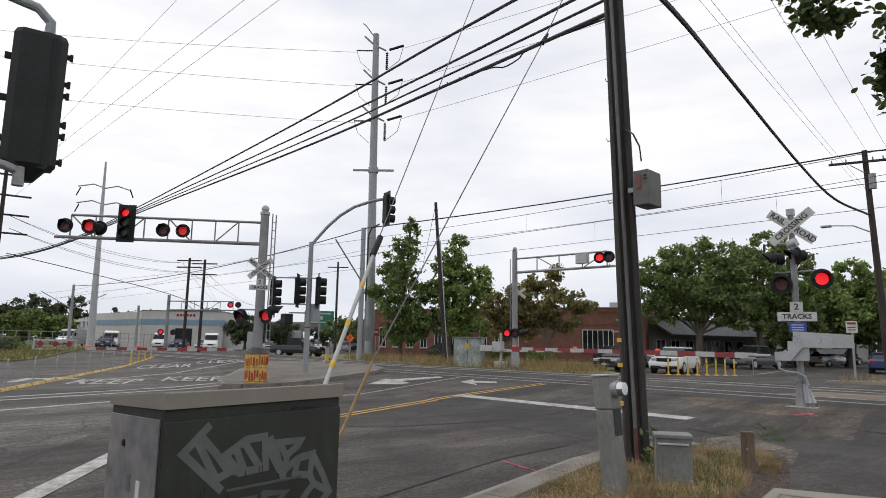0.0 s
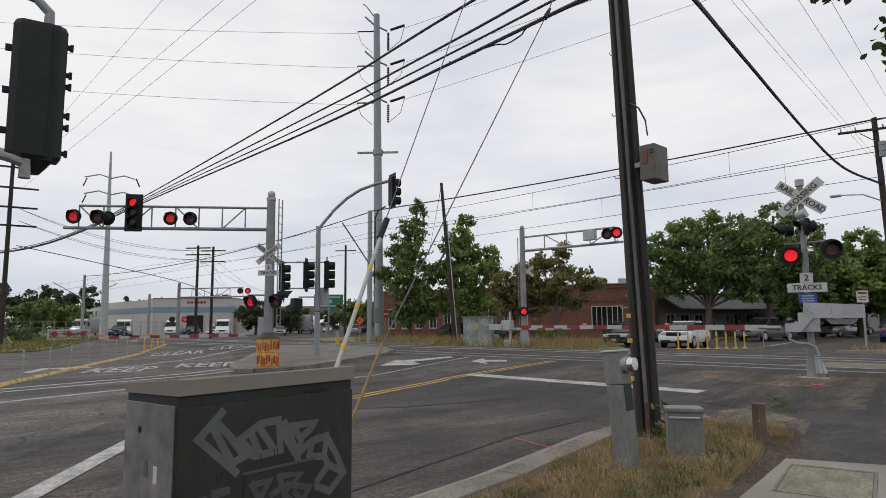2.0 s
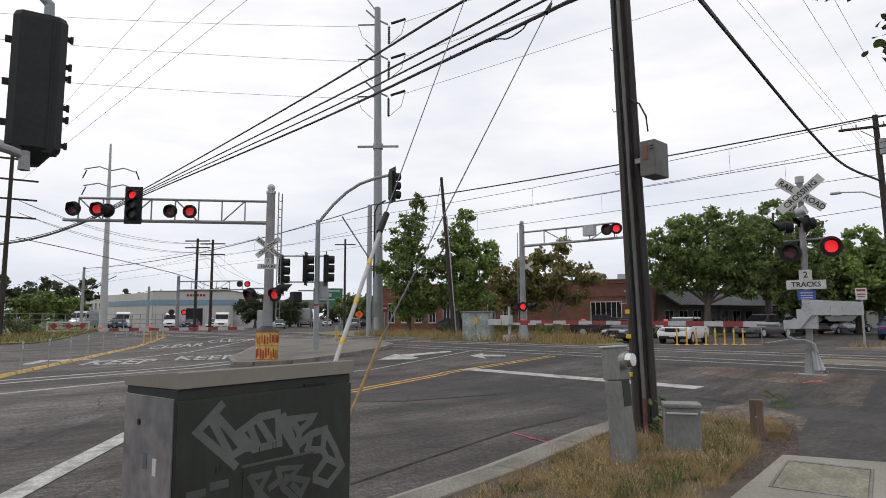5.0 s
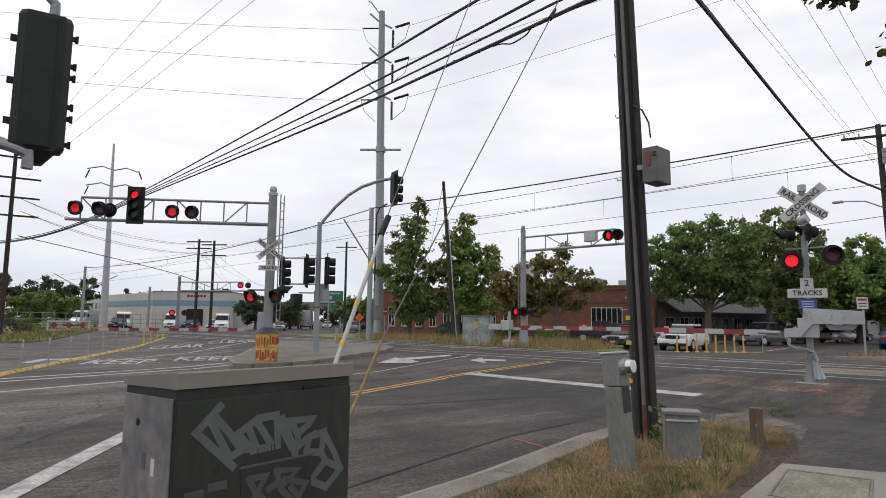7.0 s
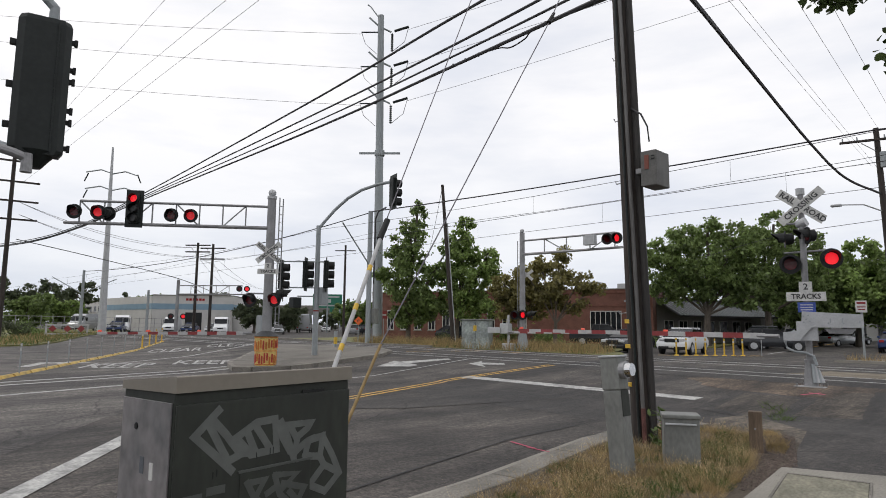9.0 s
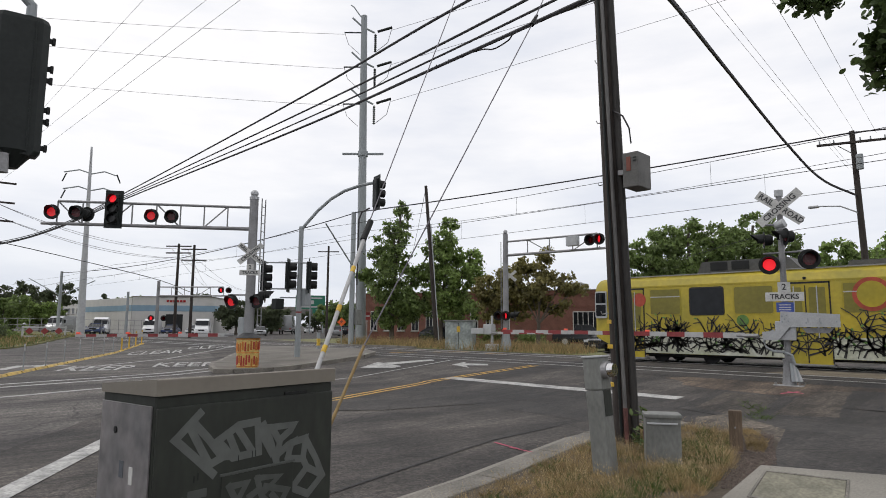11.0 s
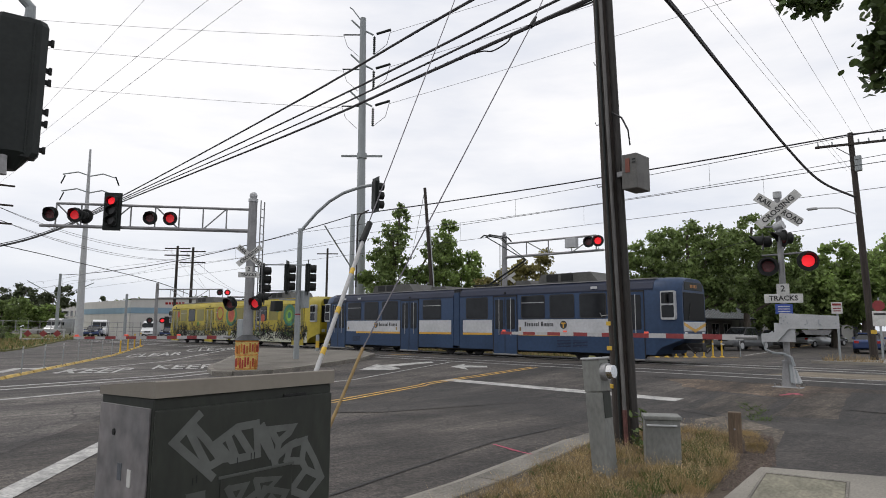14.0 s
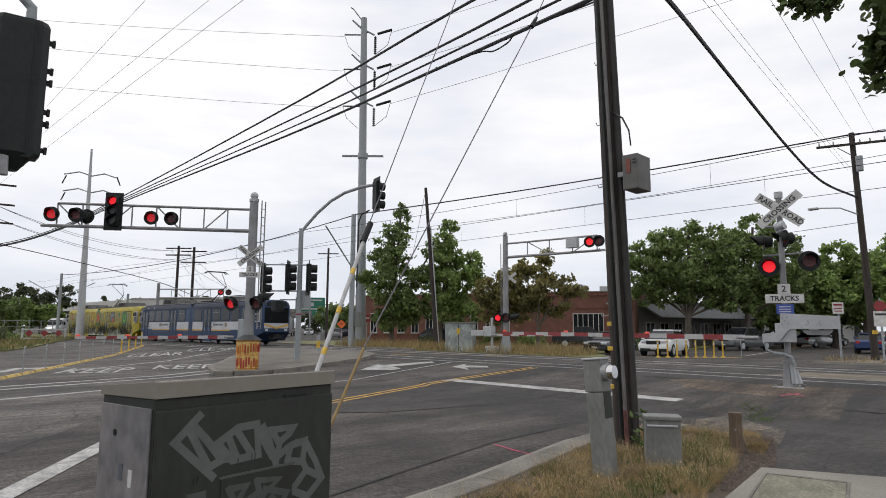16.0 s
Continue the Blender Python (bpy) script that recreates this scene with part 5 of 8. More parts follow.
flasher(gg, (-0.3, -0.5, 2.1), (0.85, -0.5, 0), True, 0.25, beat="distant", first=True)
flasher(gg, (0.35, 0.6, 2.1), (0.85, -0.5, 0), False, 0.25, beat="distant", first=False)

# signal pole with curved mast arm on the island
sp = thing("traffic_signal", "grey signal pole with curved mast arm and black heads", "traffic signal", Matrix.Translation((-23.6, 15.05, 0.14)), group="traffic signals")
part("pole", cyl(BM(), (0, 0, 0), (0, 0, 5.75), 0.125, 0.10, 16), STEELG, sp, smooth=True)
part("base_plate", cyl(BM(), (0, 0, -0.02), (0, 0, 0.07), 0.3, 0.3, 12), STEELG, sp)
part("mast_arm", tube(BM(), [(0, 0, 5.6), (0.15, 0.12, 5.85), (0.55, 0.45, 6.45), (1.0, 0.8, 6.95), (1.5, 1.15, 7.3), (2.2, 1.55, 7.52), (2.95, 1.9, 7.6)], 0.07, 8), STEELG, sp, "curved tubular arm")
signal_head(sp, (2.94, 1.83, 7.1), (0.25, 0.97, 0), False, k=1.15)
signal_head(sp, (-0.25, -0.36, 3.6), (0.55, 0.6, 0), False, True, k=1.1)
signal_head(sp, (0.36, 0.28, 3.6), (0.5, 0.85, 0), False, True, k=1.15)
signal_head(sp, (-0.92, -1.15, 3.5), (0.55, 0.6, 0), False, True, k=1.1)
for z in (4.15, 3.02):
    part("bracket", cyl(BM(), (-0.92, -1.15, z), (0.36, 0.28, z), 0.03, n=6), STEELG, sp)
part("pedestrian_head", box(BM(), (-0.75, -0.9, 2.15), (-0.35, -0.5, 2.6), 0.04), BLACKG, sp)
part("pedestrian_bracket", cyl(BM(), (-0.55, -0.6, 2.65), (0, 0, 2.65), 0.03, n=6), STEELG, sp)
part("control_box", box(BM(), (0.05, 0.05, 2.3), (0.35, 0.35, 3.0), 0.02), STEELG, sp)
part("red_tag", cyl(BM(), (0, 0, 2.0), (0, 0, 2.06), 0.128, 0.128, 16), RED, sp)

bl = thing("bollard_post", "grey post with yellow reflective bands", "post", Matrix.Translation((-27.4, 18.7, 0.2)))
part("post", cyl(BM(), (0, 0, 0), (0, 0, 1.05), 0.09, 0.09, 10), STEELG, bl)
part("band", cyl(BM(), (0, 0, 0.4), (0, 0, 0.75), 0.094, 0.094, 10), YBAND, bl)

# ---- poles ----
RT = Vector((0.713, 0.701, 0))      # across the view
st = thing("transmission_pole", "tall tapered grey steel transmission pole with insulators", "power pole", Matrix.Translation((-46.5, 36.3, 0.2)))
part("shaft", cyl(BM(), (0, 0, 0), (-0.2, -0.25, 31.4), 0.47, 0.29, 20), STEELG, st, smooth=True)
part("footing", cyl(BM(), (0, 0, -0.1), (0, 0, 0.35), 0.7, 0.7, 16), CONCRETE, st)
part("spike", tube(BM(), [(-0.2, -0.25, 30.9), (-0.9, -1.0, 32.3), (-1.1, -1.2, 32.5)], 0.06, 6), STEELG, st)
for z in (29.7, 26.2, 22.5):
    o = Vector((-0.18, -0.22, z))
    part("line_arm", tube(BM(), [o - RT * 1.15 + Vector((0, 0, 1.5)), o - RT * 0.2 + Vector((0, 0, 0.6)), o + RT * 1.0], 0.09, 6), STEELG, st)
    part("insulator", cyl(BM(), o - RT * 1.9, o - RT * 0.1, 0.07, 0.07, 8), BLACKG, st)
    bm = cyl(BM(), o + RT * 1.1 + Vector((0, 0, -0.1)), o + RT * 1.1 + Vector((0, 0, -1.9)), 0.04, n=6)
    for k in range(9):
        cyl(bm, o + RT * 1.1 + Vector((0, 0, -0.25 - 0.2 * k)), o + RT * 1.1 + Vector((0, 0, -0.33 - 0.2 * k)), 0.13, 0.13, 8)
    part("insulator_string", bm, BLACKG, st)
    part("insulator", cyl(BM(), o + RT * 1.3 + Vector((0, 0, 0.1)), o + RT * 2.7 + Vector((0, 0, 0.55)), 0.13, 0.13, 8), BLACKG, st)
    part("jumper", tube(BM(), [o + RT * 2.7 + Vector((0, 0, 0.55)), o + RT * 2.3 + Vector((0, 0, -1.0)), o + RT * 1.1 + Vector((0, 0, -2.0))], 0.03, 5), THINW, st)
    part("jumper", tube(BM(), [o - RT * 1.9, o - RT * 1.5 + Vector((0, 0, -1.2)), o - RT * 0.4 + Vector((0, 0, -2.2))], 0.025, 5), THINW, st)
o = Vector((-0.1, -0.12, 17.6))
part("crossarm", box(BM(), (-1.95, -0.09, -0.09), (1.95, 0.09, 0.09), 0.01), STEELG, st).matrix_local = Matrix.Translation(o) @ Matrix.Rotation(math.atan2(RT.y, RT.x), 4, "Z")
part("arm_clamp", cyl(BM(), o - Vector((0, 0, 0.25)), o + Vector((0, 0, 0.25)), 0.48, 0.48, 14), STEELG, st)

cp = thing("catenary_pole", "grey steel catenary pole with bracket and box", "catenary pole", Matrix.Translation((-37.5, 28.4, 0.28)))
part("shaft", cyl(BM(), (0, 0, -0.2), (0, 0, 9.75), 0.21, 0.17, 14), STEELG, cp, smooth=True)
part("conduit", cyl(BM(), (0.25, 0.22, 0), (0.25, 0.22, 4.3), 0.05, n=8), GALV, cp)
part("bracket_arm", cyl(BM(), (0, 0, 5.7), (1.25, -3.35, 8.35), 0.05, n=8), STEELG, cp)
part("meter_box", box(BM(), (0.0, 0.1, 1.4), (0.55, 0.55, 2.5), 0.03), BOXGREY, cp)
part("bent_conduit", tube(BM(), [(0.25, 0.22, 4.3), (0.3, 0.25, 9.2), (0.45, 0.4, 9.75), (1.1, 0.6, 10.0)], 0.06, 6), CABLE, cp)

wm = thing("utility_pole", "slender dark wooden utility pole with white conduit", "utility pole", Matrix.Translation((-34.7, 34.45, 0.1)))
part("shaft", cyl(BM(), (0, 0, -0.1), (-0.68, -0.68, 12.5), 0.175, 0.115, 14), WOOD, wm)
part("conduit", cyl(BM(), (0.15, 0.10, 0), (-0.36, -0.41, 9.4), 0.045, n=8), ALUGREY, wm)

rp = thing("utility_pole", "wooden utility pole with crossarm, transformer and street light", "utility pole", Matrix.Translation((-7.33, 39.04, 0.1)))
part("shaft", cyl(BM(), (0, 0, -0.1), (-0.3, -0.06, 12.1), 0.19, 0.13, 14), WOOD, rp)
CA = Matrix.Translation((-0.28, -0.2, 11.45)) @ Matrix.Rotation(math.atan2(0.55, 0.83), 4, "Z") @ Matrix.Rotation(radians(-4), 4, "Y")
part("crossarm", box(BM(), (-1.75, -0.06, -0.06), (1.75, 0.06, 0.06), 0.01), WOOD, rp).matrix_local = CA
for x in (-1.6, -0.9, 0.4, 0.9, 1.6):
    part("insulator", cyl(BM(), (x, 0, 0.06), (x, 0, 0.24), 0.045, 0.03, 8), STEELG, rp).matrix_local = CA
part("crossarm_brace", cyl(BM(), (-0.9, -0.5, 11.3), (-0.27, -0.1, 10.8), 0.025, n=6), GALV, rp)
part("transformer", cyl(BM(), (0.02, -0.35, 9.9), (0.02, -0.35, 10.7), 0.17, 0.17, 12), STEELG, rp)
part("lamp_arm", tube(BM(), [(-0.2, -0.05, 7.6), (-0.9, -0.9, 7.95), (-1.75, -1.6, 7.95)], 0.035, 6), ALUGREY, rp)
part("lamp_head", box(BM(), (-2.2, -1.85, 7.86), (-1.7, -1.55, 7.98), 0.04), ALUGREY, rp)
part("marker_band", cyl(BM(), (0, 0, 1.35), (0, 0, 1.55), 0.196, 0.196, 14), YBAND, rp)

fp = thing("transmission_pole", "distant tapered pale steel power pole with curved arms", "power pole", Matrix.Translation((-72.6, 20.4, 0.0)))
part("shaft", cyl(BM(), (0, 0, 0), (-0.05, -0.2, 20.3), 0.42, 0.1, 14), ALUGREY, fp)
for z in (17.4, 15.6):
    part("line_arm", tube(BM(), [(-1.6, -2.2, z + 0.1), (-0.7, -1.0, z + 0.4), (0, 0, z), (0.7, 1.0, z + 0.3), (1.5, 1.9, z - 0.1)], 0.07, 6), STEELG, fp)
    for s in (-1, 1):
        part("insulator", cyl(BM(), (1.5 * s, 2.0 * s, z), (1.7 * s, 2.3 * s, z - 0.9), 0.07, n=6), BLACKG, fp)

lp = thing("utility_pole", "dark wooden power pole with stacked crossarms", "utility pole", Matrix.Translation((-60.7, 9.6, 0.0)))
part("shaft", cyl(BM(), (0, 0, 0), (0, 0, 15.0), 0.2, 0.14, 12), WOOD, lp)
for z in (14.6, 12.9, 11.3, 9.8):
    part("crossarm", box(BM(), (-1.9, -0.07, z - 0.07), (1.9, 0.07, z + 0.07)), WOOD, lp).matrix_local = Matrix.Rotation(radians(80), 4, "Z")
for xy, h, arms in (((-74.7, 30.9), 11.0, (10.7, 9.9)), ((-73.4, 32.2), 11.0, (10.5, 9.2)), ((-80.0, 20.2), 7.3, ()), ((-79.5, 27.2), 5.3, ()), ((-75.5, 52.8), 13.0, (12.2,)), ((-118, 18.5), 9.0, ())):
    q = thing("utility_pole", "distant dark utility pole", "utility pole", Matrix.Translation((*xy, 0.15 if 17 < xy[1] < 32 else 0.0)))
    part("shaft", cyl(BM(), (0, 0, 0), (0, 0, h), 0.19, 0.14, 10), WOOD if arms else STEELG, q)
    for z in arms:
        part("crossarm", box(BM(), (-1.5, -0.07, z - 0.07), (1.5, 0.07, z + 0.07)), WOOD, q).matrix_local = Matrix.Rotation(radians(44), 4, "Z")
    if h == 7.3:
        part("bracket_arm", cyl(BM(), (0, 0, 4.6), (2.6, 2.7, 6.3), 0.05, n=6), STEELG, q)
        part("bracket_arm", cyl(BM(), (0, 0, 4.6), (-2.4, -2.6, 6.5), 0.05, n=6), STEELG, q)


# ---- overhead wires ----
def glide(pts, n=8):
    """A smooth line through a few points."""
    P = [Vector(p) for p in pts]
    P = [P[0] * 2 - P[1], *P, P[-1] * 2 - P[-2]]
    out = []
    for i in range(1, len(P) - 2):
        a, b, c, d = P[i - 1:i + 3]
        for k in range(n):
            t = k / n
            out.append(0.5 * (2 * b + (c - a) * t + (2 * a - 5 * b + 4 * c - d) * t * t + (3 * b - a - 3 * c + d) * t ** 3))
    return out + [P[-2]]


def cable(pts, r, material, label, group="overhead wires", name="overhead_wire", sag=0.0):
    if len(pts) == 2:
        a, b = Vector(pts[0]), Vector(pts[1])
        line = [a.lerp(b, k / 16) - Vector((0, 0, 4 * sag * (k / 16) * (1 - k / 16))) for k in range(17)]
    else:
        line = glide(pts)
    return solo(name, tube(BM(), line, r, 6), material, label, "wire", group=group)


BL = "thick black overhead cable from the wooden pole"
cable([(-4.45, 7.72, 7.42), (-9.98, 9.45, 8.44), (-18.86, 11.2, 9.16), (-38.93, 12.68, 9.2), (-52.06, 12.59, 8.7), (-62.1, 11.26, 8.36), (-76.31, 8.56, 8.57)], 0.031, CABLE, BL)
cable([(-4.45, 7.72, 6.90), (-10.03, 9.51, 7.83), (-18.92, 11.26, 8.69), (-38.95, 12.7, 9.06), (-52.07, 12.6, 8.61), (-62.11, 11.27, 8.25), (-76.32, 8.58, 8.45)], 0.027, CABLE, BL)
cable([(-4.45, 7.72, 6.64), (-10.06, 9.54, 7.59), (-18.94, 11.28, 8.42), (-38.96, 12.71, 8.96), (-52.07, 12.61, 8.56), (-62.12, 11.28, 8.2), (-76.33, 8.58, 8.38)], 0.023, CABLE, BL)
cable([(-4.45, 7.72, 6.41), (-10.07, 9.55, 7.37), (-18.96, 11.31, 8.21), (-38.96, 12.72, 8.86), (-52.08, 12.61, 8.51), (-62.12, 11.28, 8.14), (-76.33, 8.59, 8.32)], 0.034, CABLE, BL)
cable([(-4.45, 7.72, 6.34), (-6.65, 8.7, 6.95), (-7.07, 8.82, 6.90), (-7.54, 8.97, 6.94), (-7.9, 9.01, 7.05), (-8.9, 9.25, 7.24)], 0.014, CABLE, "black drop cable lashed under the bundle")
for s in (0.05, 0.06, 0.07, 0.08):
    p = Vector((-8.0, 8.98, 7.06)).lerp(Vector((-10.07, 9.55, 7.38)), (s - 0.05) * 25)
    solo("cable_clamp", cyl(BM(), p - Vector((0, 0, 0.03)), p + Vector((0, 0, 0.05)), 0.018, n=6), BLACK, "small black cable clamp", "clamp", group="cable clamps")

guy = thing("guy_wire", "steel guy wire with white and yellow tube guard", "guy wire")
part("strand", tube(BM(), [(-5.63, 4.45, 2.70), (-6.24, 6.46, 6.34), (-6.56, 8.32, 10.12)], 0.007, 6), THINW, guy)
part("guard", cyl(BM(), (-4.80, 2.81, 0.08), (-5.60, 4.40, 2.60), 0.024, 0.021, 12), WHITE, guy, "off-white tube guard")
for f in (0.50, 0.66, 0.83):
    a, b = Vector((-4.80, 2.81, 0.08)), Vector((-5.60, 4.40, 2.60))
    part("guard_band", cyl(BM(), a.lerp(b, f), a.lerp(b, f + 0.025), 0.0255, 0.0255, 12), YBAND, guy)
part("insulator", cyl(BM(), (-5.59, 4.37, 2.56), (-5.66, 4.53, 2.80), 0.036, 0.036, 12), BLACK, guy, "black strain insulator")
guy = thing("guy_wire", "steel guy wire with faded yellow guard", "guy wire")
part("strand", tube(BM(), [(-4.80, 3.79, 1.41), (-4.87, 6.64, 5.72), (-4.45, 7.75, 8.3)], 0.007, 6), THINW, guy)
part("guard", cyl(BM(), (-4.42, 2.72, -0.05), (-4.80, 3.79, 1.41), 0.017, 0.015, 10), YGUARD, guy, "faded yellow tube guard")
solo("guy_splice", cyl(BM(), (-4.87, 6.60, 5.66), (-4.87, 6.72, 5.84), 0.035, 0.02, 8), BLACK, "dark splice on the guy wire", "clamp")

cable([(-4.45, 7.72, 7.4), (-5.13, 11.49, 8.05), (-6.46, 17.79, 9.02), (-7.7, 27.87, 9.06), (-7.87, 33.43, 8.62), (-7.6, 38.98, 8.66)], 0.055, CABLE, "thick sagging black cable to the far pole")
for pts in ([(-60.5, 10.2, 14.9), (-44.92, 9.92, 15.66), (-27.09, 9.12, 15.42), (-13.18, 7.55, 13.64)], [(-60.5, 10.2, 14.1), (-44.91, 10.18, 14.25), (-27.08, 9.47, 13.46), (-12.7, 8.3, 12.05)], [(-60.5, 10.3, 12.9), (-45.31, 10.03, 12.83), (-27.16, 9.56, 12.5), (-12.32, 8.73, 11.7)]):
    p, q = Vector(pts[-1]), Vector(pts[-2])
    cable([*pts, tuple(p + (p - q) * 1.6)], 0.008, THINW, "thin grey overhead power line")
for a, b in (((-7.94, 39.1, 10.2), (-6.24, 16.87, 10.31)), ((-7.75, 39.15, 10.17), (-6.01, 16.98, 10.27)), ((-7.46, 38.94, 12.03), (-4.81, 17.49, 10.0)), ((-6.6, 39.4, 12.0), (-4.16, 17.73, 9.85))):
    a, b = Vector(a), Vector(b)
    cable([tuple(a), tuple(b + (b - a) * 0.8)], 0.006, THINW, "thin grey overhead power line", sag=0.15)
for z, zz in ((29.7, 30.9), (26.2, 28.25), (22.5, 24.53)):
    a = Vector((-48.0, 34.7, z))
    b = Vector((-69.86, 11.0, zz + 0.8))
    cable([tuple(a), tuple(a + (b - a) * 2.2)], 0.016, THINW, "thin grey transmission line", sag=1.0)
    a = Vector((-44.8, 38.0, z + 0.5))
    b = Vector((-23.2, 54.0, z + 8.0))
    cable([tuple(a), tuple(a + (b - a) * 2.6)], 0.018, THINW, "thin grey transmission line", sag=0.5)
cable([(-37.45, 28.4, 10.0), (-7.6, 38.9, 12.1)], 0.042, CABLE, "heavy black wire beyond the tracks", sag=0.2)
cable([(-7.6, 38.9, 12.1), (40, 52, 12.6)], 0.042, CABLE, "heavy black wire beyond the tracks", sag=0.4)
cable([(-37.45, 28.4, 9.95), (-80.0, 20.2, 7.3)], 0.035, CABLE, "heavy black wire to the far poles", sag=0.9)
cable([(-35.38, 33.77, 12.45), (-60, 55, 11)], 0.02, CABLE, "dark wire from the slender pole", sag=0.2)
cable([(-7.5, 38.9, 7.3), (-14.2, 43.32, 7.5), (-23.0, 51.0, 7.2)], 0.016, CABLE, "dark service wire across the side road")
cable([(-60.5, 10.2, 8.17), (-65.14, 16.87, 7.66), (-67.8, 25.8, 6.33), (-73.5, 32.0, 5.44)], 0.035, CABLE, "sagging black wire between distant poles")
for xy in ((-74.7, 30.9), (-73.4, 32.2)):
    for k in range(2):
        cable([(xy[0], xy[1] - 0.8 + k, 10.5 - k), (-160, 75 + 10 * k, 11)], 0.02, THINW, "thin grey wire in the distance", sag=0.8)
        cable([(xy[0], xy[1] - 0.8 + k, 10.5 - k), (-60.5, 10.2, 11.2 - k)], 0.018, THINW, "thin grey wire in the distance", sag=1.0)
for yc, zc, zm, dip in ((TRACKS[0], 5.92, 6.85, 0.25), (TRACKS[1], 6.18, 7.40, 0.35)):
    cw = thing("catenary", "light rail contact wire hung from a messenger wire", "catenary", group="catenaries")
    xs = list(range(-120, 61, 30))
    for a, b in zip(xs, xs[1:]):
        part("messenger_wire", tube(BM(), [(a + (b - a) * k / 8, yc, zm - dip * 4 * (k / 8) * (1 - k / 8)) for k in range(9)], 0.010, 5), CABLE, cw)
        for k in (2, 4, 6):
            x = a + (b - a) * k / 8
            part("dropper", cyl(BM(), (x, yc, zc), (x, yc, zm - dip * 4 * (k / 8) * (1 - k / 8)), 0.005, n=4), CABLE, cw)
    part("contact_wire", cyl(BM(), (-120, yc, zc), (60, yc, zc), 0.010, n=5), CABLE, cw)


# ---- light rail cars ----
L_CAR, W_CAR = 22.6, 2.65
DOORS = ((0.85, 2.25), (7.2, 8.55), (13.7, 15.05), (19.85, 21.2))
WINDOWS = ((2.5, 3.75, 1), (4.05, 5.3, 0), (5.6, 6.95, 0), (8.9, 10.25, 1), (11.95, 13.35, 0), (15.3, 16.6, 1), (16.85, 18.1, 0), (18.35, 19.6, 0))


def rounded_panel(bm, x0, x1, z0, z1, y0, y1, r=0.1):
    pts = []
    for cx, cz, a0 in ((x1 - r, z1 - r, 0), (x0 + r, z1 - r, 90), (x0 + r, z0 + r, 180), (x1 - r, z0 + r, 270)):
        pts += [(cx + r * math.cos(radians(a0 + a)), cz + r * math.sin(radians(a0 + a))) for a in (0, 30, 60, 90)]
    return prism(bm, pts, y0, y1)


def tram(name, label, x0, body_m, roof_m, dress):
    """A light rail car: x along it, y away from the near side, z over the rails."""
    c = thing(name, label, "light rail car", Matrix.Translation((x0, 22.8, 0.318)), group="coupled light rail cars")
    def ring(x, w, zt, zb=0.34):
        h = w / 2
        m = W_CAR / 2
        return [(x, m - h, zb), (x, m - h, 0.9), (x, m - h + 0.0, 2.78), (x, m - h + 0.10, zt - 0.22), (x, m - h + 0.30, zt - 0.07), (x, m - 0.5, zt), (x, m + 0.5, zt), (x, m + h - 0.30, zt - 0.07), (x, m + h - 0.10, zt - 0.22), (x, m + h, 2.78), (x, m + h, 0.9), (x, m + h, zb)]
    half = L_CAR / 2
    for a, b, flip in ((0.0, half - 0.22, False), (half + 0.22, L_CAR, True)):
        bm = BM()
        nose = [(0.0, 2.05, 3.22, 0.95), (0.18, 2.35, 3.27, 0.85), (0.75, 2.60, 3.3, 0.62), (1.0, W_CAR, 3.3, 0.34)]
        rings = [ring(x, w, zt, zb) for x, w, zt, zb in nose] + [ring(half - 0.22, W_CAR, 3.3)]
        if flip:
            rings = [[(L_CAR - x, y, z) for x, y, z in r] for r in rings]
        loft(bm, rings)
        s = part("body_half", bm, body_m, c, smooth=True)
        bm = BM()
        lo, hi = (1.0, half - 0.22) if not flip else (half + 0.22, L_CAR - 1.0)
        prism(bm, [(0.0, 2.80), (0.0, 2.86), (0.10, 3.09), (0.30, 3.235), (0.8, 3.305), (0.8, 3.26), (0.3, 3.2), (0.11, 3.05), (0.012, 2.80)], lo, hi, "x", Matrix.Translation((0, -0.006, 0.004)))
        part("cantrail", bm, roof_m, c)
    bm = BM()
    for k in range(6):
        x = half - 0.22 + 0.44 * (k + 0.5) / 6
        box(bm, (x - 0.03, 0.06 + 0.03 * (k % 2), 0.5), (x + 0.03, W_CAR - 0.06, 3.2 - 0.03 * (k % 2)))
    box(bm, (half - 0.22, 0.14, 0.55), (half + 0.22, W_CAR - 0.14, 3.1))
    part("articulation_bellows", bm, RUBBER, c, "dark folded articulation bellows")
    part("articulation_cover", box(BM(), (half - 0.19, -0.004, 0.45), (half + 0.19, 0.05, 3.05), 0.01), body_m, c)
    part("roof_edge", box(BM(), (0.9, 0.22, 3.24), (L_CAR - 0.9, 0.28, 3.275)), T_ROOF, c, "pale roof edge strip")
    for a, b in DOORS:
        d = part("door", box(BM(), (a, -0.012, 0.16), (b, 0.05, 2.74), 0.01), dress["door"], c)
        part("door_seam", box(BM(), ((a + b) / 2 - 0.018, -0.018, 0.2), ((a + b) / 2 + 0.018, -0.008, 2.68)), RUBBER, d)
        for u, v in ((a + 0.10, (a + b) / 2 - 0.10), ((a + b) / 2 + 0.10, b - 0.10)):
            part("door_window", rounded_panel(BM(), u, v, 1.28, 2.62, -0.017, -0.007, 0.05), dress["doorglass"], d)
            part("grab_rail", cyl(BM(), ((u + v) / 2, -0.02, 1.0), ((u + v) / 2, -0.02, 2.66), 0.018, n=6), ALUGREY, d)
        part("door_step", box(BM(), (a - 0.03, -0.02, 0.12), (b + 0.03, 0.3, 0.17)), T_ROOF, c)
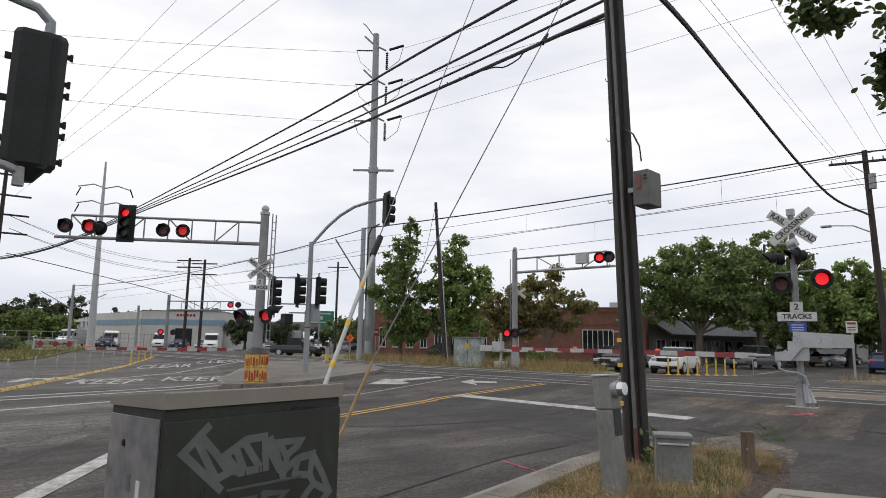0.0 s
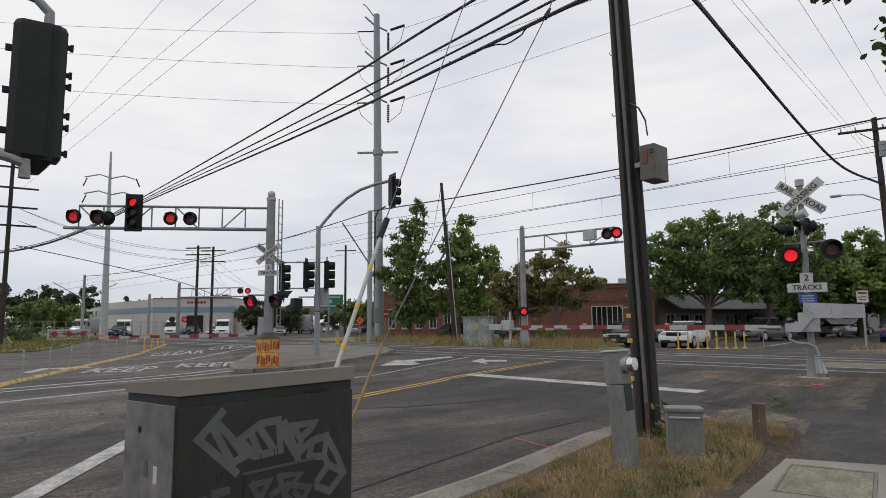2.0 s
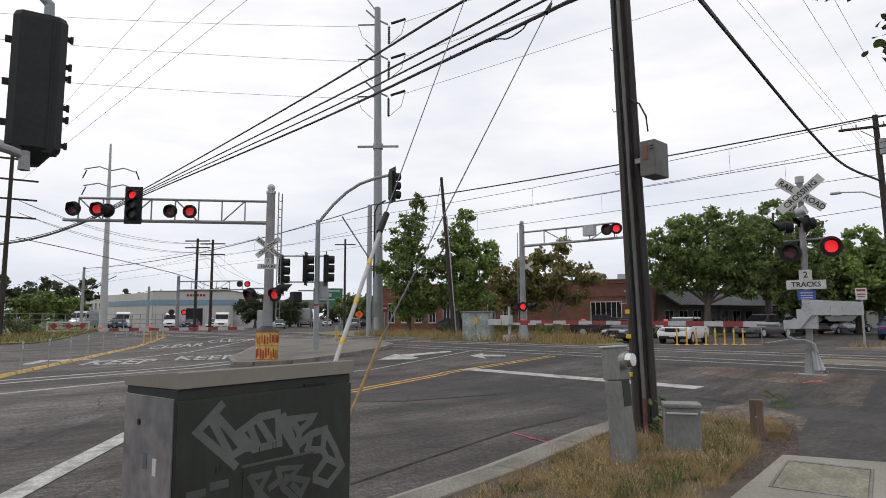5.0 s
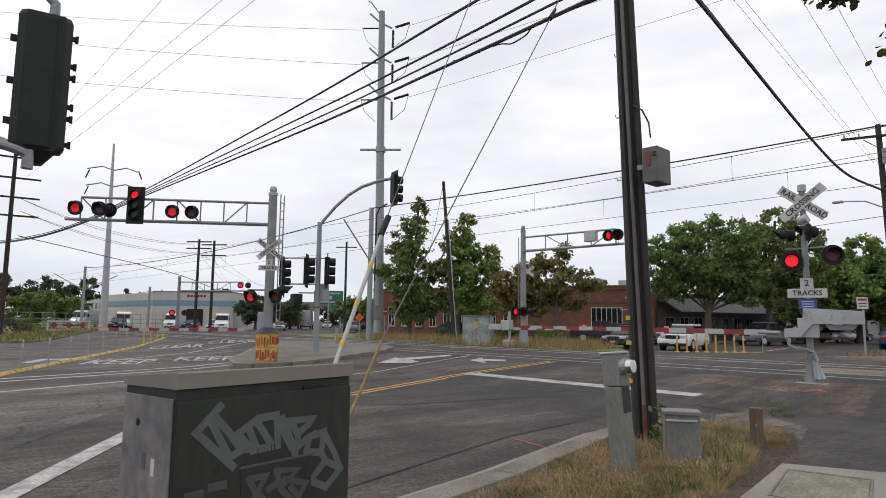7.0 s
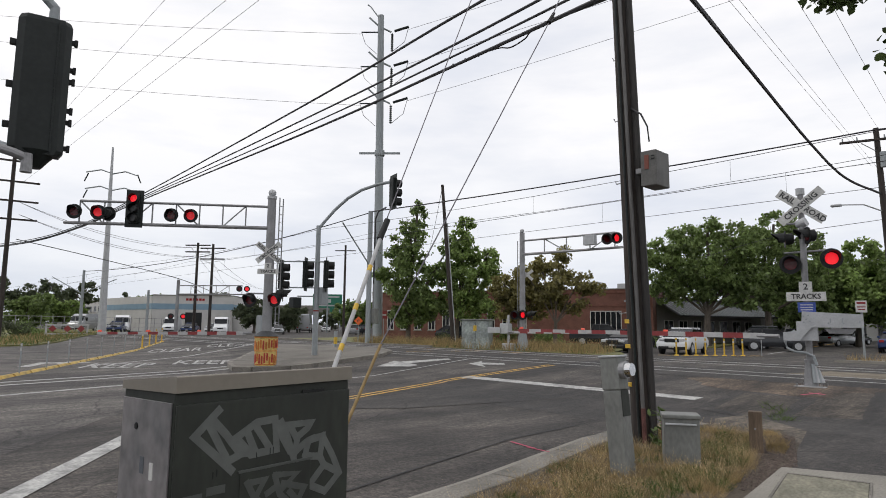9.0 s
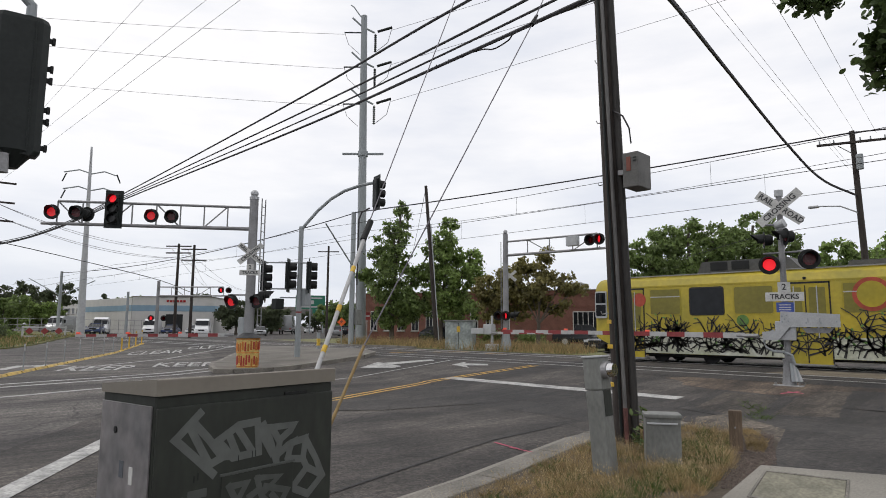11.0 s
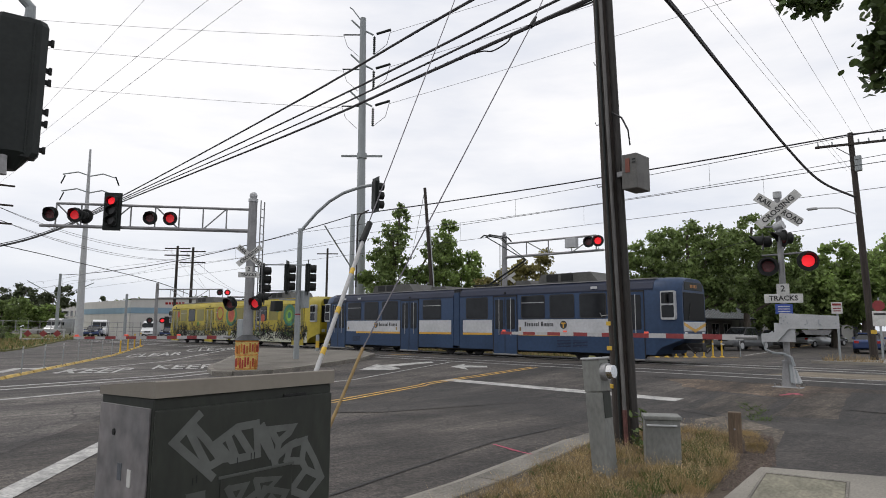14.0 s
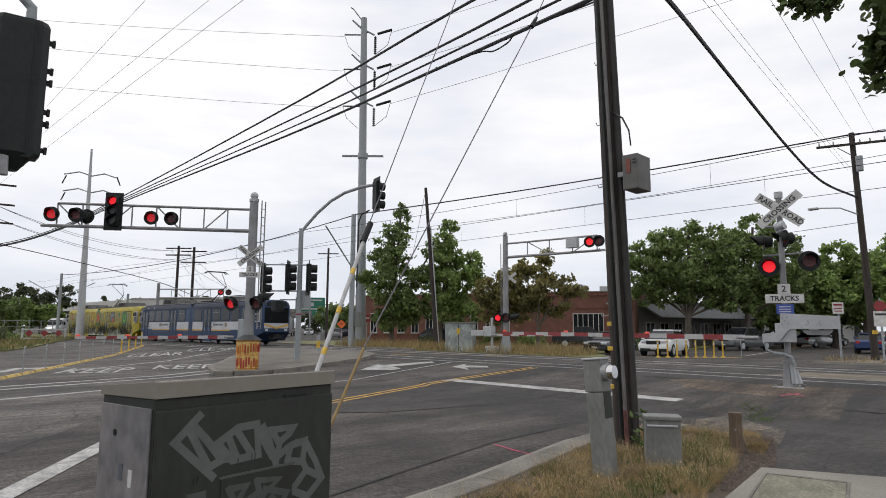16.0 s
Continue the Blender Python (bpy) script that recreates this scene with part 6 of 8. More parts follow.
        part("door_frame", box(box(box(BM(), (a - 0.04, -0.016, 0.2), (a, -0.002, 2.80)), (b, -0.016, 0.2), (b + 0.04, -0.002, 2.80)), (a - 0.04, -0.016, 2.742), (b + 0.04, -0.002, 2.80)), RUBBER, c)
        part("door_lamp", cyl(BM(), ((a + b) / 2, -0.03, 2.92), ((a + b) / 2, 0.05, 2.92), 0.05, n=8), BLACK, c)
    for i, (a, b, hop) in enumerate(WINDOWS):
        w = part("window_frame", rounded_panel(BM(), a, b, 1.74, 2.76, -0.010, 0.02, 0.10), dress["rim"][i], c)
        part("pane", rounded_panel(BM(), a + 0.05, b - 0.05, 1.79, 2.42 if hop else 2.71, -0.016, -0.008, 0.07), dress["glass"][i], w)
        if hop:
            part("vent_pane", rounded_panel(BM(), a + 0.05, b - 0.05, 2.47, 2.71, -0.018, -0.008, 0.05), dress["glass"][i], w)
            part("vent_rail", box(BM(), (a + 0.04, -0.022, 2.425), (b - 0.04, -0.008, 2.455)), ALUGREY, w)
    for a, b in ((0.14, 0.66), (L_CAR - 0.72, L_CAR - 0.16)):
        off = 0.03
        w = part("cab_window", rounded_panel(BM(), a, b, 1.66, 2.74, off - 0.03, off + 0.25, 0.06), ALUGREY, c)
        part("pane", rounded_panel(BM(), a + 0.04, b - 0.04, 1.74, 2.2, off - 0.036, off - 0.02, 0.04), GLASSD, w)
        part("pane", rounded_panel(BM(), a + 0.04, b - 0.04, 2.26, 2.68, off - 0.036, off - 0.02, 0.04), GLASSD, w)
    for end in (0, 1):
        def X(v):
            return L_CAR - v if end else v
        lo, hi = sorted((X(-0.012), X(0.16)))
        e = part("windscreen", box(BM(), (lo, 0.36, 1.62), (hi, W_CAR - 0.36, 2.70), 0.03), TINT, c, "broad dark windscreen")
        part("wiper", cyl(BM(), (X(-0.02), 0.75, 1.64), (X(-0.02), 0.95, 2.3), 0.012, n=5), BLACK, e)
        lo, hi = sorted((X(-0.012), X(0.14)))
        dsn = part("destination_box", box(BM(), (lo, 0.5, 2.78), (hi, W_CAR - 0.5, 3.10), 0.02), BLACKG, c)
        for k in range(5):
            u, v = sorted((X(-0.015), X(-0.010)))
            part("text_bar", box(BM(), (u, 1.0 + 0.13 * k, 2.88), (v, 1.08 + 0.13 * k, 3.0)), T_ORNG, dsn)
        for y in (0.55, W_CAR - 0.55):
            lo, hi = sorted((X(-0.015), X(0.2)))
            part("headlamp", box(BM(), (lo, y - 0.13, 1.02), (hi, y + 0.13, 1.2), 0.03), HEADL, c)
        lo, hi = sorted((X(-0.02), X(0.2)))
        part("front_band", box(BM(), (lo, 0.35, 1.22), (hi, W_CAR - 0.35, 1.58), 0.02), dress["front"], c)
        lo, hi = sorted((X(-0.028), X(0.1)))
        bm = BM()
        prism(bm, [(0.36, 1.56), (1.32, 1.30), (2.29, 1.56), (2.29, 1.44), (1.32, 1.18), (0.36, 1.44)], lo, hi, "x")
        part("chevron", bm, dress["chev"], c)
        lo, hi = sorted((X(-0.34), X(0.9)))
        part("coupler", box(box(BM(), (lo, 1.15, 0.5), (hi, 1.5, 0.78), 0.04), (min(X(-0.3), X(0.0)), 0.95, 0.45), (max(X(-0.3), X(0.0)), 1.7, 0.62), 0.04), CHASSIS, c, "black coupler")
        for y in (0.8, 1.9):
            part("air_hose", tube(BM(), [(X(0.15), y, 0.75), (X(-0.2), y, 0.4), (X(-0.35), y, 0.55)], 0.03, 6), RUBBER, c)
        part("mirror", box(BM(), (min(X(0.42), X(0.5)), -0.16, 2.3), (max(X(0.42), X(0.5)), -0.05, 2.62), 0.02), BLACK, c)
    for xb in (3.6, half, L_CAR - 3.6):
        b = part("bogie", box(BM(), (xb - 1.5, 0.5, 0.2), (xb + 1.5, W_CAR - 0.5, 0.5), 0.05), CHASSIS, c, "grimy black bogie")
        for dx in (-0.95, 0.95):
            for y in (0.56, W_CAR - 0.64):
                part("wheel", cyl(BM(), (xb + dx, y, 0.33), (xb + dx, y + 0.1, 0.33), 0.33, n=18), CHASSIS, b)
    part("underframe", box(BM(), (1.4, 0.35, 0.25), (L_CAR - 1.4, W_CAR - 0.35, 0.6), 0.03), CHASSIS, c)
    for a, b in ((5.4, 7.0), (8.8, 9.6), (15.6, 17.2)):
        part("equipment_case", box(BM(), (a, 0.12, 0.28), (b, 0.6, 0.55), 0.02), CHASSIS, c)
    for a, b, h in ((4.2, 7.7, 0.43), (15.9, 19.0, 0.43), (14.6, 15.6, 0.22), (9.0, 10.2, 0.18)):
        bm = BM()
        prism(bm, [(a, 3.27), (b, 3.27), (b - 0.45 * h * 2, 3.27 + h), (a + 0.45 * h, 3.27 + h)], 0.45, W_CAR - 0.45)
        r = part("roof_unit", bm, T_ROOFBOX, c, "dark grey roof equipment housing")
        if h > 0.4:
            for k in range(2):
                part("roof_grille", box(BM(), (a + 0.5 + 0.75 * k, 0.43, 3.36), (a + 1.1 + 0.75 * k, 0.46, 3.36 + h * 0.7)), BLACK, r)
    p = part("pantograph", box(box(box(BM(), (11.9, 0.55, 3.36), (13.5, 0.65, 3.42)), (11.9, 2.0, 3.36), (13.5, 2.1, 3.42)), (12.1, 0.6, 3.36), (12.3, 2.05, 3.42)), BLACKG, c, "black single-arm pantograph")
    for x in (12.0, 12.7, 13.4):
        for y in (0.6, 2.05):
            part("pantograph_insulator", cyl(BM(), (x, y, 3.25), (x, y, 3.38), 0.07, n=8), BLACK, p)
    part("lower_arm", cyl(BM(), (12.2, W_CAR / 2, 3.42), (14.6, W_CAR / 2, 4.55), 0.05, 0.04, 8), BLACKG, p)
    part("lower_rod", cyl(BM(), (12.5, W_CAR / 2 + 0.12, 3.42), (14.5, W_CAR / 2 + 0.12, 4.42), 0.02, n=6), BLACKG, p)
    part("upper_arm", cyl(cyl(BM(), (14.6, W_CAR / 2 - 0.05, 4.55), (12.6, 0.75, 5.79), 0.025, n=6), (14.6, W_CAR / 2 + 0.05, 4.55), (12.6, 1.9, 5.79), 0.025, n=6), BLACKG, p)
    part("collector_head", tube(BM(), [(12.6, 0.35, 5.69), (12.6, 0.6, 5.85), (12.6, 2.05, 5.85), (12.6, 2.3, 5.69)], 0.035, 6), BLACKG, p)
    part("collector_head", tube(BM(), [(12.95, 0.35, 5.69), (12.95, 0.6, 5.85), (12.95, 2.05, 5.85), (12.95, 2.3, 5.69)], 0.035, 6), BLACKG, p)
    return c


n8 = len(WINDOWS)
blue = tram("light_rail_car", "dark blue light rail car with white and gold band", 200, T_BLUE, T_BLUED,
            dict(door=T_BLUE, doorglass=GLASSD, rim=[RUBBER] * n8, glass=[GLASSD] * n8, front=T_WHITE, chev=T_GOLD))
spans = [(2.42, 7.12), (8.65, 10.95), (11.75, 13.6), (15.15, 19.75)]
for a, b in spans:
    part("white_band", box(BM(), (a, -0.008, 1.10), (b, 0.02, 1.70)), T_WHITE, blue)
    part("gold_stripe", box(BM(), (a + (0.9 if a == 2.42 else 0), -0.008, 1.0), (b - (1.5 if b == 19.75 else 0), 0.02, 1.096)), T_GOLD, blue)
# operator lettering as plain bars, with the round badge
for x0, badge in ((5.35, 5.1), (15.5, 17.55)):
    x = x0
    for k, w in enumerate((0.13, 0.09, 0.10, 0.04, 0.10, 0.10, 0.10, 0.04, 0, 0.12, 0.07, 0.10, 0.10, 0.08, 0.04, 0.07)):
        if w:
            hgt = 0.20 if k in (0, 7, 9) else 0.14
            part("text_bar", box(BM(), (x, -0.013, 1.40), (x + w * 0.72, -0.005, 1.40 + hgt)), LETTER, blue)
        x += (w or 0.09) + 0.012
    bd = part("round_badge", cyl(BM(), (badge, -0.016, 1.47), (badge, -0.004, 1.47), 0.17, n=20), LETTER, blue, "round black and gold badge")
    part("badge_bar", box(box(BM(), (badge - 0.03, -0.021, 1.34), (badge + 0.03, -0.012, 1.54)), (badge - 0.11, -0.021, 1.5), (badge + 0.11, -0.012, 1.56)), T_GOLD, bd)
for x in (2.0, 3.4, 18.9):
    part("number_bar", box(BM(), (x, -0.012, 2.93), (x + 0.3, -0.002, 3.03)), T_WHITE, blue)
for a in (3.0, 17.2, 18.0):
    for k in range(5):
        part("louvre", box(BM(), (a, -0.006, 0.55 + 0.06 * k), (a + 0.7, 0.01, 0.575 + 0.06 * k)), T_BLUED, blue)
for x in (2.55, 6.8, 15.2, 19.9):
    part("side_marker", box(BM(), (x, -0.014, 1.2), (x + 0.1, -0.002, 1.36)), YGUARD, blue)

film = [T_FILM] * n8
film[1] = GLASSD
film[5] = GLASSD
rims = [T_YELLOW] * n8
rims[1] = rims[5] = RUBBER
yellow = tram("light_rail_car", "yellow light rail car painted with black branches and circles", 176, T_YELLOW, T_YELLOW,
              dict(door=T_YELLOW, doorglass=T_FILM, rim=rims, glass=film, front=T_YELLOW, chev=T_YELLOW))
part("lower_paint", box(BM(), (1.0, -0.005, 0.345), (L_CAR / 2 - 0.22, 0.02, 1.02)), T_LOW, yellow, "pale lower panel under the branches")
part("lower_paint", box(BM(), (L_CAR / 2 + 0.22, -0.005, 0.345), (L_CAR - 1.0, 0.02, 1.02)), T_LOW, yellow, "pale lower panel under the branches")
lvl = 0
for x, z, rings in ((11.5, 2.2, ((0.82, T_TEAL), (0.68, T_GREEN), (0.54, T_ORNG), (0.42, T_RED))), (19.5, 2.1, ((0.72, T_TEAL), (0.52, T_GREEN), (0.36, T_LIME), (0.2, T_TEAL))), (16.1, 1.95, ((0.27, T_RED),)),
                    (9.7, 2.35, ((0.52, T_RED), (0.40, T_YELLOW))), (2.1, 2.35, ((0.26, T_RED),)), (18.0, 2.5, ((0.2, T_TEAL),)), (5.9, 1.55, ((0.2, T_GREEN),))):
    for k, (r, m) in enumerate(rings):
        bm = BM()
        prism(bm, [(x + r * math.cos(a * math.tau / 28), z + min(r * math.sin(a * math.tau / 28), 0.98)) for a in range(28)], -0.020 - 0.003 * k, -0.004)
        part("painted_circle", bm, m, yellow)
rng = random.Random(5)
bm, lf = BM(), BM()


def grow(x, z, a, w, depth):
    ln = rng.uniform(0.16, 0.30)
    x1, z1 = x + ln * math.cos(a), z + ln * math.sin(a)
    if z1 < 0.4 or z1 > 1.95 or not 0.9 < x1 < L_CAR - 0.9:
        return
    d = Vector((math.cos(a), math.sin(a)))
    s = Vector((-d.y, d.x)) * w / 2
    e = d * w * 0.3
    p, q = Vector((x, z)), Vector((x1, z1))
    bm.faces.new([bm.verts.new((v.x, -0.024, v.y)) for v in (p - s - e, q - s * 0.8 + e, q + s * 0.8 + e, p + s - e)])
    if rng.random() < 0.07 and z1 > 0.7:
        b = a + rng.choice((-1, 1)) * 0.9
        u, v = Vector((math.cos(b), math.sin(b))) * 0.13, Vector((-math.sin(b), math.cos(b))) * 0.035
        lf.faces.new([lf.verts.new((t.x, -0.026, t.y)) for t in (q, q + u / 2 - v, q + u, q + u / 2 + v)])
    if depth:
        grow(x1, z1, a + rng.uniform(-0.75, 0.75), w * 0.88, depth - 1)
        if rng.random() < 0.55:
            grow(x1, z1, a + rng.choice((-1, 1)) * rng.uniform(0.7, 1.3), w * 0.8, depth - 1)


for k in range(175):
    grow(0.95 + (L_CAR - 1.9) * rng.random(), rng.uniform(0.4, 0.8), rng.uniform(0.2, 2.9), rng.uniform(0.045, 0.085), rng.choice((3, 4, 4, 5)))
tagged(part("painted_branch_pattern", bm, T_BRANCH, yellow, "black painted branches"), kind="stuff")
tagged(part("painted_leaf_pattern", lf, T_LEAF, yellow, "green painted leaves"), kind="stuff")


# ---- buildings ----
def windowed(parent, x, w, z0, z1, bars=1, y=0.0, name="window", glass=None):
    f = BM()
    t = 0.07
    for lo, hi in (((x, z0), (x + w, z0 + t)), ((x, z1 - t), (x + w, z1)), ((x, z0 + t), (x + t, z1 - t)), ((x + w - t, z0 + t), (x + w, z1 - t))):
        box(f, (lo[0], y - 0.05, lo[1]), (hi[0], y + 0.1, hi[1]))
    for k in range(1, bars + 1):
        u = x + w * k / (bars + 1)
        box(f, (u - 0.03, y - 0.045, z0 + t), (u + 0.03, y + 0.08, z1 - t))
    o = part(name, f, STUCCO, parent)
    part("pane", box(BM(), (x + t, y - 0.02, z0 + t), (x + w - t, y + 0.02, z1 - t)), glass or GLASSD, o)
    part("window_sill", box(BM(), (x - 0.08, y - 0.12, z0 - 0.1), (x + w + 0.08, y + 0.1, z0 - 0.003), 0.01), CONCRETE, o)
    return o


bk = thing("brick_building", "low red brick building with tall narrow windows", "building", Matrix.Translation((-48.3, 46.2, 0)) @ Matrix.Rotation(math.atan2(7.3, 20.0), 4, "Z"))
part("wall", box(BM(), (-8.5, 0, 0), (21.3, 22, 4.75)), BRICK, bk)
part("plinth", box(BM(), (-8.55, -0.06, 0), (21.36, 22.05, 0.55)), BRICKD, bk)
part("parapet", box(BM(), (-8.6, -0.1, 4.75), (21.4, 22.1, 5.1), 0.02), BRICKD, bk)
part("coping", box(BM(), (-8.66, -0.16, 5.1), (21.46, 22.16, 5.18), 0.01), CONCRETE, bk)
part("string_course", box(BM(), (-8.55, -0.05, 3.55), (21.35, 0.0, 3.72)), BRICKD, bk)
for k in range(10):
    windowed(bk, -6.64 + 1.68 * k, 0.85, 1.1, 3.2, 1)
windowed(bk, 15.6, 2.9, 1.2, 3.1, 5)
for k in range(3):
    part("rooftop_unit", box(BM(), (9 + 4.2 * k, 4, 5.1), (11.4 + 4.2 * k, 6.5, 5.9 + 0.25 * (k % 2)), 0.05), ALUGREY, bk)
part("roof_vent", cyl(BM(), (19.0, 3, 5.1), (19.0, 3, 6.1), 0.2, n=10), GALV, bk)
part("wall_lamp", box(BM(), (18.9, -0.9, 3.9), (19.4, -0.5, 4.05), 0.02), STEELG, bk)
part("downpipe", cyl(BM(), (20.6, -0.08, 0), (20.6, -0.08, 4.2), 0.06, n=8), STEELG, bk)

aw = thing("awning_building", "grey stucco building with sloping dark metal awning", "building", Matrix.Translation((-29.0, 55.5, 0)) @ Matrix.Rotation(radians(78), 4, "Z"))
part("wall", box(BM(), (0, 0, 0), (44, 16, 4.2)), STUCCO_D, aw)
part("roof_coping", box(BM(), (-0.1, -0.1, 4.2), (44.1, 16.1, 4.4), 0.02), ROOFD, aw)
bm = BM()
prism(bm, [(-0.02, 4.15), (-2.6, 2.75), (-2.6, 2.62), (-0.02, 3.95)], 0.1, 15.5, "x")
awn = part("awning", bm, ROOFD, aw, "dark standing-seam metal awning")
for k in range(34):
    x = 0.25 + 0.455 * k
    bm = BM()
    prism(bm, [(-0.02, 4.21), (-2.62, 2.81), (-2.62, 2.755), (-0.02, 4.155)], x, x + 0.05, "x")
    part("seam", bm, STEELG, awn)
for k in range(7):
    windowed(aw, 1.0 + 2.1 * k, 1.3, 0.7, 2.3, 1)
for k in range(6):
    part("wall_panel", box(BM(), (16.5 + 4.5 * k, -0.05, 0.2), (19.3 + 4.5 * k, 0.0, 3.9)), STUCCO if k % 2 else STUCCO_D, aw)
    part("door", box(BM(), (19.7 + 4.5 * k, -0.05, 0.0), (20.7 + 4.5 * k, 0.02, 2.3)), BLACKG, aw)

wh = thing("warehouse", "off-white warehouse with blue band and dark loading door", "building", Matrix.Translation((-114.3, 39.9, 0)) @ Matrix.Rotation(math.atan2(50.4 - 39.9, 114.3 - 106.0), 4, "Z"))
part("wall", box(BM(), (0, 0, 0), (13.6, 40, 6.3)), STUCCO, wh)
part("coping", box(BM(), (-0.1, -0.1, 6.3), (13.7, 40.1, 6.45)), CONCRETE, wh)
part("blue_band", box(BM(), (-0.05, -0.05, 3.9), (13.65, 40.02, 4.9)), BLUEBAND, wh)
part("loading_door", box(BM(), (5.6, -0.08, 0.2), (8.4, 0.02, 3.4)), BLACK, wh)
for k in range(6):
    part("sign_bar", box(BM(), (5.6 + 0.55 * k, -0.09, 5.45), (6.0 + 0.55 * k, -0.02, 5.85)), C_RED, wh)
wl2 = thing("warehouse", "long off-white warehouse wing with a window row", "building", Matrix.Translation((-114.6, 39.9, 0)) @ Matrix.Rotation(math.atan2(2.3, 41.0), 4, "Z"))
part("wall", box(BM(), (-41, 0, 0), (0, 12, 6.2)), STUCCO, wl2)
part("blue_band", box(BM(), (-22, -0.05, 3.9), (-0.02, 0.0, 4.9)), BLUEBAND, wl2)
for k in range(7):
    windowed(wl2, -40 + 2.4 * k, 1.4, 3.6, 4.8, 0)

ov = thing("freeway_overpass", "grey concrete freeway overpass in the distance", "bridge", Matrix.Translation((-153, 103.5, 0)) @ Matrix.Rotation(math.atan2(14.7, 14.8), 4, "Z"))
part("deck", box(BM(), (-60, 0, 4.4), (60, 14, 5.9)), STUCCO_D, ov)
part("barrier", box(BM(), (-60, -0.2, 5.9), (60, 0.2, 6.9)), CONCRETE, ov)
for x in (-40, -14, 9, 34):
    part("column", box(BM(), (x - 0.6, 4, 0), (x + 0.6, 10, 4.4), 0.1), CONCRETE, ov)
part("abutment", box(BM(), (26, 1, 0), (60, 13, 4.4)), STUCCO_D, ov)


def sign(name, label, p, n, w, h, m, post=0.0, bars=(), diamond=False, postm=None):
    s = thing(name, label, "sign", Matrix.Translation((p[0], p[1], gz(p[1]))))
    zc = p[2]
    b = part("panel", box(BM(), (-w / 2, -h / 2, 0), (w / 2, h / 2, 0.02), 0.008), m, s)
    b.matrix_local = facing((0, 0, zc), n) @ (Matrix.Rotation(radians(45), 4, "Z") if diamond else Matrix())
    for x, y, bw, bh, bmtl in bars:
        part("text_bar", box(BM(), (x - bw / 2, y - bh / 2, 0.021), (x + bw / 2, y + bh / 2, 0.026)), bmtl, b)
    if post:
        q = Vector(n).normalized() * -0.05
        part("post", cyl(BM(), (q.x, q.y, 0), (q.x, q.y, zc + h / 2), post, n=8), postm or STEELG, s)
    return s


FC = (0.83, -0.56, 0)
sign("road_sign", "green overhead road sign with white text bars", (-102.6, 67.95, 6.0), FC, 5.5, 2.6, SIGNG, 0.15, [(0.0, 0.8, 4.4, 0.28, WHITE), (-1.5, 0.0, 0.9, 0.7, WHITE), (0.2, 0.0, 0.9, 0.7, WHITE), (0, -0.85, 3.4, 0.28, WHITE)])
sign("road_sign", "small green road sign with white text bars", (-127.4, 88.0, 5.3), FC, 5.0, 2.0, SIGNG, 0.15, [(0.0, 0.3, 3.6, 0.3, WHITE), (0, -0.4, 2.6, 0.3, WHITE)])
sign("warning_sign", "orange diamond roadworks sign on a stand", (-38.0, 27.9, 1.7), FC, 0.46, 0.46, mat("orange_sign", (0.75, 0.13, 0.02), 0.5, var=0.1), 0.03, [(0, 0, 0.2, 0.04, LETTER), (0.03, 0.08, 0.2, 0.035, LETTER)], True)
sign("stop_sign", "red sign beside the steel pole", (-50.5, 40.2, 2.6), FC, 0.75, 0.75, RED, 0.04, [(0, 0, 0.5, 0.15, WHITE)])
sign("street_sign", "red and white regulatory sign on a steel post", (-8.0, 35.26, 2.65), (0.2, -0.98, 0), 0.46, 0.56, SIGNW, 0.05, [(0, 0.17, 0.36, 0.10, RED), (0, -0.02, 0.34, 0.05, RED), (0, -0.14, 0.30, 0.05, RED)])
sign("street_sign", "white turn sign with red ring by the pole", (-6.7, 37.6, 2.2), (0.15, -0.98, 0), 0.62, 0.75, SIGNW, 0.05, [(0, 0.22, 0.5, 0.1, LETTER)])
bm = BM()
prism(bm, [(0.28 * math.cos(radians(22.5 + 45 * k)), 0.28 * math.sin(radians(22.5 + 45 * k))) for k in range(8)], 0.0, 0.03)
so = thing("stop_sign", "red stop sign seen edge lit by the pole", "sign", Matrix.Translation((-6.75, 37.75, 2.85)))
part("panel", bm, RED, so)
part("post", cyl(BM(), (0, 0.06, -2.85), (0, 0.06, 0.4), 0.04, n=8), STEELG, so)

ub = thing("utility_cabinet", "large two-tone grey signal cabinet beside the tracks", "utility cabinet", Matrix.Translation((-26.92, 28.78, 0.17)) @ Matrix.Rotation(radians(28), 4, "Z"))
part("body", box(BM(), (-0.85, -0.5, 0), (0.85, 0.6, 1.75), 0.02), mat("patched_cabinet_grey", (0.36, 0.40, 0.39), 0.6, var=0.5, scale=1.6, fine=8, dark=(0.17, 0.19, 0.19)), ub)
part("lid", box(BM(), (-0.92, -0.58, 1.75), (0.92, 0.68, 1.83), 0.02), BOXGREY, ub)
part("door_seam", box(BM(), (0.0, -0.508, 0.1), (0.03, -0.495, 1.65)), BLACKG, ub)
part("warning_label", box(BM(), (-0.1, -0.512, 1.1), (0.1, -0.503, 1.45)), YBAND, ub)
part("plinth", box(BM(), (-0.95, -0.6, -0.2), (0.95, 0.7, 0.05), 0.02), CONCRETE, ub)

# barrier with red diamonds, and the chain-link fence behind
br = thing("road_barrier", "white rail barrier with three red diamond plates", "barrier", Matrix.Translation((-70.2, 15.2, 0.1)) @ Matrix.Rotation(math.atan2(0.96, 0.27), 4, "Z"))
for z in (0.25, 1.10):
    part("rail", box(BM(), (-0.45, -0.03, z), (3.25, 0.03, z + 0.15), 0.01), WHITE, br)
for x in (-0.35, 1.40, 3.12):
    part("post", box(BM(), (x - 0.08, 0.03, 0), (x + 0.08, 0.17, 1.3)), WHITE, br)
